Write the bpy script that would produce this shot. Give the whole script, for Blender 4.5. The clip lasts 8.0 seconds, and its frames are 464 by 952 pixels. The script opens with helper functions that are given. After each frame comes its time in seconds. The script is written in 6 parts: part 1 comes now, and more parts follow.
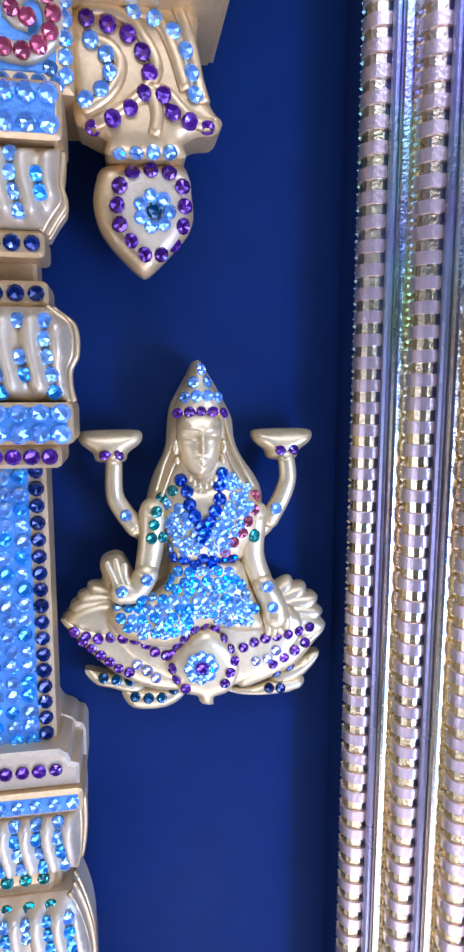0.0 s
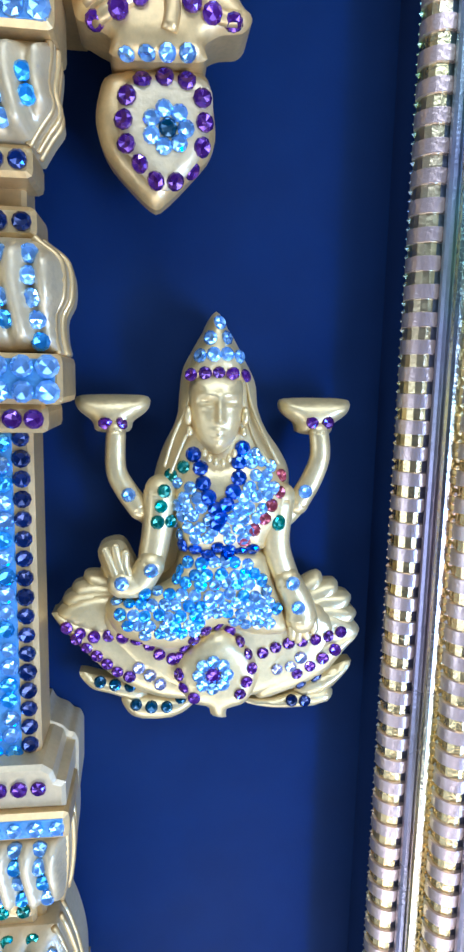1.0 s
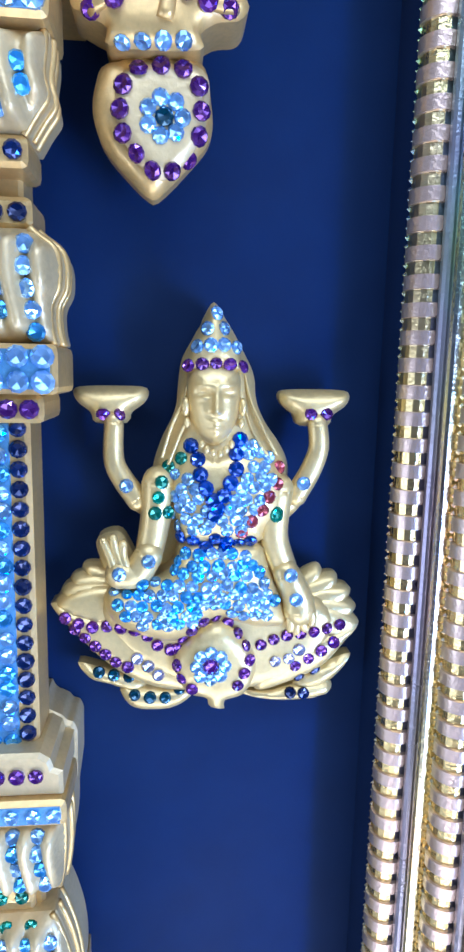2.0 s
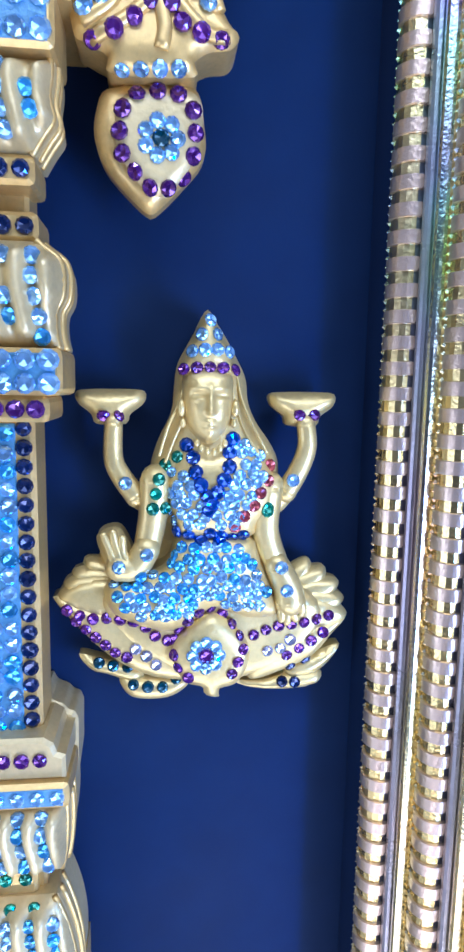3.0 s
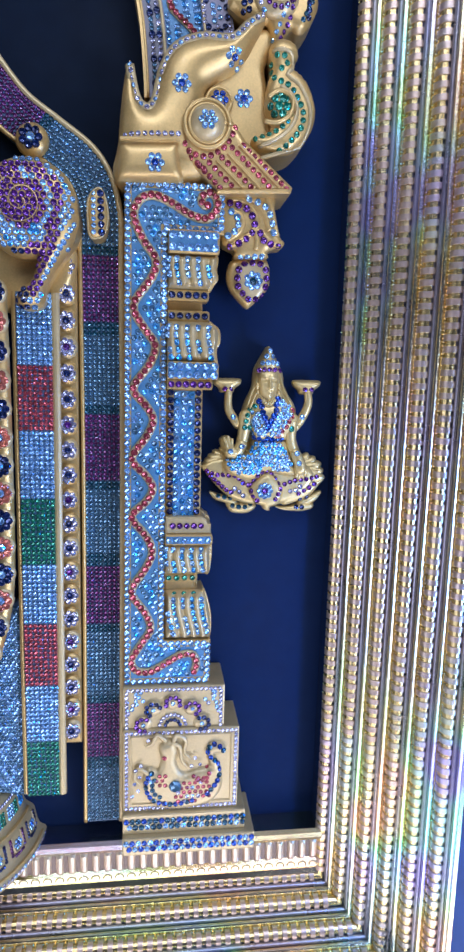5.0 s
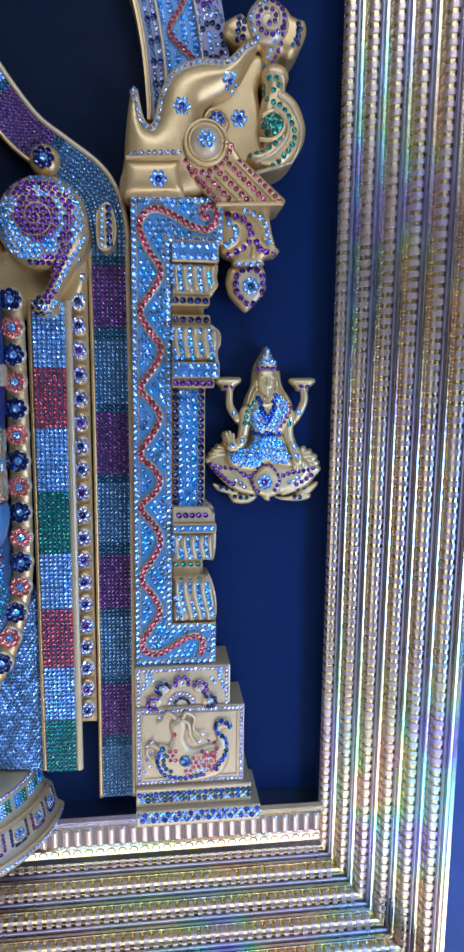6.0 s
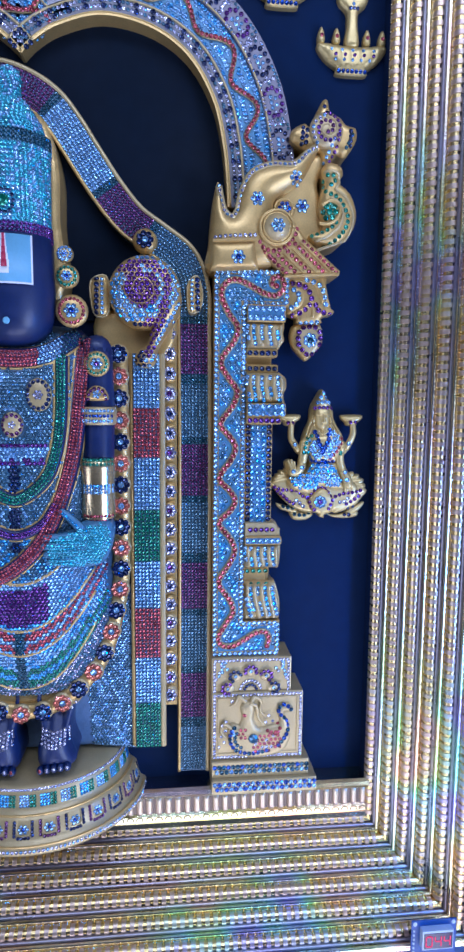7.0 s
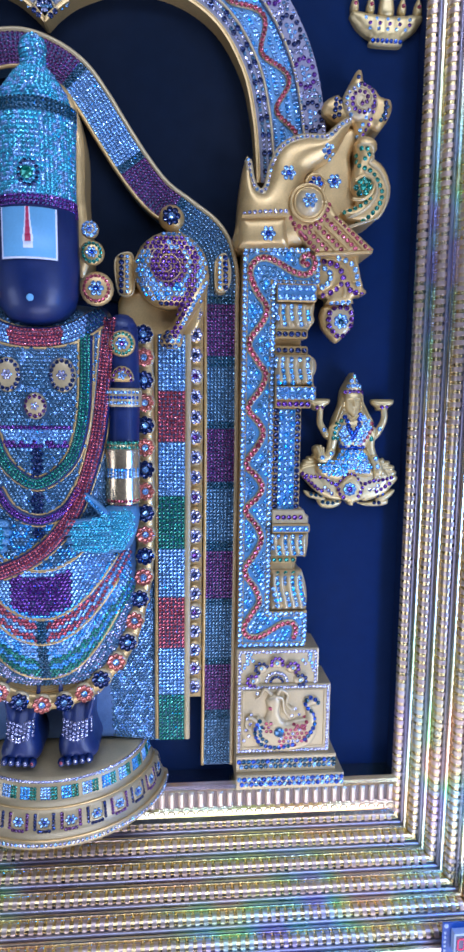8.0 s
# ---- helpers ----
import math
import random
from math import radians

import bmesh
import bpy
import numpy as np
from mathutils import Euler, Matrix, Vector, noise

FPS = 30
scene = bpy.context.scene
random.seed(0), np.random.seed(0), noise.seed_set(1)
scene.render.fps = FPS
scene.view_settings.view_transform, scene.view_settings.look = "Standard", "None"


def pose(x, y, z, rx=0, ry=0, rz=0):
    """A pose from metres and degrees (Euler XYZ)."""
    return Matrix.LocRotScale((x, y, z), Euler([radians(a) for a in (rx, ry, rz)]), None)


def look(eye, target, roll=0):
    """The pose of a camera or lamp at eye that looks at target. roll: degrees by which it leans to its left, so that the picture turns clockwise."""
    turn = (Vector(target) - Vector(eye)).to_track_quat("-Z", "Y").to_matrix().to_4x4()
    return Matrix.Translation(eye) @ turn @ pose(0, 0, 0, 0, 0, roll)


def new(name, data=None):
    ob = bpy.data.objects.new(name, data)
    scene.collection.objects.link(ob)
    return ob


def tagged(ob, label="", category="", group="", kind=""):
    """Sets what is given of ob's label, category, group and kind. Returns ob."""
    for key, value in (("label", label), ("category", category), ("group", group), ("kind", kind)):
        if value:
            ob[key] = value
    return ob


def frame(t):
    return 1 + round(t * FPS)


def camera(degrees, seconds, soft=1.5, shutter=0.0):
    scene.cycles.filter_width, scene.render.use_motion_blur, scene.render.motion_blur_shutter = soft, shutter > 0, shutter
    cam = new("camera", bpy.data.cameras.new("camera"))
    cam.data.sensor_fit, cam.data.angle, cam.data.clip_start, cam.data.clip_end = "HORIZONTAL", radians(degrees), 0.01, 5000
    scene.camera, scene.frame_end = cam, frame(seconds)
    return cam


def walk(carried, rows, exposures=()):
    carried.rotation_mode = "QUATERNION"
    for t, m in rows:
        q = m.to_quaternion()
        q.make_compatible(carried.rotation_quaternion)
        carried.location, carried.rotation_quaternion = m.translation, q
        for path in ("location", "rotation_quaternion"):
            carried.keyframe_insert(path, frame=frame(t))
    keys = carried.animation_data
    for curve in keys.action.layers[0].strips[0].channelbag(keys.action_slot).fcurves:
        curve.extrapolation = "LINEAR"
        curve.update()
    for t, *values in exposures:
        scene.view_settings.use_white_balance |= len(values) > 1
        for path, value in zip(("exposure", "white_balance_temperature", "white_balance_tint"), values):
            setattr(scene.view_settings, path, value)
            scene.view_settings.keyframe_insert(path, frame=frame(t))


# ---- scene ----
from mathutils.bvhtree import BVHTree
from mathutils.geometry import delaunay_2d_cdt

cam = camera(41.0, 8.0, soft=2.6, shutter=0.2)
PATH = [
    (0, (0.014, -0.244, 1.31), (0.345, 1.708, 1.03), 0.1),
    (0.5, (0.02, -0.225, 1.305), (0.293, 1.735, 1.015), 0.7),
    (1, (0.022, -0.211, 1.3), (0.26, 1.751, 0.993), 1.2),
    (2.5, (0.028, -0.212, 1.298), (0.218, 1.752, 0.973), 1.1),
    (3, (0.025, -0.223, 1.296), (0.249, 1.744, 1.011), 1.0),
    (3.5, (0.012, -0.27, 1.31), (0.29, 1.696, 1.075), 0.9),
    (4, (-0.013, -0.363, 1.298), (0.273, 1.602, 1.063), 1.0),
    (4.5, (-0.052, -0.464, 1.295), (0.211, 1.503, 1.046), 1.7),
    (4.7, (-0.048, -0.493, 1.297), (0.201, 1.468, 0.992), 1.8),
    (5.8, (-0.048, -0.528, 1.275), (0.199, 1.434, 0.976), 1.0),
    (6, (-0.05, -0.546, 1.287), (0.18, 1.419, 1.0), 0.6),
    (6.5, (-0.065, -0.597, 1.303), (0.15, 1.376, 1.058), 0.3),
    (7, (-0.115, -0.642, 1.305), (0.087, 1.335, 1.073), 0.5),
    (7.5, (-0.108, -0.637, 1.307), (0.091, 1.339, 1.071), 0.7),
    (8, (-0.129, -0.623, 1.292), (0.039, 1.355, 1.049), 0.7),
]
walk(cam, [(t, look(eye, target, roll)) for t, eye, target, roll in PATH], exposures=[(0.0,0.16,4650,36),(0.5,0.02,4350,42),(1.0,0.24,4700,15),(2.5,0.32,4900,14),(3.5,0.18,5000,13),(4.0,-0.10,5050,13),(4.6,-0.18,5400,17),(5.8,-0.54,4900,22),(6.5,-0.56,4850,20),(7.0,-0.47,4850,21),(7.5,-0.48,4850,20),(8.0,-0.34,4900,24)])

# ---- light: room light from added, unseen area lamps, and a blue strip to the right ----
world = bpy.data.worlds.new("world")
world.use_nodes = True
world.node_tree.nodes["Background"].inputs[0].default_value = (0.25, 0.35, 0.6, 1)
world.node_tree.nodes["Background"].inputs[1].default_value = 0.2
scene.world = world


def area(name, eye, target, sx, sy, watts, colour):
    data = bpy.data.lights.new(name, "AREA")
    data.shape, data.size, data.size_y, data.energy, data.color = "RECTANGLE", sx, sy, watts, colour
    ob = new(name, data)
    ob.matrix_world = look(eye, target)
    return ob


# unseen area lamp added at the low right as the main light
area("right_key_light", (1.15, -1.35, 0.62), (0.0, 0, 0.95), 0.8, 1.1, 24, (0.90, 0.94, 1.0))
# unseen lamp added overhead for top light and the bottom rail's reflections
area("top_fill_light", (0.2, -1.35, 2.65), (0.0, -0.2, 1.0), 2.2, 1.3, 26, (0.90, 0.92, 1.0))
# unseen lamp added at the left for the right rail to reflect
area("left_fill_light", (-2.3, -1.1, 0.6), (0, -0.1, 1.0), 1.1, 1.1, 14, (0.92, 0.93, 1.0))
area("blue_strip_light", (0.30, -0.31, 1.09), (0.16, -0.09, 1.11), 0.03, 0.26, 1.3, (0.03, 0.26, 1.0))
# unseen soft lamp added low in front to brighten the lower rail
area("low_fill_light", (-0.05, -0.62, 0.34), (-0.05, -0.1, 0.82), 0.9, 0.35, 5.6, (1.0, 0.90, 0.86))
# small unseen lamps added overhead to put glints in the stones
for k in range(5):
    area("glint_light", (0.55 - 0.32 * k, -0.95 - 0.1 * (k % 2), 2.3), (0.0, 0, 1.1), 0.07, 0.07, 0.9, (0.9, 0.95, 1.0))

# ---- materials ----


def material(name, colour, rough=0.5, metal=0.0, vary=0.1, grain=60.0, bump=0.0, bump_scale=400.0, coat=0.0, sheen=0.0, second=None, stretch=(1, 1, 1)):
    """A principled surface with a coarse and a fine variation of colour and roughness, and a fine relief."""
    m = bpy.data.materials.new(name)
    m.use_nodes = True
    nt = m.node_tree
    p = nt.nodes["Principled BSDF"]
    p.inputs["Roughness"].default_value, p.inputs["Metallic"].default_value = rough, metal
    p.inputs["Coat Weight"].default_value, p.inputs["Sheen Weight"].default_value = coat, sheen
    p.inputs["Coat Roughness"].default_value = 0.12
    co = nt.nodes.new("ShaderNodeTexCoord")
    mp = nt.nodes.new("ShaderNodeMapping")
    mp.inputs["Scale"].default_value = stretch
    nt.links.new(co.outputs["Object"], mp.inputs[0])
    n1, n2 = nt.nodes.new("ShaderNodeTexNoise"), nt.nodes.new("ShaderNodeTexNoise")
    n1.inputs["Scale"].default_value, n2.inputs["Scale"].default_value = grain, grain * 9
    n1.inputs["Detail"].default_value = n2.inputs["Detail"].default_value = 4
    add = nt.nodes.new("ShaderNodeMath")
    add.operation = "ADD"
    for n in (n1, n2):
        nt.links.new(mp.outputs[0], n.inputs["Vector"])
    nt.links.new(n1.outputs[0], add.inputs[0])
    nt.links.new(n2.outputs[0], add.inputs[1])
    ramp = nt.nodes.new("ShaderNodeMapRange")
    ramp.inputs[1].default_value, ramp.inputs[2].default_value = 0.7, 1.3
    nt.links.new(add.outputs[0], ramp.inputs[0])
    mix = nt.nodes.new("ShaderNodeMix")
    mix.data_type = "RGBA"
    a = [min(1, c * (1 + vary)) for c in colour]
    b = second if second else [c * (1 - vary) for c in colour]
    mix.inputs[6].default_value, mix.inputs[7].default_value = (*b, 1), (*a, 1)
    nt.links.new(ramp.outputs[0], mix.inputs[0])
    nt.links.new(mix.outputs[2], p.inputs["Base Color"])
    rr = nt.nodes.new("ShaderNodeMapRange")
    rr.inputs[1].default_value, rr.inputs[2].default_value = 0.3, 0.7
    rr.inputs[3].default_value, rr.inputs[4].default_value = max(0.02, rough * 0.8), min(1, rough * 1.2)
    nt.links.new(n1.outputs[0], rr.inputs[0])
    nt.links.new(rr.outputs[0], p.inputs["Roughness"])
    if bump:
        n3, bp = nt.nodes.new("ShaderNodeTexNoise"), nt.nodes.new("ShaderNodeBump")
        n3.inputs["Scale"].default_value, n3.inputs["Detail"].default_value = bump_scale, 3
        bp.inputs["Strength"].default_value, bp.inputs["Distance"].default_value = bump, 0.0008
        nt.links.new(mp.outputs[0], n3.inputs["Vector"])
        nt.links.new(n3.outputs[0], bp.inputs["Height"])
        nt.links.new(bp.outputs[0], p.inputs["Normal"])
    return m


def gem_material(name, colour, rough=0.15, metal=0.7, vary=0.3):
    """Foil-backed glass stone: coloured mirror facets under a clear coat, a little different from stone to stone."""
    m = bpy.data.materials.new(name)
    m.use_nodes = True
    nt = m.node_tree
    p = nt.nodes["Principled BSDF"]
    p.inputs["Roughness"].default_value, p.inputs["Metallic"].default_value = rough, metal
    p.inputs["Coat Weight"].default_value, p.inputs["Coat Roughness"].default_value = 0.6, 0.09
    geo, info = nt.nodes.new("ShaderNodeNewGeometry"), nt.nodes.new("ShaderNodeObjectInfo")
    add, fr = nt.nodes.new("ShaderNodeMath"), nt.nodes.new("ShaderNodeMath")
    add.operation, fr.operation = "ADD", "FRACT"
    nt.links.new(geo.outputs["Random Per Island"], add.inputs[0])
    nt.links.new(info.outputs["Random"], add.inputs[1])
    nt.links.new(add.outputs[0], fr.inputs[0])
    mix = nt.nodes.new("ShaderNodeMix")
    mix.data_type = "RGBA"
    mix.inputs[6].default_value = (*[c * (1 - vary) for c in colour], 1)
    mix.inputs[7].default_value = (*[min(1, c * (1 + vary)) for c in colour], 1)
    nt.links.new(fr.outputs[0], mix.inputs[0])
    nt.links.new(mix.outputs[2], p.inputs["Base Color"])
    return m


def foil_material(name, colour, rough, metal=1.0, rainbow=0.12):
    """Gold foil; the faint rainbow sheen of holographic moulding is painted into its colour in long soft patches."""
    m = material(name, colour, rough, metal, 0.12, 25, 0.25, 900)
    nt = m.node_tree
    p = nt.nodes["Principled BSDF"]
    base = p.inputs["Base Color"].links[0].from_socket
    co, noi, hsv = nt.nodes.new("ShaderNodeTexCoord"), nt.nodes.new("ShaderNodeTexNoise"), nt.nodes.new("ShaderNodeCombineColor")
    hsv.mode = "HSV"
    noi.inputs["Scale"].default_value, noi.inputs["Detail"].default_value = 13.0, 1.0
    nt.links.new(co.outputs["Object"], noi.inputs["Vector"])
    hue = nt.nodes.new("ShaderNodeMapRange")
    hue.inputs[1].default_value, hue.inputs[2].default_value, hue.inputs[3].default_value, hue.inputs[4].default_value = 0.36, 0.64, 0.08, 0.66
    nt.links.new(noi.outputs[0], hue.inputs[0])
    nt.links.new(hue.outputs[0], hsv.inputs[0])
    hsv.inputs[1].default_value, hsv.inputs[2].default_value = 0.5, 0.95
    mix = nt.nodes.new("ShaderNodeMix")
    mix.data_type = "RGBA"
    patch, rng_node = nt.nodes.new("ShaderNodeTexNoise"), nt.nodes.new("ShaderNodeMapRange")
    patch.inputs["Scale"].default_value, patch.inputs["Detail"].default_value = 6.0, 2.0
    rng_node.inputs[1].default_value, rng_node.inputs[2].default_value, rng_node.inputs[3].default_value, rng_node.inputs[4].default_value = 0.45, 0.65, rainbow * 0.3, min(0.9, rainbow * 2.4)
    nt.links.new(co.outputs["Object"], patch.inputs["Vector"])
    nt.links.new(patch.outputs[0], rng_node.inputs[0])
    nt.links.new(rng_node.outputs[0], mix.inputs[0])
    nt.links.new(base, mix.inputs[6])
    nt.links.new(hsv.outputs[0], mix.inputs[7])
    nt.links.new(mix.outputs[2], p.inputs["Base Color"])
    return m


FIELD = material("blue_ground_paint", (0.10, 0.23, 0.36), 0.35, 0.2, 0.2, 120, 0.3, 900)
GOLD = material("pearl_gold_paint", (0.62, 0.42, 0.14), 0.37, 0.58, 0.12, 70, 0.07, 700, coat=0.12)
PEARL = material("pearl_champagne_paint", (0.66, 0.50, 0.19), 0.40, 0.60, 0.08, 70, 0.16, 700, coat=0.1)
FIELD_DARK = material("slate_blue_ground_paint", (0.05, 0.10, 0.165), 0.4, 0.2, 0.2, 120, 0.3, 900)
FIELD_GREY = material("grey_blue_ground_paint", (0.12, 0.2, 0.34), 0.4, 0.2, 0.2, 120, 0.3, 900)
CREAM = material("pale_gold_paint", (0.57, 0.44, 0.20), 0.42, 0.45, 0.08, 70, 0.2, 600, coat=0.2)
RIM = material("grey_pearl_paint", (0.17, 0.16, 0.165), 0.4, 0.25, 0.2, 90, 0.2, 700, coat=0.15)
LILAC = material("pale_lilac_pearl_paint", (0.20, 0.18, 0.21), 0.4, 0.2, 0.12, 90, 0.2, 700, coat=0.15)
CUFF = material("bright_gold_metal", (0.78, 0.6, 0.3), 0.24, 0.9, 0.12, 50, 0.1, 500)
BOARD = material("navy_velvet_board", (0.0055, 0.0155, 0.053), 0.85, 0.0, 0.12, 6, 0.05, 900)
BOARD.node_tree.nodes["Principled BSDF"].inputs["Specular IOR Level"].default_value = 0.12
DARK_SHEET = material("charcoal_sheet", (0.0055, 0.010, 0.020), 0.9, 0.0, 0.15, 8, 0.05, 900)
DARK_SHEET.node_tree.nodes["Principled BSDF"].inputs["Specular IOR Level"].default_value = 0.12
WALL = material("dark_blue_wall_paint", (0.03, 0.06, 0.18), 0.7, 0.0, 0.15, 3, 0.2, 60)
ROOM = material("blue_grey_room_paint", (0.27, 0.28, 0.32), 0.8, 0.0, 0.06, 3, 0.2, 60)
CEIL = material("white_ceiling_paint", (0.78, 0.78, 0.77), 0.8, 0.0, 0.05, 3, 0.2, 60)
FLOOR = material("pale_floor_tile", (0.62, 0.6, 0.57), 0.35, 0.0, 0.12, 4)
NAVY = material("deep_navy_enamel", (0.007, 0.018, 0.085), 0.42, 0.0, 0.15, 60, 0.08, 500, coat=0.15)
FOIL = foil_material("polished_gold_foil", (0.84, 0.66, 0.40), 0.19, rainbow=0.5)
FOIL_DARK = foil_material("recessed_gold_foil", (0.80, 0.60, 0.23), 0.26, rainbow=0.06)
ROSE = foil_material("satin_rose_gold_foil", (0.62, 0.44, 0.335), 0.31, metal=0.75, rainbow=0.2)
SATIN = foil_material("satin_lilac_gold_foil", (0.30, 0.26, 0.29), 0.30, metal=0.8, rainbow=0.10)
# shade between the ledge rail's ribs, put into the recess colour
SLOT_DARK = material("shaded_gold_recess", (0.16, 0.12, 0.09), 0.4, 0.6, 0.25, 60, 0.2, 700)
PAINT_WHITE = material("pale_blue_white_paint", (0.2, 0.46, 0.66), 0.4, 0.0, 0.06, 60)
PAINT_RED = material("red_paint", (0.45, 0.02, 0.07), 0.4, 0.0, 0.06, 60)
PAINT_EDGE = material("white_paint", (0.85, 0.86, 0.9), 0.4, 0.0, 0.05, 60)
PCB = material("blue_circuit_board", (0.015, 0.06, 0.26), 0.35, 0.0, 0.1, 90, 0.1, 400)
PLASTIC = material("pale_grey_plastic", (0.45, 0.52, 0.6), 0.4, 0.0, 0.08, 90)
BLACK = material("dark_display_glass", (0.03, 0.012, 0.05), 0.15, 0.0, 0.05, 90)
DIGIT = bpy.data.materials.new("lit_red_segment")
DIGIT.use_nodes = True
DIGIT.node_tree.nodes["Principled BSDF"].inputs["Base Color"].default_value = (0.1, 0.005, 0.015, 1)
DIGIT.node_tree.nodes["Principled BSDF"].inputs["Emission Color"].default_value = (1.0, 0.02, 0.12, 1)
DIGIT.node_tree.nodes["Principled BSDF"].inputs["Emission Strength"].default_value = 1.1

GEM = {
    "ice": gem_material("crystal_blue_stone", (0.28, 0.49, 0.77), 0.10, 0.7),
    "sky": gem_material("sky_blue_stone", (0.10, 0.38, 0.76), 0.10, 0.7),
    "aqua": gem_material("aqua_blue_stone", (0.10, 0.45, 0.56), 0.13, 0.62),
    "mist": gem_material("grey_blue_stone", (0.085, 0.18, 0.265), 0.2, 0.6),
    "clear": gem_material("clear_lilac_stone", (0.46, 0.46, 0.6), 0.08, 0.75),
    "teal": gem_material("dark_teal_stone", (0.01, 0.07, 0.11), 0.08, 0.55),
    "navy": gem_material("dark_navy_stone", (0.008, 0.02, 0.09), 0.08, 0.55),
    "blue": gem_material("royal_blue_stone", (0.011, 0.055, 0.32), 0.08, 0.6),
    "purple": gem_material("amethyst_stone", (0.105, 0.02, 0.20), 0.12, 0.65),
    "plum": gem_material("plum_stone", (0.10, 0.018, 0.11), 0.2, 0.6),
    "red": gem_material("coral_red_stone", (0.38, 0.06, 0.075), 0.12, 0.6, 0.35),
    "coral": gem_material("coral_orange_stone", (0.55, 0.16, 0.10), 0.14, 0.55, 0.35),
    "green": gem_material("emerald_stone", (0.02, 0.2, 0.12), 0.1, 0.6),
}
GEM_NAMES = list(GEM)

# ---- building helpers ----


def part(name, bm, mat, parent=None, label="", smooth=False, kind=""):
    """Links a bmesh, or a (verts, faces) pair, as one mesh object under a thing or a part."""
    me = bpy.data.meshes.new(name)
    if isinstance(bm, tuple):
        me.from_pydata(bm[0], [], bm[1])
    else:
        bm.to_mesh(me)
        bm.free()
    for m in (mat if isinstance(mat, (list, tuple)) else [mat]):
        me.materials.append(m)
    if smooth:
        me.polygons.foreach_set("use_smooth", [True] * len(me.polygons))
    ob = new(name, me)
    if parent:
        ob.parent = parent
        if parent.type == "EMPTY":
            ob.matrix_parent_inverse = Matrix.Translation(-parent.location)
    return tagged(ob, label, kind=kind)


def thing(name, place, label, category, group="", kind=""):
    ob = new(name)
    ob.location = place
    ob.empty_display_size = 0.02
    return tagged(ob, label, category, group, kind)


def box_bm(x0, x1, y0, y1, z0, z1, bevel=0.001):
    bm = bmesh.new()
    bmesh.ops.create_cube(bm, size=1, matrix=Matrix.LocRotScale(((x0 + x1) / 2, (y0 + y1) / 2, (z0 + z1) / 2), None, (x1 - x0, y1 - y0, z1 - z0)))
    if bevel:
        bmesh.ops.bevel(bm, geom=bm.edges[:], offset=bevel, segments=2, affect="EDGES", profile=0.6)
    return bm


def spline(pts, closed=True, n=6):
    """Catmull-Rom through 2D points."""
    out, k = [], len(pts)
    for i in range(k if closed else k - 1):
        p = [pts[(i + j) % k] if closed else pts[min(max(i + j, 0), k - 1)] for j in (-1, 0, 1, 2)]
        for s in range(n):
            t = s / n
            out.append(tuple(0.5 * (2 * p[1][a] + (p[2][a] - p[0][a]) * t + (2 * p[0][a] - 5 * p[1][a] + 4 * p[2][a] - p[3][a]) * t * t + (3 * p[1][a] - p[0][a] - 3 * p[2][a] + p[3][a]) * t ** 3) for a in (0, 1)))
    if not closed:
        out.append(tuple(pts[-1]))
    return out


def even(line, step, closed=False):
    """Points at even steps along a 2D line."""
    a = np.array(line + ([line[0]] if closed else []), float)
    d = np.r_[0, np.cumsum(np.hypot(*np.diff(a, axis=0).T))]
    n = max(1, round(d[-1] / step))
    s = np.linspace(0, d[-1], n + 1)
    s = s[:-1] if closed else s
    return [(float(np.interp(v, d, a[:, 0])), float(np.interp(v, d, a[:, 1]))) for v in s]


def edge_distance(points, outline):
    p, a = np.array(points, float)[:, None], np.array(outline, float)[None]
    b = np.roll(a, -1, axis=1)
    ab = b - a
    t = np.clip(((p - a) * ab).sum(-1) / np.maximum((ab * ab).sum(-1), 1e-12), 0, 1)
    return np.sqrt((((a + t[..., None] * ab) - p) ** 2).sum(-1)).min(1)


def inside(points, outline):
    p, a = np.array(points, float), np.array(outline, float)
    b = np.roll(a, -1, axis=0)
    x, y = p[:, 0:1], p[:, 1:2]
    cond = (a[:, 1] > y) != (b[:, 1] > y)
    cross = (b[:, 0] - a[:, 0]) * (y - a[:, 1]) / np.where(b[:, 1] == a[:, 1], 1e-12, b[:, 1] - a[:, 1]) + a[:, 0]
    return (cond & (x < cross)).sum(1) % 2 == 1


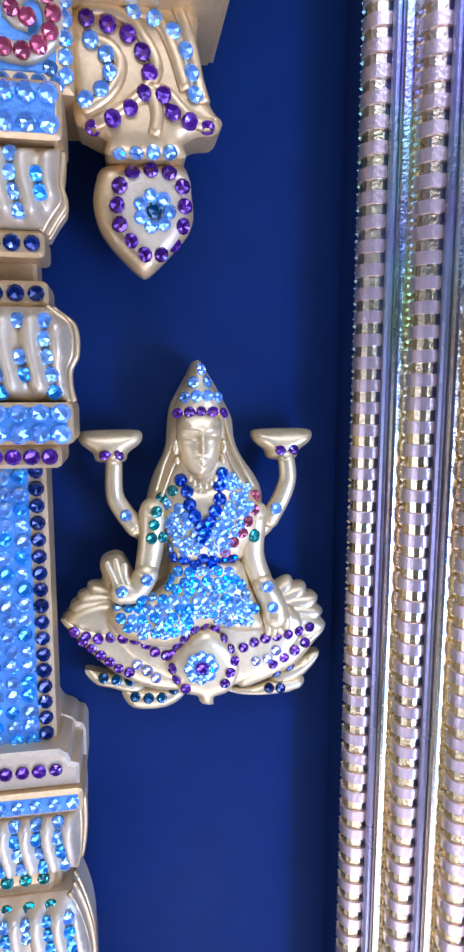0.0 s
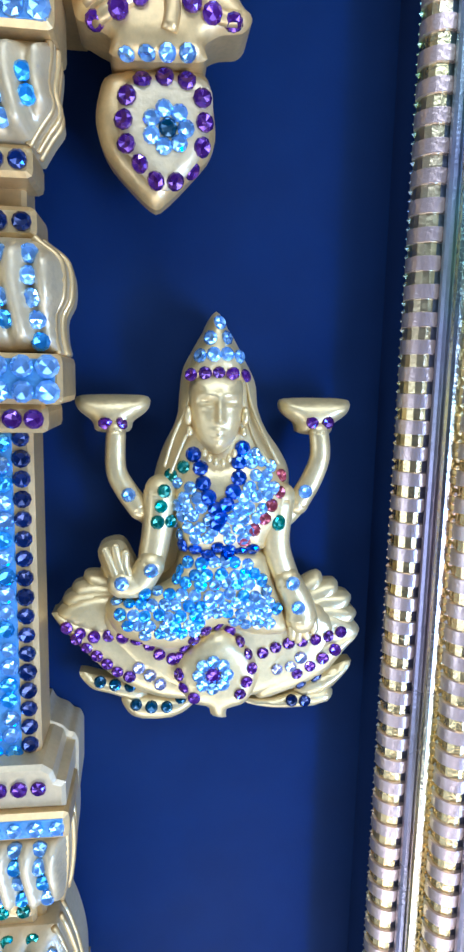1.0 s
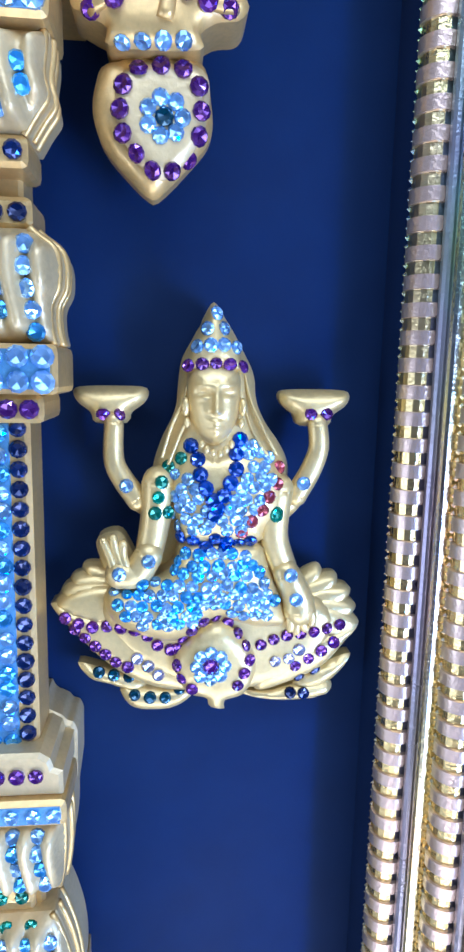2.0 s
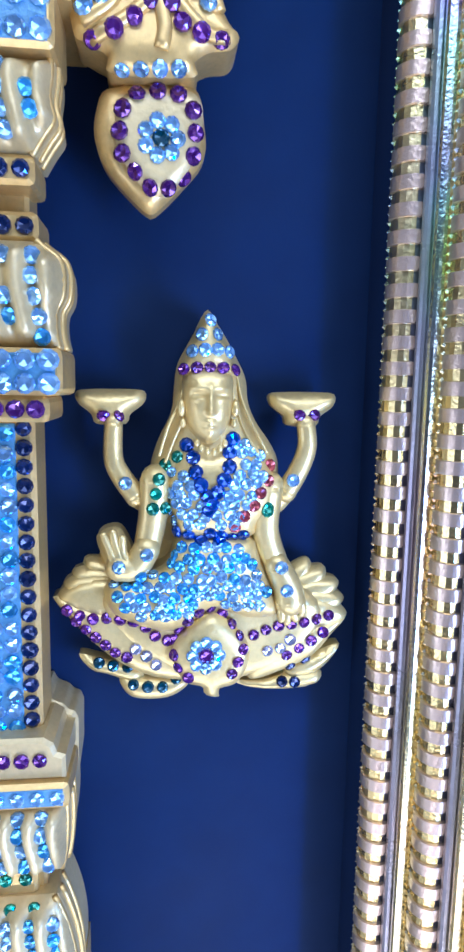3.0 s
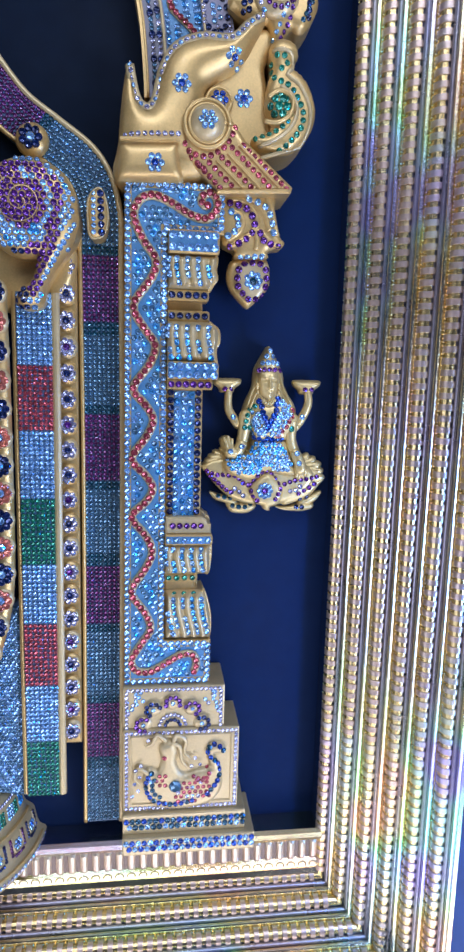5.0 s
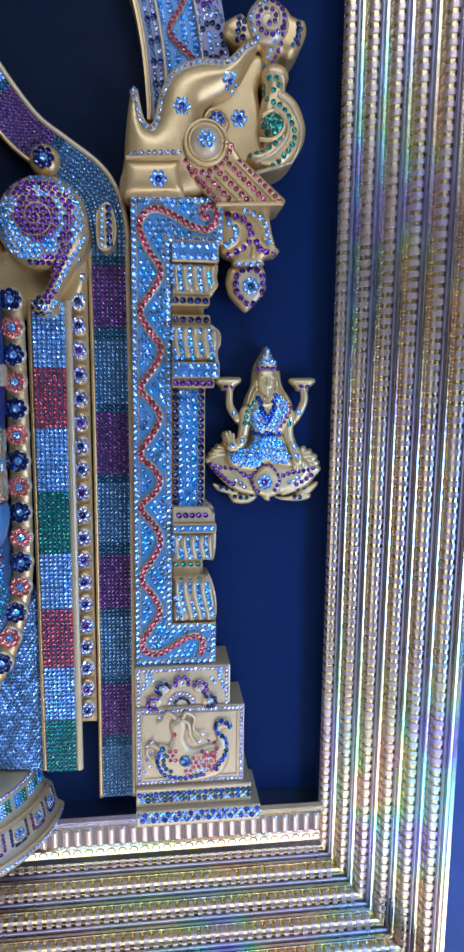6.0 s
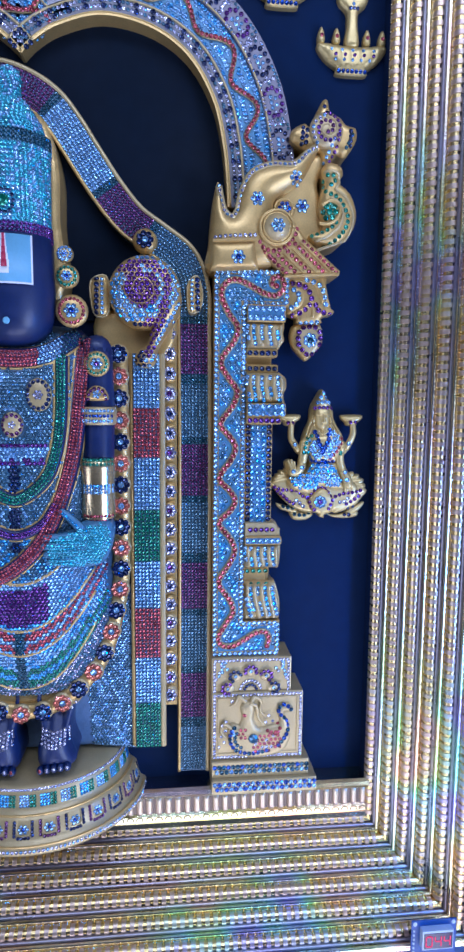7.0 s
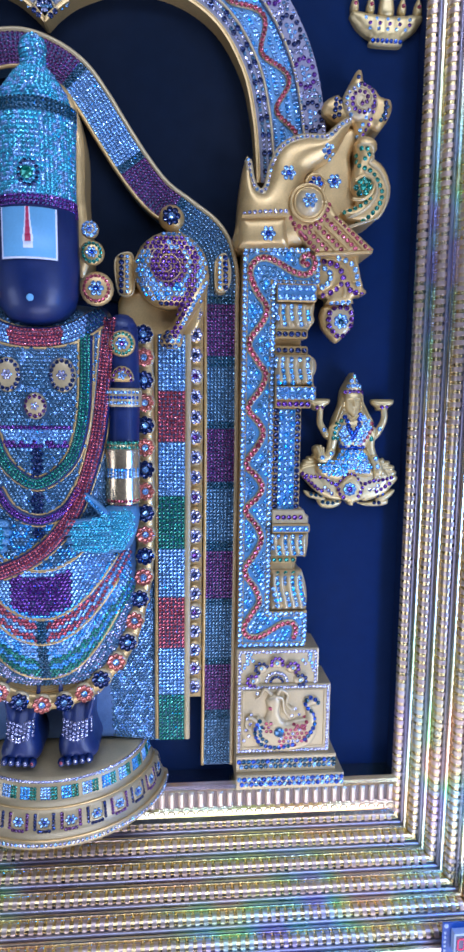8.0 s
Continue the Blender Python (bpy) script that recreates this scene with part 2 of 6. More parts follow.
def puff(outline, y0, y1, dome=0.006, radius=0.008, step=0.003, relief=None):
    """A cushion of clay: the outline (x, z) as a wall from y0 to y1, its face swelling by dome over radius from the edge. (verts, faces)"""
    o = even(outline, step, True)
    xs, zs = [p[0] for p in o], [p[1] for p in o]
    grid = [(x + (step / 2 if j % 2 else 0), z) for j, z in enumerate(np.arange(min(zs), max(zs), step * 0.9)) for x in np.arange(min(xs), max(xs), step)]
    pts = list(o)
    if grid:
        ok = inside(grid, o)
        grid = [g for g, k in zip(grid, ok) if k]
        if grid:
            far = edge_distance(grid, o)
            pts += [g for g, d in zip(grid, far) if d > step * 0.45]
    n = len(o)
    vv, _, ff, ov, _, _ = delaunay_2d_cdt([Vector(p) for p in pts], [(i, (i + 1) % n) for i in range(n)], [], 1, 1e-7)
    d = edge_distance([tuple(v) for v in vv], o)
    k = np.clip(d / radius, 0, 1)
    hgt = dome * np.sqrt(1 - (1 - k) ** 2)
    verts = [(v[0], y1 - float(hh) - (relief(v[0], v[1]) * min(1.0, float(kk) * 2) if relief else 0), v[1]) for v, hh, kk in zip(vv, hgt, k)]
    faces = [tuple(f) for f in ff]
    # face towards -y
    fixed = []
    for f in faces:
        a, b, c = (vv[f[i]] for i in range(3))
        fixed.append(f if (b - a).cross(c - a) > 0 else f[::-1])
    base = len(verts)
    area2 = sum(o[i][0] * o[(i + 1) % n][1] - o[(i + 1) % n][0] * o[i][1] for i in range(n))
    verts += [(x, y0, z) for x, z in o] + [(x, y1, z) for x, z in o]
    for i in range(n):
        j = (i + 1) % n
        q = (base + i, base + j, base + n + j, base + n + i)
        fixed.append(q if area2 > 0 else q[::-1])
    return verts, fixed


def joined(*meshes):
    verts, faces = [], []
    for v, f in meshes:
        k = len(verts)
        verts += v
        faces += [tuple(i + k for i in g) for g in f]
    return verts, faces


def tube(line, radius, sides=6, flat=1.0):
    """A bead along 3D points; flat squashes it in y; radius may be a function of 0..1."""
    verts, faces, n = [], [], len(line)
    for i, p in enumerate(line):
        a, b = Vector(line[max(i - 1, 0)]), Vector(line[min(i + 1, n - 1)])
        d = (b - a).normalized()
        side = d.cross(Vector((0, -1, 0)))
        side = side.normalized() if side.length > 1e-6 else Vector((1, 0, 0))
        up = side.cross(d)
        r = radius(i / max(1, n - 1)) if callable(radius) else radius
        for s in range(sides):
            w = 2 * math.pi * s / sides
            verts.append(tuple(Vector(p) + side * r * math.cos(w) + up * r * flat * math.sin(w)))
    for i in range(n - 1):
        for s in range(sides):
            t = (s + 1) % sides
            faces.append((i * sides + s, i * sides + t, (i + 1) * sides + t, (i + 1) * sides + s))
    faces += [tuple(range(sides))[::-1], tuple(range((n - 1) * sides, n * sides))]
    return verts, faces


def ball(x, y, z, rx, ry, rz, seg=16, rings=10):
    bm = bmesh.new()
    bmesh.ops.create_uvsphere(bm, u_segments=seg, v_segments=rings, radius=1, matrix=Matrix.LocRotScale((x, y, z), None, (rx, ry, rz)))
    out = ([tuple(v.co) for v in bm.verts], [tuple(v.index for v in f.verts) for f in bm.faces])
    bm.free()
    return out


def lathe(profile, x, y, z, seg=24, squash=1.0, start=0, sweep=360):
    """A turned body round a vertical axis: profile of (radius, height)."""
    verts, faces, m = [], [], len(profile)
    full = sweep >= 360
    cols = seg if full else seg + 1
    for i in range(cols):
        a = radians(start + sweep * i / seg)
        verts += [(x + r * math.cos(a), y + r * math.sin(a) * squash, z + hh) for r, hh in profile]
    for i in range(seg):
        j = (i + 1) % cols
        for k in range(m - 1):
            faces.append((i * m + k, j * m + k, j * m + k + 1, i * m + k + 1))
    faces.append(tuple(i * m + m - 1 for i in range(cols)))
    return verts, faces


def surface(*meshes):
    v, f = joined(*meshes)
    return BVHTree.FromPolygons(v, f)


# a cut stone of radius 1 facing -y: girdle, crown facets, and the star of facets that shows through its table
TEN = np.arange(10) * math.pi / 5
STONE_V = [(math.cos(a), 0.15, math.sin(a)) for a in TEN] + [(math.cos(a), -0.21, math.sin(a)) for a in TEN]
STONE_V += [(0.66 * math.cos(a + 0.314), -0.52, 0.66 * math.sin(a + 0.314)) for a in TEN] + [(0, -0.32, 0)]
STONE_F = [(i, (i + 1) % 10, 10 + (i + 1) % 10, 10 + i) for i in range(10)]
STONE_F += [(10 + i, 10 + (i + 1) % 10, 20 + i) for i in range(10)] + [(20 + i, 10 + (i + 1) % 10, 20 + (i + 1) % 10) for i in range(10)]
STONE_F += [(20 + i, 20 + (i + 1) % 10, 30) for i in range(10)]
STONE_MESH = {}
rng = random.Random(4)


def stone_matrix(p, n, r):
    turn = Vector(n).to_track_quat("-Y", "Z").to_matrix()
    wob = Euler((rng.gauss(0, 0.07), rng.uniform(0, 0.78), rng.gauss(0, 0.07))).to_matrix()
    return Matrix.Translation(p) @ (turn @ wob).to_4x4() @ Matrix.Scale(r, 4)


def stones(parent, items, name="stone"):
    """Each stone an object of its own; items: (place, normal, radius, colour)."""
    for p, n, r, c in items:
        if c not in STONE_MESH:
            me = bpy.data.meshes.new("stone_" + c)
            me.from_pydata(STONE_V, [], STONE_F)
            me.materials.append(GEM[c])
            STONE_MESH[c] = me
        ob = new(name, STONE_MESH[c])
        ob.parent = parent
        if parent.type == "EMPTY":
            ob.matrix_parent_inverse = Matrix.Translation(-parent.location)
        ob.matrix_basis = stone_matrix(p, n, r)


def stone_arrays(items):
    v0, verts, faces, slots = [Vector(v) for v in STONE_V], [], [], []
    for p, n, r, c in items:
        m, k = stone_matrix(p, n, r), len(verts)
        verts += [tuple(m @ v) for v in v0]
        faces += [tuple(i + k for i in f) for f in STONE_F]
        slots += [c] * len(STONE_F)
    return verts, faces, slots


def stone_field(parent, items, name="stone_field", label="", kind="stuff"):
    """Closely set small stones, joined into one part."""
    verts, faces, slots = stone_arrays(items)
    used = [c for c in GEM_NAMES if c in set(slots)]
    ob = part(name, (verts, faces), [GEM[c] for c in used], parent, label, kind=kind)
    ob.data.polygons.foreach_set("material_index", [used.index(c) for c in slots])
    return ob


def on(tree, x, z, y=-0.4):
    hit = tree.ray_cast(Vector((x, y, z)), Vector((0, 1, 0)))
    if not hit[0]:
        return None, None
    return hit[0], hit[1] if hit[1].y < 0 else -hit[1]


def row(tree, line, pitch, r, colour, closed=False, flat=None):
    """Stones along a 2D line, set on the surface or at the depth flat. colour: a name, or a function of the count."""
    out = []
    for i, (x, z) in enumerate(even(line, pitch, closed)):
        p, n = ((Vector((x, flat, z)), Vector((0, -1, 0))) if flat is not None else on(tree, x, z))
        if p:
            out.append((p, n, r * rng.uniform(0.94, 1.04), colour(i) if callable(colour) else colour))
    return out


def fill(tree, outline, pitch, r, colour, margin=0.6, flat=None, square=False, jitter=0.12, angle=0.0):
    """Stones packed over an outline. colour: a name or a function of x, z."""
    xs, zs = [p[0] for p in outline], [p[1] for p in outline]
    step = pitch if square else pitch * 0.87
    grid = []
    for j, z in enumerate(np.arange(min(zs) + pitch / 2, max(zs), step)):
        for x in np.arange(min(xs) + pitch / 2, max(xs), pitch):
            grid.append((x + (0 if square or j % 2 else pitch / 2) + rng.gauss(0, jitter * pitch * 0.3), z + rng.gauss(0, jitter * pitch * 0.3)))
    if not grid:
        return []
    ok = inside(grid, outline)
    grid = [g for g, k in zip(grid, ok) if k]
    if not grid:
        return []
    far = edge_distance(grid, outline)
    out = []
    for (x, z), d in zip(grid, far):
        if d < r * margin:
            continue
        p, n = ((Vector((x, flat, z)), Vector((0, -1, 0))) if flat is not None else on(tree, x, z))
        c = colour(x, z) if callable(colour) else colour
        if p and c:
            out.append((p, n, r * rng.uniform(0.93, 1.05), c))
    return out


def rosette(tree, x, z, size, centre, petals, count=7, flat=None):
    r = size * 0.36
    spots = [(x, z, r, centre)] + [(x + size * 0.68 * math.cos(a), z + size * 0.68 * math.sin(a), r * 0.92, petals) for a in np.arange(count) * 2 * math.pi / count]
    out = []
    for sx, sz, sr, c in spots:
        p, n = ((Vector((sx, flat, sz)), Vector((0, -1, 0))) if flat is not None else on(tree, sx, sz))
        if p:
            out.append((p, n, sr, c))
    return out


def rect(x0, x1, z0, z1):
    return [(x0, z0), (x1, z0), (x1, z1), (x0, z1)]


# ---- the room and the picture's board ----
XC = -0.25                      # the picture's middle line
XI, ZB, ZT = 0.0985, 0.8560, 2.02   # inner edges of the frame


def slab(name, label, mat, *b):
    return tagged(part(name, box_bm(*b, bevel=0), mat), label, kind="structure")


slab("wall_north", "dark blue painted wall behind the picture", WALL, -2.6, 2.6, 0.03, 0.15, 0, 2.8)
slab("wall_south", "blue-grey painted wall", ROOM, -2.6, 2.6, -3.65, -3.5, 0, 2.8)
slab("wall_west", "blue-grey painted wall", ROOM, -2.75, -2.6, -3.5, 0.03, 0, 2.8)
slab("wall_east", "blue-grey painted wall", ROOM, 2.6, 2.75, -3.5, 0.03, 0, 2.8)
slab("ceiling", "white painted ceiling", CEIL, -2.75, 2.75, -3.65, 0.15, 2.8, 2.92)
slab("floor", "pale tiled floor", FLOOR, -2.75, 2.75, -3.65, 0.15, -0.1, 0)
tagged(part("backing_board", box_bm(2 * XC - XI - 0.03, XI + 0.03, 0, 0.012, ZB - 0.03, ZT + 0.03, 0), BOARD), "deep blue velvet-covered board behind the reliefs", "backing board")

# ---- the frame: stepped gold moulding, six ribbed bands with polished double ridges between ----
BAND = 0.0145
S2 = math.sqrt(0.5)


def band_profile(i):
    """(u, y) points of band i: the bed of the ribs, then two polished ridges."""
    u0, y0 = BAND * i, -0.0185 - BAND * i
    raw = [(0.0, 0.0), (0.0012, 0.0012)]
    raw += [(0.0055 - 0.0043 * math.cos(a), 0.0004 + 0.0030 * math.sin(a)) for a in np.linspace(0.3, math.pi - 0.3, 6)]
    raw += [(0.0105, -0.0012)]
    raw += [(0.0128 - 0.0021 * math.cos(a), -0.0006 + 0.0024 * math.sin(a)) for a in np.linspace(0.2, math.pi - 0.2, 6)]
    raw += [(0.0173 - 0.0023 * math.cos(a), 0.0003 + 0.0032 * math.sin(a)) for a in np.linspace(0.2, math.pi - 0.2, 7)]
    return [(u0 + (s - n) * S2, y0 - (s + n) * S2) for s, n in raw], 8


def rail(name, side, label):
    """One side of the frame with mitred ends."""
    root = thing(name, {"right": (XI, 0, ZB), "left": (2 * XC - XI, 0, ZB), "bottom": (XC, 0, ZB), "top": (XC, 0, ZT)}[side], label, "frame rail", "picture frame rails")
    x0, x1, z0, z1 = 2 * XC - XI, XI, ZB, ZT

    def ends(u):
        return {"right": ((x1 + u, z0 - u), (x1 + u, z1 + u)), "left": ((x0 - u, z1 + u), (x0 - u, z0 - u)),
                "bottom": ((x0 - u, z0 - u), (x1 + u, z0 - u)), "top": ((x1 + u, z1 + u), (x0 - u, z1 + u))}[side]

    verts, faces, slots = [], [], []
    prof, mats = [(0.0, -0.0005)], [2]
    for i in range(6):
        pts, bed = band_profile(i)
        prof += pts
        mats += [1] * bed + [3] * 7 + [0] * (len(pts) - bed - 7)
    u, y = prof[-1]
    prof += [(u + 0.003, y - 0.0005), (u + 0.0045, y + 0.004), (u + 0.0045, 0.029)]
    mats += [0, 0, 0]
    for u, y in prof:
        for x, z in ends(u):
            verts.append((x, y, z))
    for k in range(len(prof) - 1):
        faces.append((2 * k, 2 * k + 2, 2 * k + 3, 2 * k + 1) if side in ("right", "left") else (2 * k, 2 * k + 2, 2 * k + 3, 2 * k + 1))
        slots.append(2 if k == 0 else mats[k + 1] if k + 1 < len(mats) else 0)
    body = part("moulding", (verts, faces), [FOIL, FOIL_DARK, BOARD, SATIN], root, "polished gold foil moulding with stepped ridges")
    body.data.polygons.foreach_set("material_index", slots)
    return root, ends


RIB_PITCH = 0.0082


def rib_mesh():
    """One raised collar of a ribbed band, along its own axis x, bulging to n."""
    verts, faces = [], []
    arc = np.linspace(0.02, math.pi - 0.02, 9)
    for (xa, ua), (xb, ub) in (((-0.0023, 0.0), (-0.0021, 0.0012)), ((-0.0021, 0.0012), (0.0021, 0.0012)), ((0.0021, 0.0012), (0.0023, 0.0))):
        k = len(verts)
        for a in arc:
            for x, up in ((xa, ua), (xb, ub)):
                verts.append((x, 0.0055 - (0.0046 + up) * math.cos(a), -0.0002 + (0.0032 + up) * math.sin(a)))
        faces += [(k + 2 * i, k + 2 * i + 1, k + 2 * i + 3, k + 2 * i + 2) for i in range(len(arc) - 1)]
    return verts, faces


RIB = rib_mesh()
RIB_ME = bpy.data.meshes.new("rib")
RIB_ME.from_pydata(RIB[0], [], RIB[1])
RIB_ME.materials.append(ROSE)
RIB_ME.polygons.foreach_set("use_smooth", [True] * len(RIB[1]))


def rib_frames(side, ends, band):
    """The poses of the collars of one band."""
    u, y = BAND * band, -0.0185 - BAND * band
    (xa, za), (xb, zb) = ends(u)
    a, b = Vector((xa, y, za)), Vector((xb, y, zb))
    along = (b - a).normalized()
    out = {"right": Vector((1, 0, 0)), "left": Vector((-1, 0, 0)), "bottom": Vector((0, 0, -1)), "top": Vector((0, 0, 1))}[side]
    s = (out + Vector((0, -1, 0))).normalized()
    n = (Vector((0, -1, 0)) - out).normalized()
    count = int((b - a).length / RIB_PITCH)
    for k in range(count):
        p = a + along * (0.004 + k * RIB_PITCH)
        yield Matrix(((along.x, s.x, n.x, p.x), (along.y, s.y, n.y, p.y), (along.z, s.z, n.z, p.z), (0, 0, 0, 1)))


def dress_rail(root, side, ends, near):
    """The collars: those that near() picks are pieces, the rest one joined part; and a thin beaded lip beside each band."""
    pieces, rest_v, rest_f = 0, [], []
    for band in range(6):
        for m in rib_frames(side, ends, band):
            if near(band, m.translation) and pieces < 300:
                ob = new("rib", RIB_ME)
                ob.parent, ob.matrix_parent_inverse, ob.matrix_basis = root, Matrix.Translation(-root.location), m
                pieces += 1
            else:
                k = len(rest_v)
                rest_v += [tuple(m @ Vector(v)) for v in RIB[0]]
                rest_f += [tuple(i + k for i in f) for f in RIB[1]]
    part("ribs", (rest_v, rest_f), ROSE, root, "satin rose-gold ribs", smooth=True, kind="stuff")
    bv, bf = [], []
    for band in range(6):
        for m in rib_frames(side, ends, band):
            for q in (-1, 0, 1):
                c = m @ Vector((q * RIB_PITCH / 3, 0.0002, 0.0004))
                k = len(bv)
                bv += [tuple(c + Vector(d) * 0.0010) for d in ((1, 0, 0), (-1, 0, 0), (0, 1, 0), (0, -1, 0), (0, 0, 1), (0, 0, -1))]
                bf += [tuple(k + i for i in f) for f in ((0, 2, 4), (2, 1, 4), (1, 3, 4), (3, 0, 4), (2, 0, 5), (1, 2, 5), (3, 1, 5), (0, 3, 5))]
    part("beading", (bv, bf), FOIL, root, "fine beaded gold lip", kind="stuff")


for rail_side in ("right", "bottom", "left", "top"):
    root, ends = rail("frame_rail", rail_side, {"right": "upright gold foil frame rail with ribbed bands", "left": "upright gold foil frame rail with ribbed bands",
                                                "bottom": "lower gold foil frame rail, rainbow sheen painted into its colour", "top": "upper gold foil frame rail with ribbed bands"}[rail_side])
    dress_rail(root, rail_side, ends, {"right": lambda b, p: b < 3 and 1.0 < p.z < 1.7, "bottom": lambda b, p: b < 4 and p.x > -0.33}.get(rail_side, lambda b, p: False))

# ---- the base rail under the arch ----
RX0, RX1 = 2 * XC - XI + 0.002, XI + 0.003
base_rail = thing("base_rail", (XC, 0, 0.852), "gold foil ledge rail with an arcade of upright ribs", "rail")
prof = [(-0.001, 0.849), (-0.020, 0.849), (-0.0245, 0.852), (-0.0255, 0.856), (-0.0235, 0.860), (-0.0245, 0.862), (-0.0245, 0.868), (-0.022, 0.870), (-0.022, 0.888), (-0.0255, 0.8895), (-0.027, 0.893), (-0.0265, 0.897), (-0.023, 0.899), (-0.001, 0.899)]
rv = [(x, y, z) for y, z in prof for x in (RX0, RX1)]
rf = [(2 * k, 2 * k + 1, 2 * k + 3, 2 * k + 2) for k in range(len(prof) - 1)] + [tuple(range(0, 2 * len(prof), 2)), tuple(range(1, 2 * len(prof), 2))[::-1]]
rail_ob = part("rail_body", (rv, rf), [FOIL, SLOT_DARK], base_rail)
# only the slot face behind the ribs takes the colour with painted shade
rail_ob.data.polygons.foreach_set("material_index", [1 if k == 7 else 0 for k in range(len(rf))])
pv, pf = [], []
for a in np.linspace(0, math.pi, 7):
    for z, k in ((0.8695, 1), (0.872, 1), (0.886, 1), (0.8885, 1)):
        pv.append((-0.0034 * math.cos(a), -0.0215 - (0.0035 if 0.871 < z < 0.887 else 0.0018) * math.sin(a), z))
for i in range(6):
    for k in range(3):
        pf.append((4 * i + k, 4 * i + 4 + k, 4 * i + 5 + k, 4 * i + 1 + k))
arc_me = bpy.data.meshes.new("arcade_rib")
arc_me.from_pydata(pv, [], pf)
arc_me.materials.append(ROSE)
bead_me = bpy.data.meshes.new("scroll_bead")
bv, bf = tube([(0.0035 * math.cos(a), -0.0245, 0.865 + 0.0026 * math.sin(a)) for a in np.linspace(-0.6, 3.6, 9)], 0.0008, 5)
bead_me.from_pydata(bv, [], bf)
bead_me.materials.append(CREAM)
for k in range(64):
    for nm, me in (("arcade_rib", arc_me), ("scroll_bead", bead_me)):
        ob = new(nm, me)
        ob.parent, ob.matrix_parent_inverse = base_rail, Matrix.Translation(-base_rail.location)
        ob.location = (RX1 - 0.006 - 0.0101 * k, 0, 0)

# ---- the arch: pillar, column, beast head, bracket and arched band ----
arch = thing("ornamental_arch", (-0.02, 0, 0.899), "gold relief arch with a pillar, covered in coloured crystal stones", "arch")
PX0, PXS = -0.0715, -0.0405
PY = -0.037


def prism(outline, y0, y1, bevel=0.0012):
    """A plate with a bevelled front edge."""
    n = len(outline)
    cx, cz = sum(p[0] for p in outline) / n, sum(p[1] for p in outline) / n
    area2 = sum(outline[i][0] * outline[(i + 1) % n][1] - outline[(i + 1) % n][0] * outline[i][1] for i in range(n))
    o = outline if area2 > 0 else outline[::-1]
    ins = []
    for i in range(n):
        a, b, c = Vector(o[i - 1]), Vector(o[i]), Vector(o[(i + 1) % n])
        d1, d2 = (b - a).normalized(), (c - b).normalized()
        n1, n2 = Vector((-d1.y, d1.x)), Vector((-d2.y, d2.x))
        k = n1 + n2
        k = k / max(0.35, k.dot(n1)) if k.length > 1e-6 else n1
        ins.append(tuple(b + k * bevel))
    verts = [(x, y0, z) for x, z in o] + [(x, y1 + bevel, z) for x, z in o] + [(x, y1, z) for x, z in ins]
    faces = [tuple(range(2 * n, 3 * n))]
    for i in range(n):
        j = (i + 1) % n
        faces += [(i, j, n + j, n + i), (n + i, n + j, 2 * n + j, 2 * n + i)]
    return verts, faces


# pillar panel, open to the column on one side
CSHAPE = [(PX0, 1.049), (-0.003, 1.049), (-0.003, 1.085), (PXS, 1.085), (PXS, 1.398), (0.0005, 1.398), (0.0005, 1.432), (PX0, 1.432)]
panel = part("pillar_panel", prism(CSHAPE, 0, PY), GOLD, arch, "tall gold panel set with pale blue stones")
creeper = spline([(-0.012, 1.417), (-0.016, 1.418), (-0.016, 1.423), (-0.011, 1.426), (-0.006, 1.423), (-0.005, 1.415), (-0.012, 1.408), (-0.024, 1.41), (-0.037, 1.417), (-0.05, 1.422), (-0.06, 1.419), (-0.065, 1.408), (-0.058, 1.391), (-0.049, 1.378), (-0.052, 1.365), (-0.065, 1.345), (-0.057, 1.329), (-0.049, 1.317), (-0.053, 1.303), (-0.065, 1.285), (-0.056, 1.273), (-0.05, 1.262), (-0.055, 1.249), (-0.066, 1.232), (-0.055, 1.219), (-0.05, 1.209), (-0.055, 1.199), (-0.066, 1.187), (-0.055, 1.172), (-0.05, 1.159), (-0.055, 1.146), (-0.066, 1.127), (-0.055, 1.109), (-0.051, 1.096), (-0.058, 1.084), (-0.066, 1.07), (-0.062, 1.061), (-0.051, 1.06), (-0.038, 1.067), (-0.028, 1.073), (-0.018, 1.074), (-0.014, 1.067), (-0.016, 1.059)], False, 5)
part("creeper", tube([(x, PY - 0.0005, z) for x, z in even(creeper, 0.0025)], 0.0033, 8, 0.55), CREAM, panel, "raised winding stem", smooth=True)
inner = [(PX0 + 0.005, 1.054), (-0.008, 1.054), (-0.008, 1.080), (PXS - 0.005, 1.080), (PXS - 0.005, 1.403), (-0.0045, 1.403), (-0.0045, 1.427), (PX0 + 0.005, 1.427)]
part("ground", prism(inner, PY + 0.001, PY - 0.0003, 0.0003), FIELD, panel, "blue painted ground between the stones")
cr = np.array(even(creeper, 0.003))
border = row(None, [(PX0 + 0.0022, 1.0512), (-0.0052, 1.0512), (-0.0052, 1.0828), (PXS - 0.0022, 1.0828), (PXS - 0.0022, 1.4002), (-0.0017, 1.4002), (-0.0017, 1.4298), (PX0 + 0.0022, 1.4298)], 0.0052, 0.0025, "ice", True, flat=PY - 0.0002)
stone_field(panel, border, "stone_border")
stone_field(panel, [g for g in fill(None, inner, 0.0050, 0.00245, lambda x, z: rng.choice(("sky", "mist", "mist", "ice")), 0.2, flat=PY + 0.0003) if np.hypot(cr[:, 0] - g[0].x, cr[:, 1] - g[0].z).min() > 0.0052], "stone_field", "pale blue crystal stones")
stones(panel, row(None, creeper, 0.0052, 0.0026, "red", flat=PY - 0.0022))

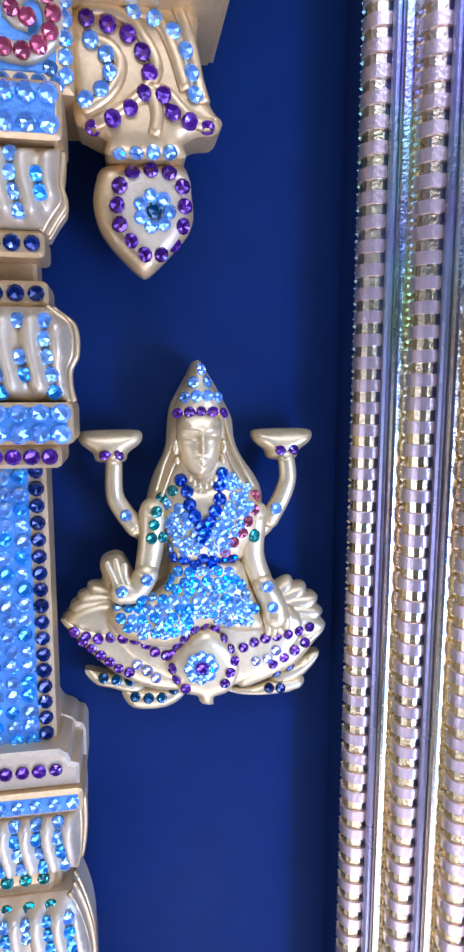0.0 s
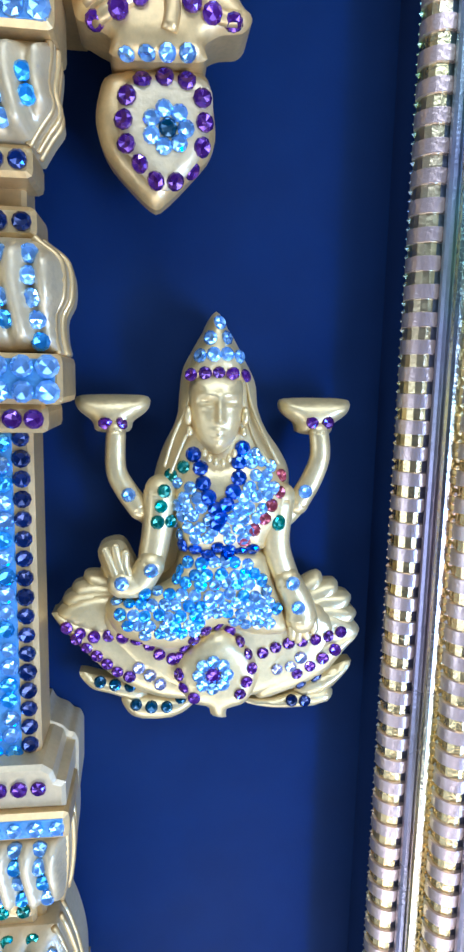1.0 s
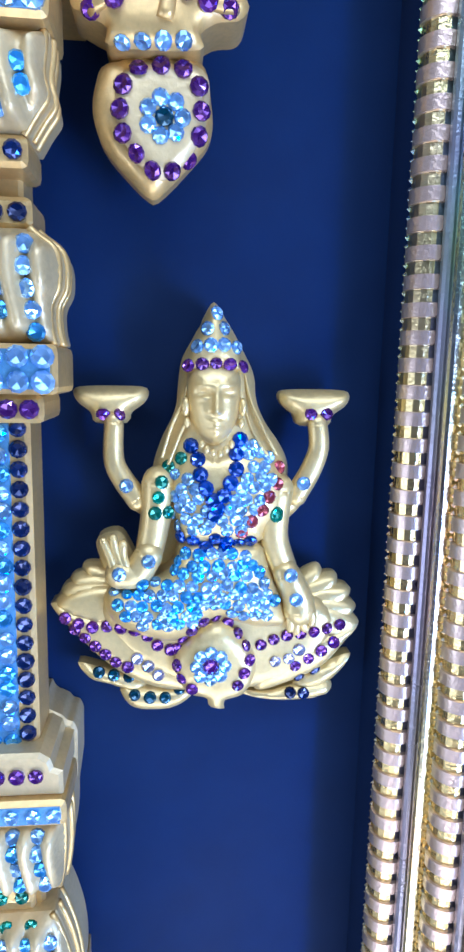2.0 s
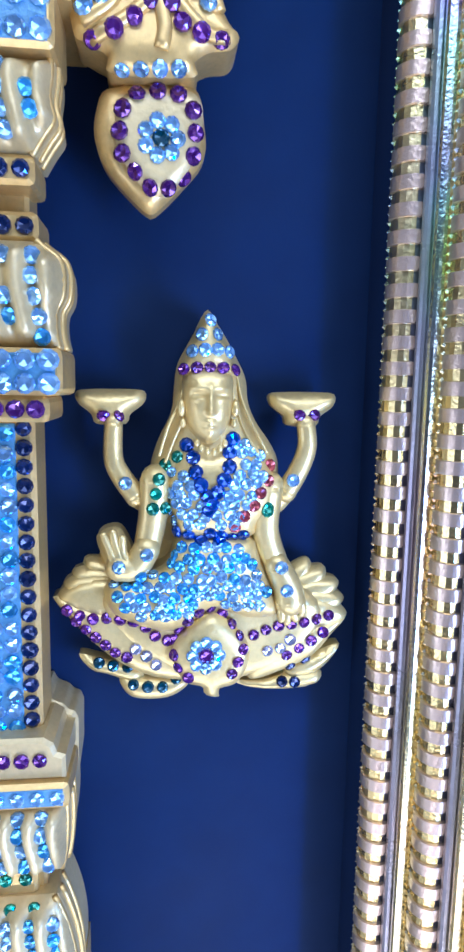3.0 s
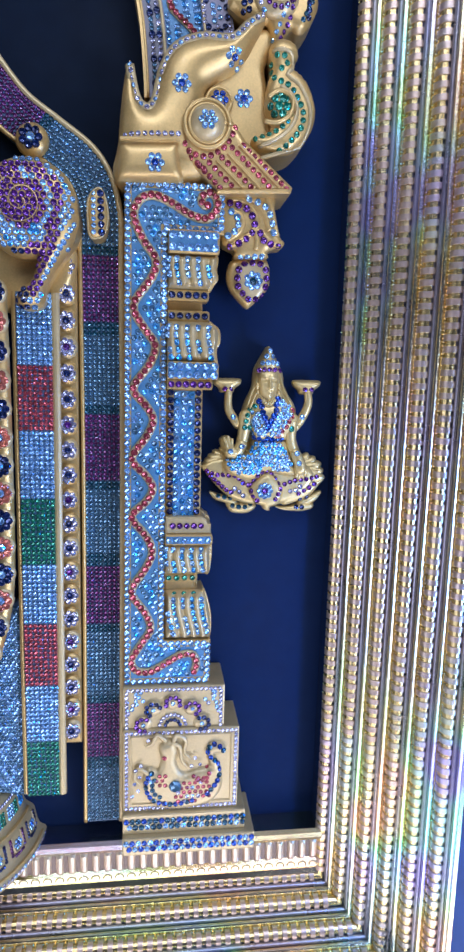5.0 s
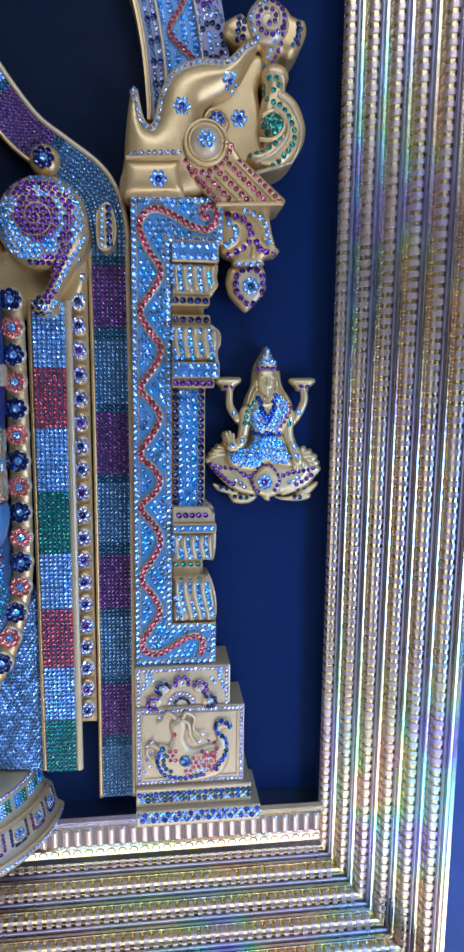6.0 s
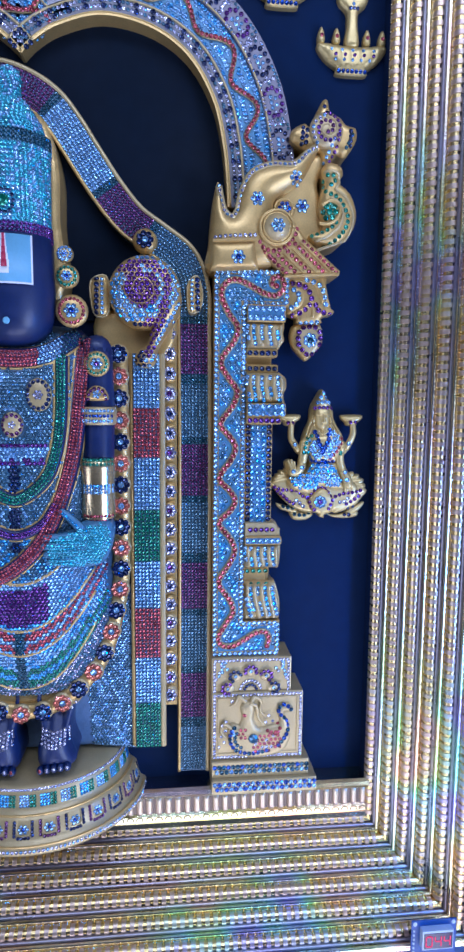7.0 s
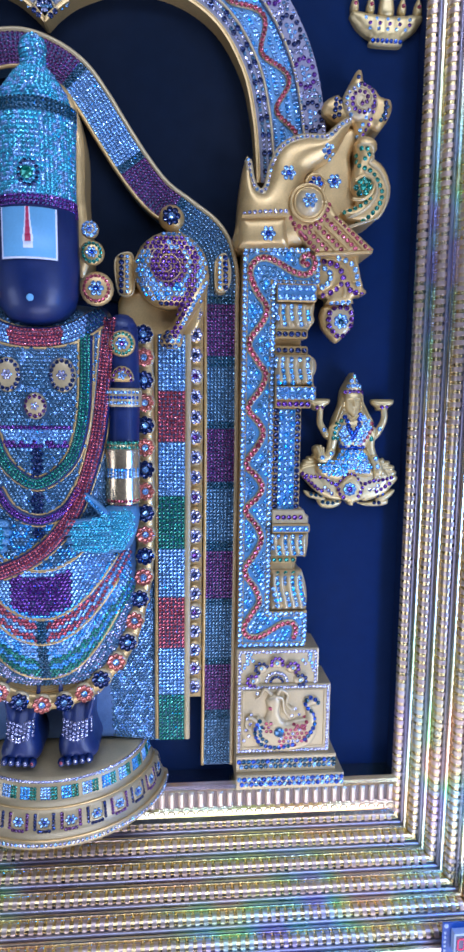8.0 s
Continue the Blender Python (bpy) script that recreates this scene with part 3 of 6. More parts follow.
# the column beside the panel
column = part("column", prism(rect(PXS, -0.0138, 1.075, 1.405), -0.014, -0.0270), GOLD, arch, "slim gold engaged column with ribbed capitals")


def slab_z(y):
    """Heights on the column."""
    return 1.398 - (y - 400) * 0.000497


def band(y0, y1, x1, depth, rows, name="band", colours="ice", pitch=0.0052, r=0.0023, back=-0.021):
    z0, z1 = slab_z(y1), slab_z(y0)
    ob = part(name, prism([(PXS + 0.0005, z0), (x1 - 0.0016, z0), (x1 - 0.0004, z0 + 0.0006), (x1, z0 + 0.002), (x1, z1 - 0.002), (x1 - 0.0004, z1 - 0.0006), (x1 - 0.0016, z1), (PXS + 0.0005, z1)], back, depth, 0.0013), GOLD, column)
    if colours == "ice":
        part("ground", prism(rect(PXS + 0.001, x1 - 0.0018, z0 + 0.0014, z1 - 0.0014), depth + 0.0005, depth - 0.0003, 0.0002), FIELD, ob, "blue painted ground between the stones")
    items = []
    for k in range(rows):
        z = z1 + (z0 - z1) * (k + 0.5) / rows
        items += row(None, [(PXS + 0.0035, z), (x1 - 0.0035, z)], pitch, r, colours, flat=depth - 0.0004)
    stones(ob, items)


def flutes(y0, y1, xa, xb, depth, bulge, name="fluted_capital", lean=0.0, colour="ice", back=-0.019, profile=None):
    """A ribbed swelling with stones set down its hollows."""
    z0, z1 = slab_z(y1), slab_z(y0)
    n = 10
    right = [(xa + (xb - xa) * k / n + bulge * math.sin(math.pi * k / n) ** 0.8, z1 + (z0 - z1) * k / n) for k in range(n + 1)]
    if profile:
        right = spline([(x, z1 + (z0 - z1) * k) for k, x in profile], False, 4)
    outline = right + [(PXS + 0.0005, z0), (PXS + 0.0005, z1)]
    wide = (xa + xb) / 2 + bulge - PXS

    def ridge(x, z):
        u = (x - PXS - lean * (z1 - z)) / wide
        return 0.0050 * abs(math.sin(u * 5 * math.pi + 0.5 * math.sin((z1 - z) / (z1 - z0) * 5))) ** 1.6 * min(1, (z - z0) / 0.004, (z1 - z) / 0.004)

    mesh = puff(outline, back, depth + 0.006, 0.0045, 0.007, 0.0014, ridge)
    ob = part(name, mesh, CREAM, column, "pale gold ribbed swelling", smooth=True)
    for shift, y in ((-0.0012, depth + 0.0048), (0.0001, depth + 0.0095), (-0.0003, depth + 0.0150)):
        part("edge_bead", tube([(x + shift, y, z) for x, z in right], 0.0011, 8), GOLD, ob, "rounded gold edge", smooth=True)
    tree = surface(mesh)
    items = []
    for k in range(5):
        for s in np.arange(0.16, 0.9, 0.0054 / (z1 - z0)):
            z = z1 + (z0 - z1) * s
            x = PXS + 0.0022 * (k == 0) + wide * (k - 0.16 * math.sin((z1 - z) / (z1 - z0) * 5)) / 5 + lean * (z1 - z)
            p, nrm = on(tree, x, z)
            if p and rng.random() < 0.9:
                items.append((p + Vector((0, -0.0011, 0)), (nrm + Vector((0, -2.0, 0))).normalized(), 0.0025, "sky" if rng.random() < 0.35 else colour))
    stones(ob, items)


band(398, 431, -0.0030, -0.0430, 2, "capital_slab", "ice", 0.0062, 0.0030)
flutes(431, 481, -0.0022, -0.0065, -0.0415, 0.0022, profile=((0, -0.0040), (0.15, -0.0041), (0.4, -0.0049), (0.62, -0.0038), (0.8, -0.0066), (1, -0.0096)))
band(481, 497, -0.0098, -0.0385, 1, "collar", "navy", 0.0060, 0.0026)
band(511, 527, -0.0092, -0.0385, 1, "collar", "navy", 0.0060, 0.0026)
flutes(527, 586, -0.0075, -0.0030, -0.0445, 0.0040, profile=((0, -0.0084), (0.05, -0.0068), (0.16, -0.0026), (0.3, -0.0014), (0.5, -0.0017), (0.65, -0.0038), (0.85, -0.0038), (1, -0.0028)))
band(586, 612, -0.0022, -0.0470, 2, "capital_slab", "ice", 0.0062, 0.0030)
band(612, 627, -0.0062, -0.0455, 1, "collar", "purple", 0.0060, 0.0026)
shaft = part("shaft", prism(rect(PXS + 0.0005, -0.0128, slab_z(836), slab_z(626)), -0.0165, -0.0325, 0.0015), GOLD, column, "gold shaft set with blue stones, dark stones along its edges")
for side_x, kind_of in ((PXS + 0.0035, "navy"), (-0.0160, "navy")):
    stones(shaft, row(None, [(side_x, slab_z(632)), (side_x, slab_z(830))], 0.0057, 0.0026, kind_of, flat=-0.0326))
part("ground", prism(rect(PXS + 0.0058, -0.0184, slab_z(831), slab_z(629)), -0.032, -0.0328, 0.0003), FIELD, shaft, "blue painted ground between the stones")
stones(shaft, fill(None, rect(PXS + 0.0055, -0.0182, slab_z(829), slab_z(630)), 0.0055, 0.0026, lambda x, z: "sky" if rng.random() < 0.3 else "ice", 0.1, flat=-0.0326, square=True, jitter=0.2))
part("plinth", prism([(PXS + 0.0005, slab_z(852)), (-0.0048, slab_z(852)), (-0.0048, slab_z(836)), (-0.0075, slab_z(834)), (-0.0085, slab_z(828)), (-0.0115, slab_z(824)), (PXS + 0.0005, slab_z(824))], -0.017, -0.0400), CREAM, column, "stepped pale gold plinth")
part("plinth_back", prism(spline([(-0.0145, slab_z(816)), (-0.0128, slab_z(822)), (-0.0090, slab_z(826)), (-0.0072, slab_z(830)), (-0.0050, slab_z(832)), (-0.0038, slab_z(838))], False, 4) + [(-0.0040, slab_z(868)), (-0.0065, slab_z(905)), (PXS + 0.0005, slab_z(905)), (PXS + 0.0005, slab_z(816))], -0.001, -0.0175), CREAM, column, "lower back step of the plinth")
stones(column, row(None, [(PXS + 0.006, slab_z(838)), (-0.0125, slab_z(838))], 0.0058, 0.0024, "purple", flat=-0.0402))
band(851, 868, -0.0035, -0.0430, 1, "base_band", "ice", 0.0055)
flutes(868, 918, -0.0045, -0.0060, -0.0415, 0.001, "fluted_base", back=-0.012)
band(917, 930, -0.0150, -0.0375, 1, "collar", "green", 0.0062, 0.0022)
part("neck", prism(rect(PXS + 0.0005, -0.0165, slab_z(950), slab_z(929)), -0.001, -0.0295), GOLD, column)
flutes(948, 1030, -0.0095, -0.0035, -0.0365, 0.003, "flared_base", 0.12, back=-0.008)
stones(column, row(None, [(PXS + 0.008, slab_z(953)), (-0.017, slab_z(953))], 0.0062, 0.0022, "green", flat=-0.0335))

# pedestal blocks and steps
def block(name, x1, z0, z1, depth, rows_of, label):
    ob = part(name, box_bm(PX0 - 0.001, x1, depth, -0.0005, z0, z1, 0.0015), CREAM, arch, label)
    return ob


b1 = block("half_flower_block", 0.0095, 1.0125, 1.0485, -0.041, 0, "pale gold block with a half-flower relief")
F1 = -0.0412
stone_field(b1, row(None, [(PX0 + 0.002, 1.0135), (PX0 + 0.002, 1.0455), (0.0065, 1.0455), (0.0065, 1.0135)], 0.0037, 0.0017, "clear", flat=F1), "stone_border")
cx1 = -0.0325
for k, a in enumerate(np.linspace(0.12, math.pi - 0.12, 5)):
    px, pz = cx1 + 0.0238 * math.cos(a), 1.0140 + 0.0205 * math.sin(a)
    col = ("navy", "purple", "navy")[k % 3] if k != 2 else "purple"
    part("petal", ball(px, F1 + 0.001, pz, 0.0078, 0.003, 0.0068, 12, 8), CREAM, b1, smooth=True)
    stones(b1, row(None, [(px + 0.0058 * math.cos(w), pz + 0.0052 * math.sin(w)) for w in np.linspace(a - 1.9, a + 1.9, 11)], 0.0040, 0.0020, col, flat=F1 - 0.0022))
    stones(b1, [(Vector((px, F1 - 0.0022, pz)), Vector((0, -1, 0)), 0.0018, "ice")])
stones(b1, row(None, [(cx1 + 0.0105 * math.cos(w), 1.0145 + 0.0095 * math.sin(w)) for w in np.linspace(0.1, math.pi - 0.1, 12)], 0.0034, 0.0016, "clear", flat=F1 - 0.0004))
stones(b1, row(None, [(cx1 + 0.0060 * math.cos(w), 1.0145 + 0.0050 * math.sin(w)) for w in np.linspace(0.1, math.pi - 0.1, 8)], 0.0034, 0.0016, "navy", flat=F1 - 0.0004))
for sx in (-0.0625, -0.0005):
    stones(b1, [(Vector((sx + rng.uniform(-0.004, 0.004), F1 - 0.0002, 1.0425 - 0.003 * k)), Vector((0, -1, 0)), 0.0016, "ice") for k in range(4)])
    stones(b1, [(Vector((sx + rng.uniform(-0.006, 0.006), F1 - 0.0002, 1.0435 - 0.0035 * k)), Vector((0, -1, 0)), 0.0017, "clear" if k % 2 else "ice") for k in range(6)])

b2 = block("swan_block", 0.022, 0.940, 1.0125, -0.043, 0, "pale gold block with a swan relief in a stone border")
F2 = -0.0432
stone_field(b2, row(None, rect(PX0 + 0.002, 0.0195, 0.9430, 1.0095), 0.0037, 0.0017, "clear", True, flat=F2), "stone_border")
frame_in = rect(PX0 + 0.0055, 0.0160, 0.9465, 1.0062)
for a, b in zip(frame_in, frame_in[1:] + frame_in[:1]):
    part("inner_fillet", tube([(a[0], F2, a[1]), (b[0], F2, b[1])], 0.0010, 6), CREAM, b2)
sw = [(-0.057, 0.966), (-0.053, 0.980), (-0.045, 0.978), (-0.042, 0.987), (-0.044, 0.996), (-0.04, 1.002), (-0.032, 1.003), (-0.028, 0.995), (-0.029, 0.983), (-0.023, 0.974), (-0.012, 0.977), (-0.003, 0.979), (-0.005, 0.989), (-0.003, 0.998), (0.006, 1), (0.012, 0.994), (0.009, 0.989), (0.002, 0.989), (0.008, 0.975), (0.009, 0.961), (0.003, 0.949), (-0.011, 0.943), (-0.032, 0.942), (-0.049, 0.947)]
swan_mesh = puff(spline(sw, True, 4), F2 + 0.003, F2 + 0.0005, 0.0042, 0.006, 0.0016)
part("swan_relief", swan_mesh, CREAM, b2, "cream raised swan", smooth=True)
swt = surface(swan_mesh)
pair = lambda i: "teal" if i % 3 == 1 else "blue"
stones(b2, row(swt, spline([(-0.046, 0.9790), (-0.0510, 0.9740), (-0.0538, 0.9675), (-0.0532, 0.9600), (-0.0495, 0.9535), (-0.0430, 0.9500), (-0.0340, 0.9480), (-0.0250, 0.9485), (-0.0160, 0.9505)], False, 5), 0.0047, 0.0023, pair))
stones(b2, row(swt, spline([(-0.0470, 0.9700), (-0.0490, 0.9640), (-0.0470, 0.9580), (-0.0425, 0.9550)], False, 5), 0.0046, 0.0021, "teal"))
stones(b2, row(swt, spline([(-0.0037, 0.9560), (0.0030, 0.9645), (0.0062, 0.9735), (0.0046, 0.9815), (-0.0006, 0.9870), (-0.0035, 0.9910), (-0.0030, 0.9955), (0.0015, 0.9985), (0.0066, 0.9965), (0.0090, 0.9935)], False, 5), 0.0047, 0.0023, pair))
stones(b2, row(swt, [(-0.0090 + 0.0066 * math.cos(w), 0.9740 + 0.0060 * math.sin(w)) for w in np.linspace(0, 2 * math.pi, 20)[:-1]], 0.0042, 0.0019, "red", True))
stones(b2, fill(swt, [(-0.032, 0.962), (-0.019, 0.97), (-0.006, 0.972), (0.001, 0.966), (0, 0.955), (-0.011, 0.949), (-0.028, 0.948)], 0.0046, 0.0018, lambda x, z: "red" if rng.random() < 0.7 else "clear", 0.2))
stones(b2, fill(swt, [(-0.052, 0.97), (-0.043, 0.977), (-0.035, 0.976), (-0.037, 0.965), (-0.043, 0.963)], 0.0046, 0.0018, lambda x, z: "red" if rng.random() < 0.5 else "ice", 0.2))
stones(b2, [(p, n, 0.0052, "mist") for p, n in [on(swt, *(-0.03, 0.964))] if p] + [(p, n, 0.002, "red") for p, n in [on(swt, *(-0.039, 0.989))] if p])
for mane in ([(-0.034, 1.001), (-0.027, 0.998), (-0.025, 0.986), (-0.019, 0.977)], [(-0.038, 1.003), (-0.045, 1.009), (-0.049, 1.002), (-0.054, 0.999)], [(-0.052, 0.975), (-0.06, 0.98), (-0.063, 0.972), (-0.058, 0.965)], [(-0.032, 1.003), (-0.029, 1.008), (-0.022, 1.003), (-0.023, 0.993), (-0.017, 0.986)]):
    part("curl", tube([(x, F2 - 0.002, z) for x, z in spline(mane, False, 5)], lambda t: 0.0022 * (1 - 0.6 * t), 7, 0.8), CREAM, b2, smooth=True)
stones(b2, [(Vector((x, F2 - 0.003, z)), Vector((0, -1, 0)), 0.0016, "clear") for x, z in [(-0.062, 0.979), (-0.059, 0.973), (-0.063, 0.967), (-0.06, 0.961), (-0.065, 0.956), (-0.058, 0.983), (-0.052, 1.005), (-0.014, 0.988), (-0.017, 0.981), (-0.01, 0.982)]])

s1 = part("upper_step", box_bm(PX0 - 0.001, 0.0285, -0.047, -0.0005, 0.9225, 0.940, 0.0015), CREAM, arch, "pale gold step with two rows of blue stones")
stones(s1, row(None, [(PX0 + 0.002, 0.9340), (0.0262, 0.9340)], 0.0049, 0.0024, lambda i: "teal" if i % 3 else "blue", flat=-0.0472) + row(None, [(PX0 + 0.0045, 0.9288), (0.0262, 0.9288)], 0.0049, 0.0024, lambda i: "ice" if i % 3 == 0 else "teal", flat=-0.0472))
s2 = part("lower_step", box_bm(PX0 - 0.001, 0.0360, -0.052, -0.0005, 0.9070, 0.9225, 0.0015), CREAM, arch, "pale gold lowest step with blue and purple stones")
stones(s2, row(None, [(PX0 + 0.002, 0.9182), (0.0335, 0.9182)], 0.0049, 0.0024, lambda i: "blue" if i % 2 else "ice", flat=-0.0522) + row(None, [(PX0 + 0.0045, 0.9130), (0.0335, 0.9130)], 0.0049, 0.0024, lambda i: "ice" if i % 2 else "blue", flat=-0.0522))

# beast head on the pillar
HY = -0.036
head_out = [(-0.076, 1.43), (-0.076, 1.459), (-0.073, 1.493), (-0.069, 1.512), (-0.065, 1.506), (-0.062, 1.489), (-0.056, 1.484), (-0.051, 1.489), (-0.047, 1.508), (-0.037, 1.525), (-0.018, 1.533), (0.001, 1.534), (0.013, 1.543), (0.027, 1.551), (0.026, 1.542), (0.02, 1.53), (0.014, 1.519), (0.005, 1.509), (-0.007, 1.502), (-0.014, 1.496), (-0.015, 1.485), (-0.015, 1.466), (-0.013, 1.446), (-0.018, 1.434)]
head_mesh = puff(spline(head_out, True, 4), 0, HY + 0.006, 0.014, 0.020, 0.0026)
head = part("beast_head", head_mesh, GOLD, arch, "smooth gold trunked beast head", smooth=True)
plate_mesh = puff(spline([(-0.018, 1.513), (0.013, 1.537), (0.03, 1.542), (0.033, 1.53), (0.028, 1.516), (0.031, 1.498), (0.034, 1.466), (0.018, 1.452), (-0.018, 1.44)], True, 4), 0, -0.026, 0.004, 0.007, 0.0022)
part("cheek_plate", plate_mesh, GOLD, head, "lower gold cheek plate behind the eye", smooth=True)
jaw_mesh = puff([(-0.076, 1.429), (-0.075, 1.455), (-0.033, 1.458), (-0.03, 1.431)], 0, -0.040, 0.008, 0.010, 0.0022)
part("jaw", jaw_mesh, GOLD, head, smooth=True)
wing_out = [(-0.031, 1.455), (-0.029, 1.472), (-0.019, 1.481), (-0.004, 1.481), (0.006, 1.472), (0.014, 1.461), (0.049, 1.432), (0.048, 1.428), (-0.004, 1.426), (-0.023, 1.442)]
wing_mesh = puff(wing_out, 0, -0.041, 0.004, 0.006, 0.002)
wing = part("wing", wing_mesh, GOLD, head, "gold wing with rows of coral stones", smooth=True)
scroll_out = [(0.03, 1.526), (0.037, 1.533), (0.048, 1.53), (0.051, 1.522), (0.047, 1.515), (0.057, 1.507), (0.065, 1.489), (0.062, 1.472), (0.05, 1.458), (0.036, 1.455), (0.022, 1.458), (0.019, 1.466), (0.03, 1.47), (0.033, 1.476), (0.028, 1.486), (0.029, 1.5), (0.032, 1.513)]
scroll_mesh = puff(spline(scroll_out, True, 4), 0, -0.034, 0.008, 0.009, 0.002)
scroll = part("tusk_scroll", scroll_mesh, GOLD, head, "gold scroll edged with green stones", smooth=True)
ridge = spline([(-0.068, 1.507), (-0.065, 1.492), (-0.061, 1.482), (-0.055, 1.479), (-0.05, 1.486), (-0.046, 1.503), (-0.037, 1.519), (-0.019, 1.527), (0.003, 1.528), (0.014, 1.538), (0.024, 1.545)], False, 5)
ht = surface(head_mesh, jaw_mesh, wing_mesh, scroll_mesh, plate_mesh)
rl = [on(ht, x, z)[0] for x, z in even(ridge, 0.0025)]
part("brow_band", tube([tuple(p) for p in rl if p], 0.0034, 7, 0.55), CREAM, head, "pale raised band along the brow", smooth=True)
stones(head, [(p + Vector((0, -0.0019, 0)), n, r, c) for p, n, r, c in row(ht, ridge, 0.0046, 0.0019, lambda i: "clear" if i % 3 else "ice")])
stones(head, row(ht, [(-0.071, 1.46), (-0.034, 1.462)], 0.0048, 0.0019, "clear"))
part("jaw_groove", tube([(x, -0.0475, z) for x, z in [(-0.074, 1.455), (-0.033, 1.457)]], 0.0014, 6), GOLD, head)
for fx, fz in [(-0.032, 1.495), (0.005, 1.516), (0.013, 1.494), (-0.05, 1.441)]:
    stones(head, rosette(ht, fx, fz, 0.0068, "blue", "ice", 6))
for (fx, fz), fr in zip([(-0.005, 1.49), (-0.014, 1.469)], (0.0090, 0.0128)):
    p = on(ht, fx, fz)[0]
    disc = joined(ball(fx, p.y, fz, fr, 0.010 if fr > 0.012 else 0.006, fr, 24, 14))
    part("eye_boss", disc, CREAM if fr > 0.012 else GOLD, head, smooth=True)
    part("eye_ring", tube([(fx + fr * 0.98 * math.cos(a), p.y - 0.002, fz + fr * 0.98 * math.sin(a)) for a in np.linspace(0, 2 * math.pi, 25)], 0.0016, 6), GOLD, head, smooth=True)
    dt = surface(disc)
    stones(head, rosette(dt, fx, fz, 0.0068, "ice", "ice" if fr > 0.012 else "blue", 6))
    if fr > 0.012:
        part("eye_ring", tube([(fx + fr * 1.22 * math.cos(a), p.y - 0.001, fz + fr * 1.22 * math.sin(a)) for a in np.linspace(0, 2 * math.pi, 30)], 0.0018, 8), GOLD, head, smooth=True)
stones(wing, row(ht, spline([(-0.029, 1.456), (-0.025, 1.45), (-0.014, 1.448), (-0.004, 1.453), (0.002, 1.46), (0.006, 1.469)], False, 5), 0.0052, 0.0022, "red"))
for a in ([(-0.019, 1.442), (-0.009, 1.433), (-0.004, 1.428)], [(-0.025, 1.447), (-0.016, 1.44)], [(-0.012, 1.444), (0.004, 1.43)], [(-0.003, 1.448), (0.018, 1.43)], [(0.004, 1.455), (0.031, 1.431)], [(0.012, 1.457), (0.044, 1.43)]):
    stones(wing, row(ht, a, 0.0052, 0.0022, "red"))
for a in ([(-0.007, 1.446), (0.012, 1.429)], [(0.001, 1.451), (0.025, 1.429)], [(0.009, 1.457), (0.039, 1.43)]):
    part("feather_ridge", tube([(x, -0.0455, z) for x, z in a], 0.0014, 6), GOLD, wing)
part("eave", prism([(-0.006, 1.427), (0.046, 1.431), (0.046, 1.427), (0.03, 1.426), (-0.006, 1.424)], 0, -0.0455), GOLD, wing)
stones(scroll, row(ht, spline([(0.038, 1.511), (0.042, 1.515), (0.04, 1.519), (0.035, 1.52), (0.032, 1.516), (0.032, 1.51), (0.034, 1.504), (0.042, 1.501), (0.047, 1.497), (0.052, 1.489), (0.055, 1.481), (0.053, 1.472), (0.047, 1.464), (0.038, 1.457), (0.023, 1.454)], False, 5), 0.0054, 0.0022, "green"))
stones(scroll, row(ht, spline([(0.038, 1.494), (0.044, 1.489), (0.046, 1.483), (0.044, 1.477), (0.039, 1.472), (0.032, 1.468), (0.021, 1.464)], False, 5), 0.0054, 0.0021, "green"))
for edge_line in ([(0.028, 1.5), (0.028, 1.518), (0.035, 1.523), (0.045, 1.521), (0.046, 1.512), (0.042, 1.507), (0.052, 1.5), (0.06, 1.483), (0.056, 1.465), (0.044, 1.453), (0.025, 1.45)], [(0.037, 1.499), (0.045, 1.495), (0.05, 1.485), (0.047, 1.474), (0.036, 1.464), (0.021, 1.458)]):
    el = [on(ht, x, z)[0] for x, z in even(spline(edge_line, False, 5), 0.003)]
    part("scroll_edge", tube([tuple(p) for p in el if p and p.y < -0.030], 0.0016, 6), CREAM, scroll, "pale raised edge", smooth=True)
stones(scroll, rosette(ht, *(0.037, 1.486), 0.0085, "green", "green", 6))
part("scroll_whorl", tube([(x, -0.0425, z) for x, z in spline([(0.027, 1.475), (0.037, 1.475), (0.046, 1.482), (0.046, 1.492), (0.037, 1.496), (0.029, 1.491)], False, 5)], 0.0018, 7), GOLD, scroll, smooth=True)

# crest above the head
crest_out = [(0.002, 1.553), (0.002, 1.563), (0.014, 1.57), (0.019, 1.567), (0.024, 1.577), (0.031, 1.591), (0.036, 1.592), (0.039, 1.58), (0.048, 1.577), (0.055, 1.57), (0.064, 1.568), (0.065, 1.557), (0.057, 1.543), (0.051, 1.54), (0.045, 1.542), (0.038, 1.53), (0.034, 1.528), (0.029, 1.544), (0.019, 1.544)]
crest_mesh = puff(spline(crest_out, True, 3), 0, -0.027, 0.006, 0.008, 0.0022)
crest = part("crest", crest_mesh, GOLD, arch, "gold leafy crest with a purple stone spiral", smooth=True)
ct = surface(crest_mesh)
cc = (0.034, 1.562)
knob = ball(cc[0], -0.033, cc[1], 0.0165, 0.007, 0.0165, 20, 10)
part("crest_boss", knob, CREAM, crest, smooth=True)
ct = surface(crest_mesh, knob)
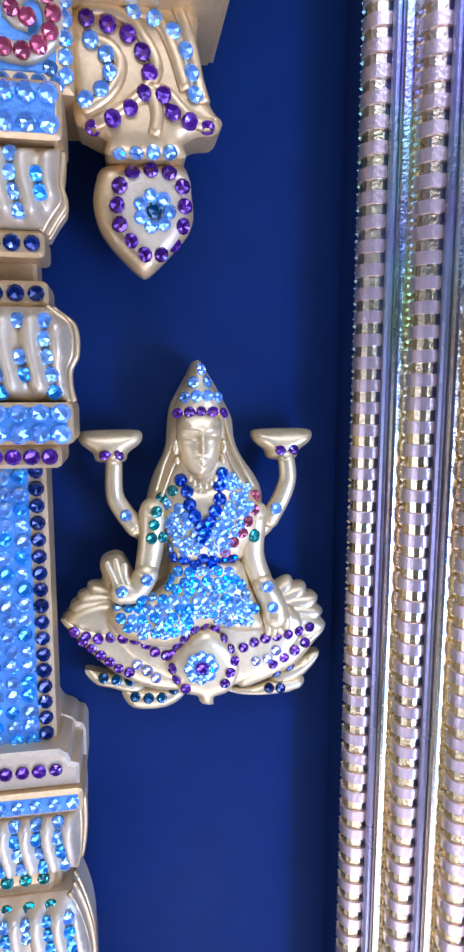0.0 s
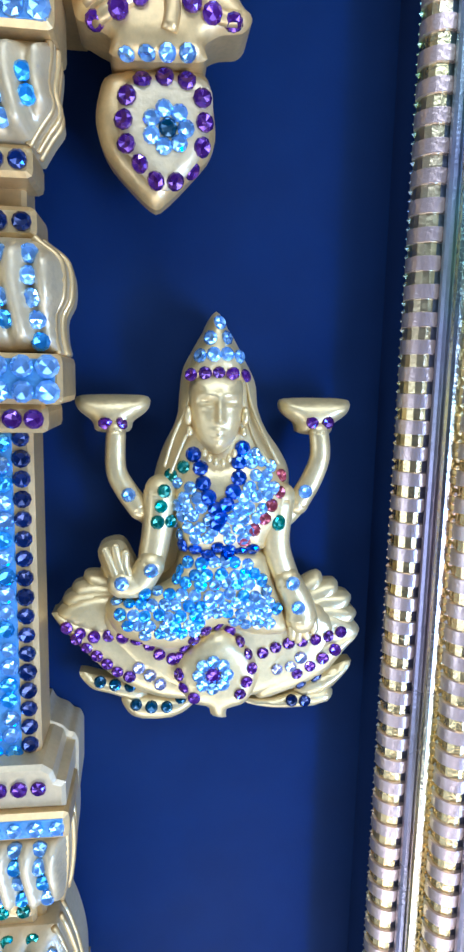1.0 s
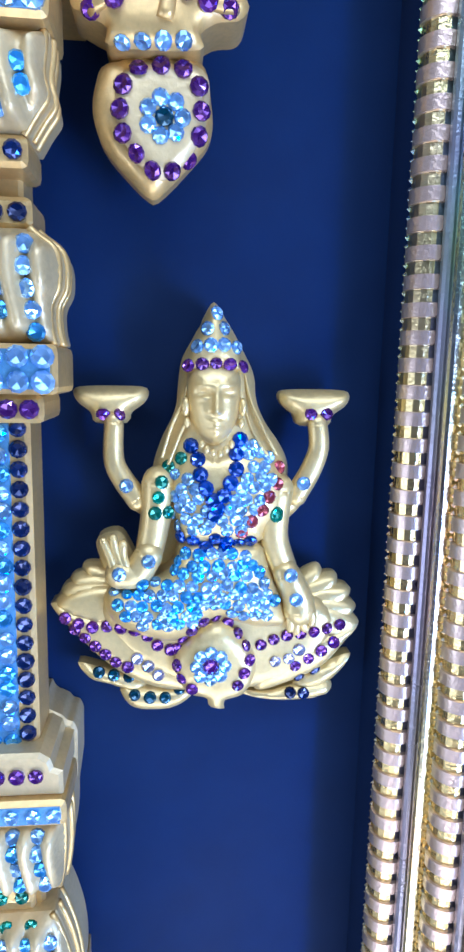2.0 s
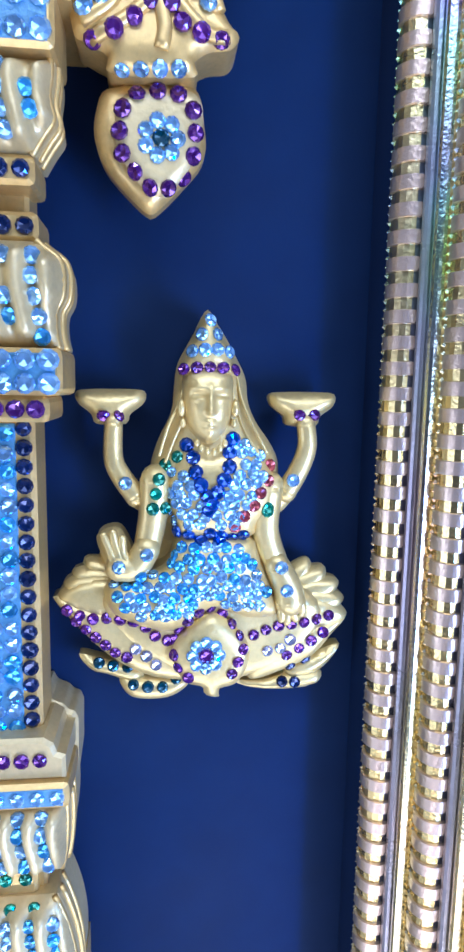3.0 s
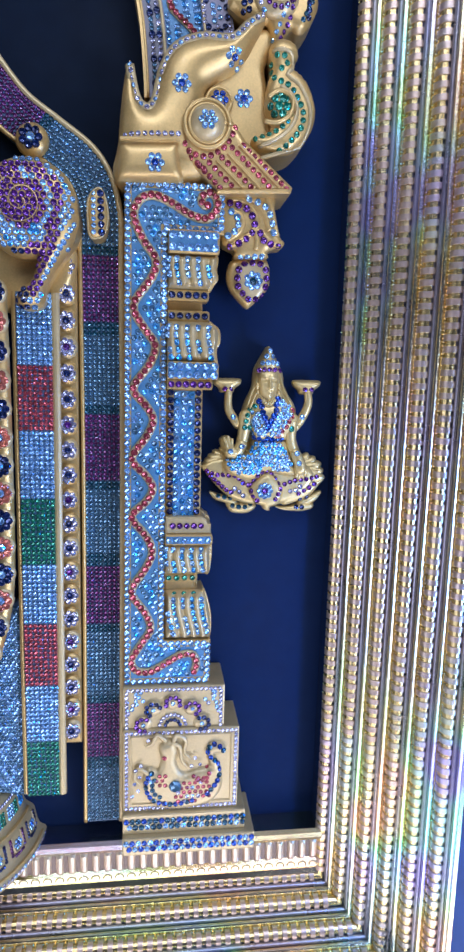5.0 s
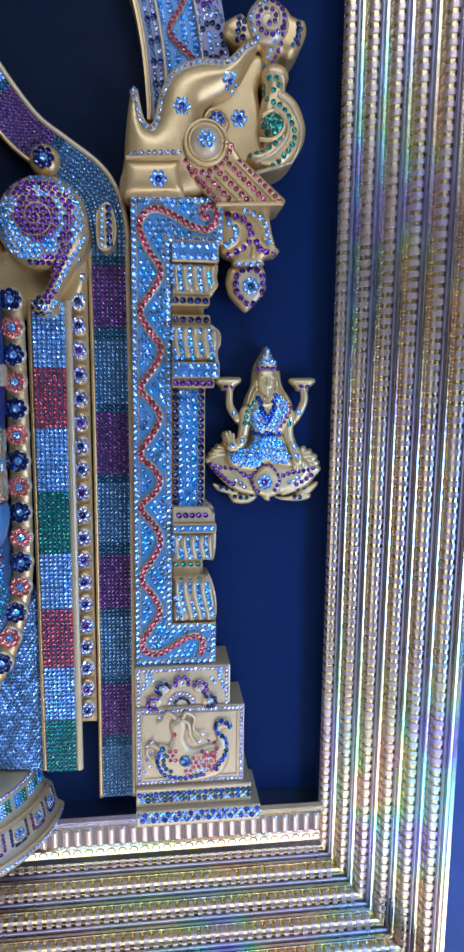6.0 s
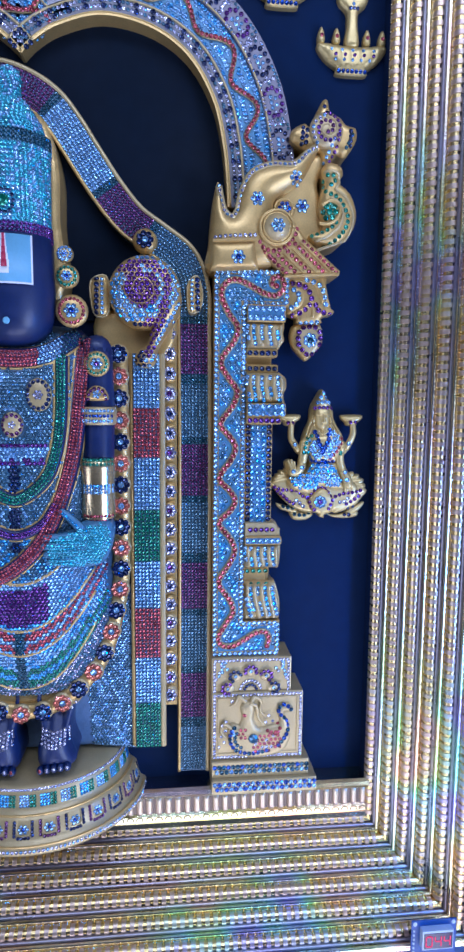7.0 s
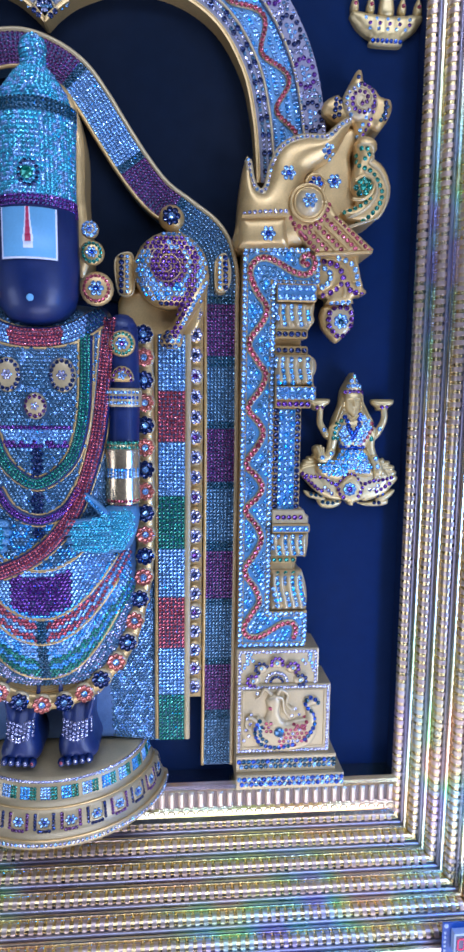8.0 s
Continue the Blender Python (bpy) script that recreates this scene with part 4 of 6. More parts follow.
part("spiral_ridge", tube([(p.x, p.y - 0.0004, p.z) for p in [on(ct, cc[0] + (0.0002 + 0.0105 * s) * math.cos(-1.5 + 9.5 * s), cc[1] + (0.0002 + 0.0105 * s) * math.sin(-1.5 + 9.5 * s))[0] for s in np.linspace(0, 1, 40)] if p], 0.0008, 6), CREAM, crest, smooth=True)
stones(crest, row(ct, spline([(0.025, 1.55), (0.021, 1.558), (0.022, 1.567), (0.031, 1.574)], False, 4), 0.0046, 0.0018, lambda i: "clear" if i % 3 else "ice"))
stones(crest, row(ct, [(cc[0] + (0.0035 + 0.0105 * s) * math.cos(-1.5 + 9.5 * s), cc[1] + (0.0035 + 0.0105 * s) * math.sin(-1.5 + 9.5 * s)) for s in np.linspace(0, 1, 50)], 0.0046, 0.0020, lambda i: "plum" if i < 6 else "purple"))
stones(crest, row(ct, [(0.046, 1.558), (0.044, 1.546), (0.036, 1.531)], 0.0046, 0.0019, "purple") + row(ct, [(0.041, 1.553), (0.037, 1.543), (0.033, 1.534)], 0.0046, 0.0018, "ice"))
stones(crest, row(ct, [(0.012, 1.564), (0.011, 1.55)], 0.0048, 0.0022, "navy") + row(ct, [(0.016, 1.562), (0.015, 1.551)], 0.0048, 0.0022, "navy") + row(ct, [(0.058, 1.563), (0.058, 1.55)], 0.0048, 0.0022, "navy") + row(ct, [(0.054, 1.548), (0.06, 1.56)], 0.0048, 0.0019, "teal") + row(ct, [(0.032, 1.584), (0.034, 1.578)], 0.0045, 0.0020, "navy"))

# bracket and drop under the eave
br_out = [(-0.002, 1.426), (0.034, 1.43), (0.037, 1.418), (0.0385, 1.407), (0.0425, 1.399), (0.0455, 1.396), (0.043, 1.392), (0.037, 1.391), (0.0325, 1.388), (0.032, 1.384), (0.009, 1.3835), (0.008, 1.388), (0.002, 1.391), (-0.002, 1.396)]
br_mesh = puff(spline(br_out, True, 4), -0.0125, -0.0270, 0.0042, 0.007, 0.0016)
bracket = part("bracket", br_mesh, GOLD, arch, "gold leaf bracket with purple stones", smooth=True)
bt = surface(br_mesh)
for ln in ([(0.001, 1.424), (0.011, 1.424), (0.018, 1.42), (0.024, 1.41), (0.021, 1.403), (0.013, 1.396), (0.002, 1.39)], [(0.022, 1.403), (0.027, 1.402), (0.031, 1.398), (0.036, 1.394), (0.042, 1.394)], [(0.03, 1.428), (0.034, 1.419), (0.037, 1.407), (0.039, 1.4)], [(0.002, 1.416), (0.01, 1.414), (0.013, 1.408), (0.009, 1.4), (0.001, 1.395)], [(0.022, 1.404), (0.024, 1.395), (0.023, 1.389)], [(0.015, 1.425), (0.024, 1.423), (0.029, 1.415), (0.033, 1.403)]):
    pts3 = [on(bt, x, z)[0] for x, z in even(spline(ln, False, 5), 0.002)]
    part("leaf_rib", tube([tuple(p) for p in pts3 if p], 0.0022, 8, 0.7), GOLD, bracket, smooth=True)
for ln, c in (([(0.003, 1.421), (0.009, 1.42), (0.015, 1.418), (0.019, 1.414), (0.021, 1.41), (0.022, 1.404), (0.019, 1.4), (0.015, 1.396), (0.01, 1.393), (0.004, 1.391)], "purple"), ([(0.026, 1.401), (0.029, 1.396), (0.034, 1.394), (0.04, 1.393)], "purple"), ([(0.017, 1.424), (0.023, 1.423), (0.027, 1.421), (0.032, 1.417), (0.035, 1.408), (0.036, 1.402)], "ice"), ([(0.004, 1.415), (0.009, 1.411), (0.01, 1.407), (0.007, 1.401), (0.002, 1.398)], "ice")):
    stones(bracket, [(p + Vector((0, -0.0006, 0)), n, r, k) for p, n, r, k in row(bt, spline(ln, False, 4), 0.0062, 0.0027, c)])
stones(bracket, row(bt, [(0.012, 1.384), (0.028, 1.385)], 0.0055, 0.0024, "ice"))
dr_out = spline([(0.007, 1.383), (0.02, 1.386), (0.033, 1.385), (0.036, 1.375), (0.036, 1.365), (0.029, 1.356), (0.022, 1.349), (0.019, 1.348), (0.013, 1.353), (0.006, 1.361), (0.003, 1.37), (0.004, 1.378)], True, 4)
dr_mesh = puff(dr_out, -0.0135, -0.0185, 0.0045, 0.006, 0.0018)
drop = part("drop", dr_mesh, GOLD, bracket, "gold drop pendant with a stone flower", smooth=True)
dmesh2 = puff(spline([(0.011, 1.379), (0.022, 1.383), (0.034, 1.381), (0.035, 1.37), (0.031, 1.36), (0.022, 1.352), (0.014, 1.358), (0.009, 1.368)], True, 4), -0.019, -0.0226, 0.002, 0.004, 0.0018)
part("drop_face", dmesh2, CREAM, drop, smooth=True)
dt = surface(dr_mesh, dmesh2)
stones(drop, row(dt, spline([(0.016, 1.38), (0.022, 1.381), (0.027, 1.381), (0.032, 1.377), (0.033, 1.372), (0.033, 1.366), (0.031, 1.36), (0.027, 1.356), (0.022, 1.353), (0.018, 1.356), (0.014, 1.36), (0.011, 1.365), (0.011, 1.371), (0.012, 1.376)], True, 4), 0.0060, 0.0027, "purple", True))
stones(drop, rosette(dt, *(0.023, 1.368), 0.0073, "teal", "ice", 7))

bracket.location = (0.0016, -0.0022, 0.0)

# the arched band
lobe = spline([(-0.248, 1.621), (-0.235, 1.634), (-0.214, 1.647), (-0.175, 1.658), (-0.13, 1.65), (-0.095, 1.627), (-0.072, 1.59), (-0.062, 1.551), (-0.058, 1.514), (-0.057, 1.493)], False, 6)
lobe = even(lobe, 0.004)


def offset(line, d):
    a = np.array(line, float)
    t = np.gradient(a, axis=0)
    t /= np.linalg.norm(t, axis=1)[:, None]
    return [(float(x - ty * d * -1 * -1), float(z + tx * d)) for (x, z), (tx, ty) in zip(a, t)]


def ribbon(line, d0, d1, y0, y1):
    """A flat band between two offsets of a line, with thickness."""
    lo, hi = offset(line, d0), offset(line, d1)
    n = len(line)
    verts = [(x, y1, z) for x, z in lo] + [(x, y1, z) for x, z in hi] + [(x, y0, z) for x, z in lo] + [(x, y0, z) for x, z in hi]
    faces = []
    for i in range(n - 1):
        faces += [(i, i + 1, n + i + 1, n + i), (i + 1, i, 2 * n + i, 2 * n + i + 1), (n + i, n + i + 1, 3 * n + i + 1, 3 * n + i)]
    faces += [(0, n, 3 * n, 2 * n), (n - 1, 2 * n - 1, 4 * n - 1, 3 * n - 1)]
    return verts, faces


for half, line in (("right", lobe), ("left", [(2 * lobe[0][0] - x, z) for x, z in lobe[:36]])):
    sgn = 1 if half == "right" else -1
    base = part("arch_band", ribbon(line, sgn * 0.017, sgn * 0.044, -0.001, -0.0175), FIELD, arch, "curved blue middle band with a winding red stem")
    rims = [part(nm, ribbon(line, sgn * d0, sgn * d1, -0.001, -0.0205), RIM if d0 == 0 else LILAC, arch, lb) for nm, d0, d1, lb in (("inner_rim", 0, 0.017, "curved grey inner rim with paired dark stones"), ("outer_rim", 0.044, 0.066, "curved pale lilac outer rim with horseshoes of dark stones"))]
    items = []
    inner = even(offset(line, sgn * 0.0095), 0.0039)
    side_a, side_b = (np.array(even(offset(line, sgn * d), 0.002)) for d in (0.0070, 0.0122))
    for i in range(len(inner)):
        s = i / len(inner)
        for q in (side_a, side_b):
            x, z = q[min(len(q) - 1, int(s * len(q)))]
            items.append((Vector((x, -0.0207, z)), Vector((0, -1, 0)), 0.0025 if i % 4 == 0 else 0.0018, "navy" if i % 4 == 0 else "clear" if rng.random() < 0.55 else "mist"))
    part("rim_lip", ribbon(line, sgn * -0.0012, sgn * 0.0012, -0.001, -0.0210), GOLD, rims[0], "gold inner lip")
    for d in (0.0016, 0.0152):
        part("rim_edge", tube([(x, -0.0206, z) for x, z in offset(line, sgn * d)], 0.0011, 6), GOLD if d < 0.01 else CREAM, rims[0], smooth=True)
    for k in range(7):
        d = sgn * (0.0192 + 0.0038 * k)
        for i, (x, z) in enumerate(even(offset(line, d), 0.0038)):
            items.append((Vector((x + (0.0019 if k % 2 else 0), -0.0177, z)), Vector((0, -1, 0)), 0.0018, "sky" if rng.random() < 0.25 else "ice"))
    mid = np.array(offset(line, sgn * 0.0545))
    gone = np.r_[0, np.cumsum(np.hypot(*np.diff(mid, axis=0).T))]
    ta = np.gradient(mid, axis=0)
    ta /= np.linalg.norm(ta, axis=1)[:, None]
    for g, s in enumerate(np.arange(gone[-1] - 0.020, 0, -0.0385)):
        px, pz, tx, tz = (float(np.interp(s, gone, col)) for col in (*mid.T, *ta.T))
        ox, oz = -tz * sgn, tx * sgn
        spots = [(0.0128 * math.sin(w), 0.0084 * math.cos(w) - 0.0005, 0.0022, "navy" if g % 2 else "purple") for w in np.linspace(-2.4, 2.4, 10)]
        spots += [(dx, -0.002, 0.0021, "ice") for dx in (-0.005, 0.0, 0.005)] + [(dx, 0.0025, 0.0018, "ice") for dx in (-0.003, 0.003)]
        spots += [(0.0192 + rng.uniform(-0.001, 0.001), d, 0.0021, "clear") for d in (-0.0080, -0.0035, 0.001, 0.0055)] + [(0.0158, -0.0086, 0.0016, "clear")]
        spots += [(al, ou, 0.0016, "clear" if rng.random() < 0.6 else "mist") for al in np.arange(-0.0170, 0.0200, 0.0037) for ou in (-0.0088, -0.0045, 0.0, 0.0045, 0.0088) if min(math.hypot(al - q[0], ou - q[1]) for q in spots) > 0.0034 and rng.random() < 0.85]
        for along, out, r, c in spots:
            items.append((Vector((px + tx * along + ox * out, -0.0207, pz + tz * along + oz * out)), Vector((0, -1, 0)), r, c))
    part("rim_edge", tube([(x, -0.0204, z) for x, z in offset(line, sgn * 0.0452)], 0.0010, 6), CREAM, rims[1], smooth=True)
    wave_a, wave_b = np.array(offset(line, sgn * 0.022)), np.array(offset(line, sgn * 0.039))
    ph = 0.5 + 0.5 * np.sin(np.arange(len(line)) * 0.004 / 0.045 * 2 * math.pi + 0.6)
    wave = [tuple(p) for p in wave_a * (1 - ph[:, None]) + wave_b * ph[:, None]]
    wv = np.array(even(wave, 0.003))
    items = [g for g in items if np.hypot(wv[:, 0] - g[0].x, wv[:, 1] - g[0].z).min() > 0.0042 or g[0].y < -0.0195]
    reach = np.array(line)
    near_in = [np.hypot(reach[:, 0] - g[0].x, reach[:, 1] - g[0].z).min() for g in items]
    for ob_, lo_, hi_ in ((rims[0], 0, 0.0165), (base, 0.0165, 0.0440), (rims[1], 0.0440, 1)):
        stone_field(ob_, [g for g, d in zip(items, near_in) if lo_ <= d < hi_], "stone_field", "rows of crystal stones")
    part("creeper", tube([(x, -0.0180, z) for x, z in even(wave, 0.003)], 0.0024, 8, 0.55), CREAM, base, "raised winding stem", smooth=True)
    stones(base, row(None, wave, 0.0044, 0.0022, "red", flat=-0.0199))

# a thin near-black sheet over the board, within the arch's outline
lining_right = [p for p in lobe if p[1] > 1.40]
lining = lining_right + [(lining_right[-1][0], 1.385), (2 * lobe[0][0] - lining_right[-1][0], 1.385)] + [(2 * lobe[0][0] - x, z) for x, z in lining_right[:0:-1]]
part("arch_sheet", prism(lining, -0.0002, -0.0030, 0.0002), DARK_SHEET, arch, "near-black sheet inside the arch")

# ---- the striped band that sweeps from the crown down beside the pillar ----
sash_line = even(spline([(-0.319, 1.582), (-0.298, 1.594), (-0.272, 1.599), (-0.248, 1.593), (-0.225, 1.579), (-0.208, 1.558), (-0.191, 1.532), (-0.172, 1.504), (-0.151, 1.479), (-0.127, 1.462), (-0.102, 1.443), (-0.091, 1.415), (-0.09, 1.37), (-0.089, 1.208), (-0.09, 0.915)], False, 8), 0.004)
sash = thing("striped_band", (-0.09, 0, 0.916), "long gold-edged band with plum, blue and dark stone stripes", "garland band")
part("band_body", ribbon(sash_line, -0.0155, 0.0155, -0.0005, -0.0185), FIELD_DARK, sash, "flat dark band between gold edges")
for d, m in ((0.0150, PAINT_EDGE), (-0.0150, GOLD)):
    o = offset(sash_line, d)
    part("edge", tube([(x, -0.0185, z) for x, z in o], 0.0023 if d > 0 else 0.0017, 7), CREAM if d > 0 else GOLD, sash, "rounded gold edge", smooth=True)
items = []
zj = 1.391
run = np.r_[0, np.cumsum(np.hypot(*np.diff(np.array(sash_line), axis=0).T))]
straight = next(i for i, p in enumerate(sash_line) if p[1] < zj and p[0] > -0.12)
s0, total = run[straight], run[-1]
tang = np.gradient(np.array(sash_line), axis=0)
tang /= np.linalg.norm(tang, axis=1)[:, None]
for s in np.arange(0.0017, total, 0.00348):
    back = s0 - s
    if back > 0:
        c = "mist" if back < 0.088 else "teal" if back < 0.096 else "plum" if back < 0.149 else "teal" if back < 0.157 else "ice" if back < 0.235 else "teal" if back < 0.243 else "plum"
    else:
        phi = (-back) % 0.1195
        c = "teal" if phi < 0.0075 else "plum" if phi < 0.058 else "teal" if phi < 0.0655 else "mist"
    x, z, tx, tz = (float(np.interp(s, run, col)) for col in (*np.array(sash_line).T, *tang.T))
    for k in range(8):
        d = -0.0122 + 0.00348 * k
        items.append((Vector((x - tz * d, -0.0187, z + tx * d)), Vector((0, -1, 0)), 0.00172, c))
stone_field(sash, items, "stone_field", "stripes of small plum, grey-blue and dark teal stones")

# ---- the inner banner: a scroll with a hanging striped strip ----
banner = thing("scroll_banner", (-0.136, 0, 0.952), "gold scroll with a purple spiral above a striped hanging strip", "banner")
BX0, BX1, BZ0, BZ1 = -0.149, -0.1245, 0.952, 1.352
part("strip", prism(rect(BX0 - 0.001, BX1 + 0.0015, BZ0, BZ1), 0, -0.0325), GOLD, banner, "hanging gold strip")
part("edge", tube([(BX1 + 0.003, -0.0315, BZ0 + 0.001), (BX1 + 0.003, -0.0315, BZ1)], 0.0031, 10), CREAM, banner, "pale rounded edge")
part("edge", tube([(BX0 - 0.002, -0.0295, BZ0 + 0.001), (BX0 - 0.002, -0.0295, BZ1)], 0.0023, 8), GOLD, banner, "gold rounded edge")


def strip_colour(x, z):
    i = math.floor((1.3006 - z) / 0.0503)
    return {0: "red", 2: "green", 4: "red", 6: "green"}.get(i, "ice")


part("ground", prism(rect(BX0 - 0.0005, BX1 + 0.0008, BZ0 + 0.0005, BZ1), -0.032, -0.0329, 0.0002), FIELD_DARK, banner, "dark ground between the stones")
stone_field(banner, fill(None, rect(BX0 - 0.0005, BX1 + 0.0008, BZ0, BZ1), 0.0037, 0.0018, strip_colour, 0.3, flat=-0.0331, square=True), "stone_field", "blocks of blue, red and green stones")
SD = (-0.137, 1.407)
disc_mesh = puff([(SD[0] + 0.0335 * math.cos(a), SD[1] + 0.0340 * math.sin(a)) for a in np.linspace(0, 2 * math.pi, 56)[:-1]], 0, -0.042, 0.012, 0.018, 0.0022)
tail_out = spline([(-0.128, 1.418), (-0.104, 1.408), (-0.106, 1.387), (-0.116, 1.37), (-0.125, 1.355), (-0.128, 1.341), (-0.139, 1.338), (-0.147, 1.343), (-0.144, 1.353), (-0.136, 1.359), (-0.131, 1.375), (-0.134, 1.396)], True, 4)
tail_mesh = puff(tail_out, 0, -0.042, 0.011, 0.014, 0.0022)
back_mesh = puff(spline([(-0.184, 1.385), (-0.167, 1.393), (-0.111, 1.39), (-0.111, 1.357), (-0.133, 1.337), (-0.151, 1.336), (-0.171, 1.346), (-0.185, 1.366)], True, 4), 0, -0.026, 0.004, 0.008, 0.0026)
part("scroll_disc", joined(disc_mesh, tail_mesh), GOLD, banner, "gold spiral disc with a curled tail", smooth=True)
part("scroll_back", back_mesh, GOLD, banner, smooth=True)
st = surface(disc_mesh, tail_mesh)


def scroll_colour(x, z):
    dx, dz = x - SD[0], z - SD[1]
    d = math.hypot(dx, dz)
    if (dz < -0.009 and dx > 0.012 or dz < -0.022 and dx > 0) and d > 0.018:
        return "purple" if np.hypot(TAIL_IN[:, 0] - x, TAIL_IN[:, 1] - z).min() < 0.0088 else "ice"
    cx_, cz_ = dx + 0.003, dz - 0.002
    core, ang = math.hypot(cx_, cz_), math.atan2(cz_, cx_)
    if core < 0.0165:
        return "purple"
    if -0.9 < ang < 2.5:
        if core < 0.0205:
            return "ice" if ang < 1.7 else "purple"
        if core < 0.0275:
            return "purple"
    if dz < -0.0265 and dx < 0.006:
        return "navy"
    return "ice" if rng.random() < 0.7 else "sky"


TAIL_IN = np.array(even([(-0.119, 1.407), (-0.122, 1.396), (-0.128, 1.381), (-0.133, 1.367), (-0.138, 1.356), (-0.146, 1.348)], 0.001))
disc_out = [(SD[0] + 0.0318 * math.cos(a), SD[1] + 0.0322 * math.sin(a)) for a in np.linspace(0, 2 * math.pi, 56)[:-1]]
done = fill(st, disc_out, 0.0046, 0.0022, scroll_colour, 0.2)
done += [g for g in fill(st, tail_out, 0.0046, 0.0022, scroll_colour, 0.4) if not inside([(g[0].x, g[0].z)], disc_out)[0]]
stone_field(banner, done, "stone_field", "purple and blue stones in a spiral")
wire = [on(st, SD[0] - 0.003 + (0.002 + 0.0150 * s) * math.cos(0.6 - 11 * s), SD[1] + 0.002 + (0.002 + 0.0150 * s) * math.sin(0.6 - 11 * s))[0] for s in np.linspace(0, 1, 90)]
part("spiral_wire", tube([(p.x, p.y - 0.0014, p.z) for p in wire if p], 0.0004, 5), GOLD, banner)
for tab, turn in (([(-0.186, 1.418), (-0.173, 1.422), (-0.17, 1.406), (-0.172, 1.387), (-0.183, 1.386), (-0.187, 1.402)], -1), ([(-0.096, 1.418), (-0.088, 1.424), (-0.083, 1.408), (-0.086, 1.393), (-0.095, 1.391), (-0.097, 1.404)], 1)):
    tab = spline(tab, True, 4)
    tm = puff(tab, 0, -0.038, 0.003, 0.004, 0.002)
    tob = part("side_leaf", tm, GOLD, banner, "pale gold leaf with dark and pale blue stones", smooth=True)
    tx = sum(p[0] for p in tab) / len(tab)
    lo, hi = min(p[1] for p in tab) + 0.004, max(p[1] for p in tab) - 0.004
    stones(tob, row(surface(tm), [(tx + turn * 0.0028, hi), (tx + turn * 0.0034, lo)], 0.0050, 0.0025, "navy") + row(surface(tm), [(tx - turn * 0.0022, hi), (tx - turn * 0.0020, lo)], 0.0042, 0.0018, "ice"))
    part("leaf_edge", tube([(x, -0.0385, z) for x, z in tab + tab[:1]], 0.0009, 6), CREAM, tob, smooth=True)
top_fl = (-0.137, 1.458)
stones(banner, rosette(None, *top_fl, 0.0085, "ice", "navy", 7, flat=-0.030))
part("flower_back", ball(top_fl[0], -0.022, top_fl[1], 0.012, 0.008, 0.012, 16, 8), GOLD, banner, smooth=True)

# ---- a strand of small stone flowers ----
strand = thing("flower_strand", (-0.1145, 0, 0.992), "hanging gold strand of small crystal flowers in cups", "garland")
part("backing", prism(rect(-0.122, -0.107, 0.992, 1.385), 0, -0.024), GOLD, strand, "narrow gold strip")
for k in range(20):
    z = 1.372 - 0.0193 * k
    cup = part("flower_cup", ball(-0.1145, -0.024, z, 0.0082, 0.0045, 0.0092, 14, 8), CREAM if k % 4 == 3 else GOLD, strand, smooth=True)
    stones(cup, rosette(None, -0.1145, z, 0.0070, "navy" if k % 3 else "purple", "clear", 7, flat=-0.0285))

# ---- the long flower garland round the figure ----
gar = even(spline([(-0.162, 1.35), (-0.161, 1.266), (-0.161, 1.181), (-0.162, 1.135), (-0.167, 1.102), (-0.179, 1.061), (-0.198, 1.036), (-0.217, 1.019), (-0.238, 1.01), (-0.258, 1.009), (-0.281, 1.014), (-0.302, 1.028), (-0.324, 1.05)], False, 8), 0.0205)
garland = thing("flower_garland", (gar[0][0], 0, 1.02), "long gold garland of dark and coral stone flowers", "garland")
gl = even(gar, 0.004)
part("cord", tube([(x, -0.040 - 0.018 * max(0, min(1, (1.12 - z) / 0.09)), z) for x, z in gl], 0.0085, 8, 0.6), GOLD, garland, "gold garland strip", smooth=True)
for k, (x, z) in enumerate(gar):
    y = -0.045 - 0.018 * max(0, min(1, (1.12 - z) / 0.09))
    cup = part("flower", ball(x, y + 0.002, z, 0.0098, 0.004, 0.0098, 16, 8), CREAM, garland, smooth=True)
    stones(cup, rosette(None, x, z, 0.0087, "ice", "coral" if k % 2 else "navy", 8, flat=y - 0.002))

# ---- one mesh out of clay pieces, each with its paint, and the stones set on them ----


def figure(name, clay, items, label, category):
    verts, faces, mats, slots = [], [], [], []
    for (v, f), m in clay:
        k = len(verts)
        verts += v
        faces += [tuple(i + k for i in g) for g in f]
        if m not in mats:
            mats.append(m)
        slots += [mats.index(m)] * len(f)
    smooth = [True] * len(faces)
    sv, sf, sc = stone_arrays(items)
    k = len(verts)
    verts += sv
    faces += [tuple(i + k for i in g) for g in sf]
    for c in sc:
        if GEM[c] not in mats:
            mats.append(GEM[c])
    slots += [mats.index(GEM[c]) for c in sc]
    smooth += [False] * len(sf)
    ob = part(name, (verts, faces), mats)
    ob.data.polygons.foreach_set("material_index", slots)
    ob.data.polygons.foreach_set("use_smooth", smooth)
    return tagged(ob, label, category)


def limb(points, r0, r1, flat=0.9, mat=None):
    """A tapering rounded limb through (x, y, z) points."""
    xz = spline([(p[0], p[2]) for p in points], False, 5)
    ys = np.interp(np.linspace(0, 1, len(xz)), np.linspace(0, 1, len(points)), [p[1] for p in points])
    line = [(x, float(y), z) for (x, z), y in zip(xz, ys)]
    return joined(tube(line, lambda t: r0 + (r1 - r0) * t, 10, flat), ball(*line[0], r0, r0 * flat, r0, 10, 8), ball(*line[-1], r1, r1 * flat, r1, 10, 8))


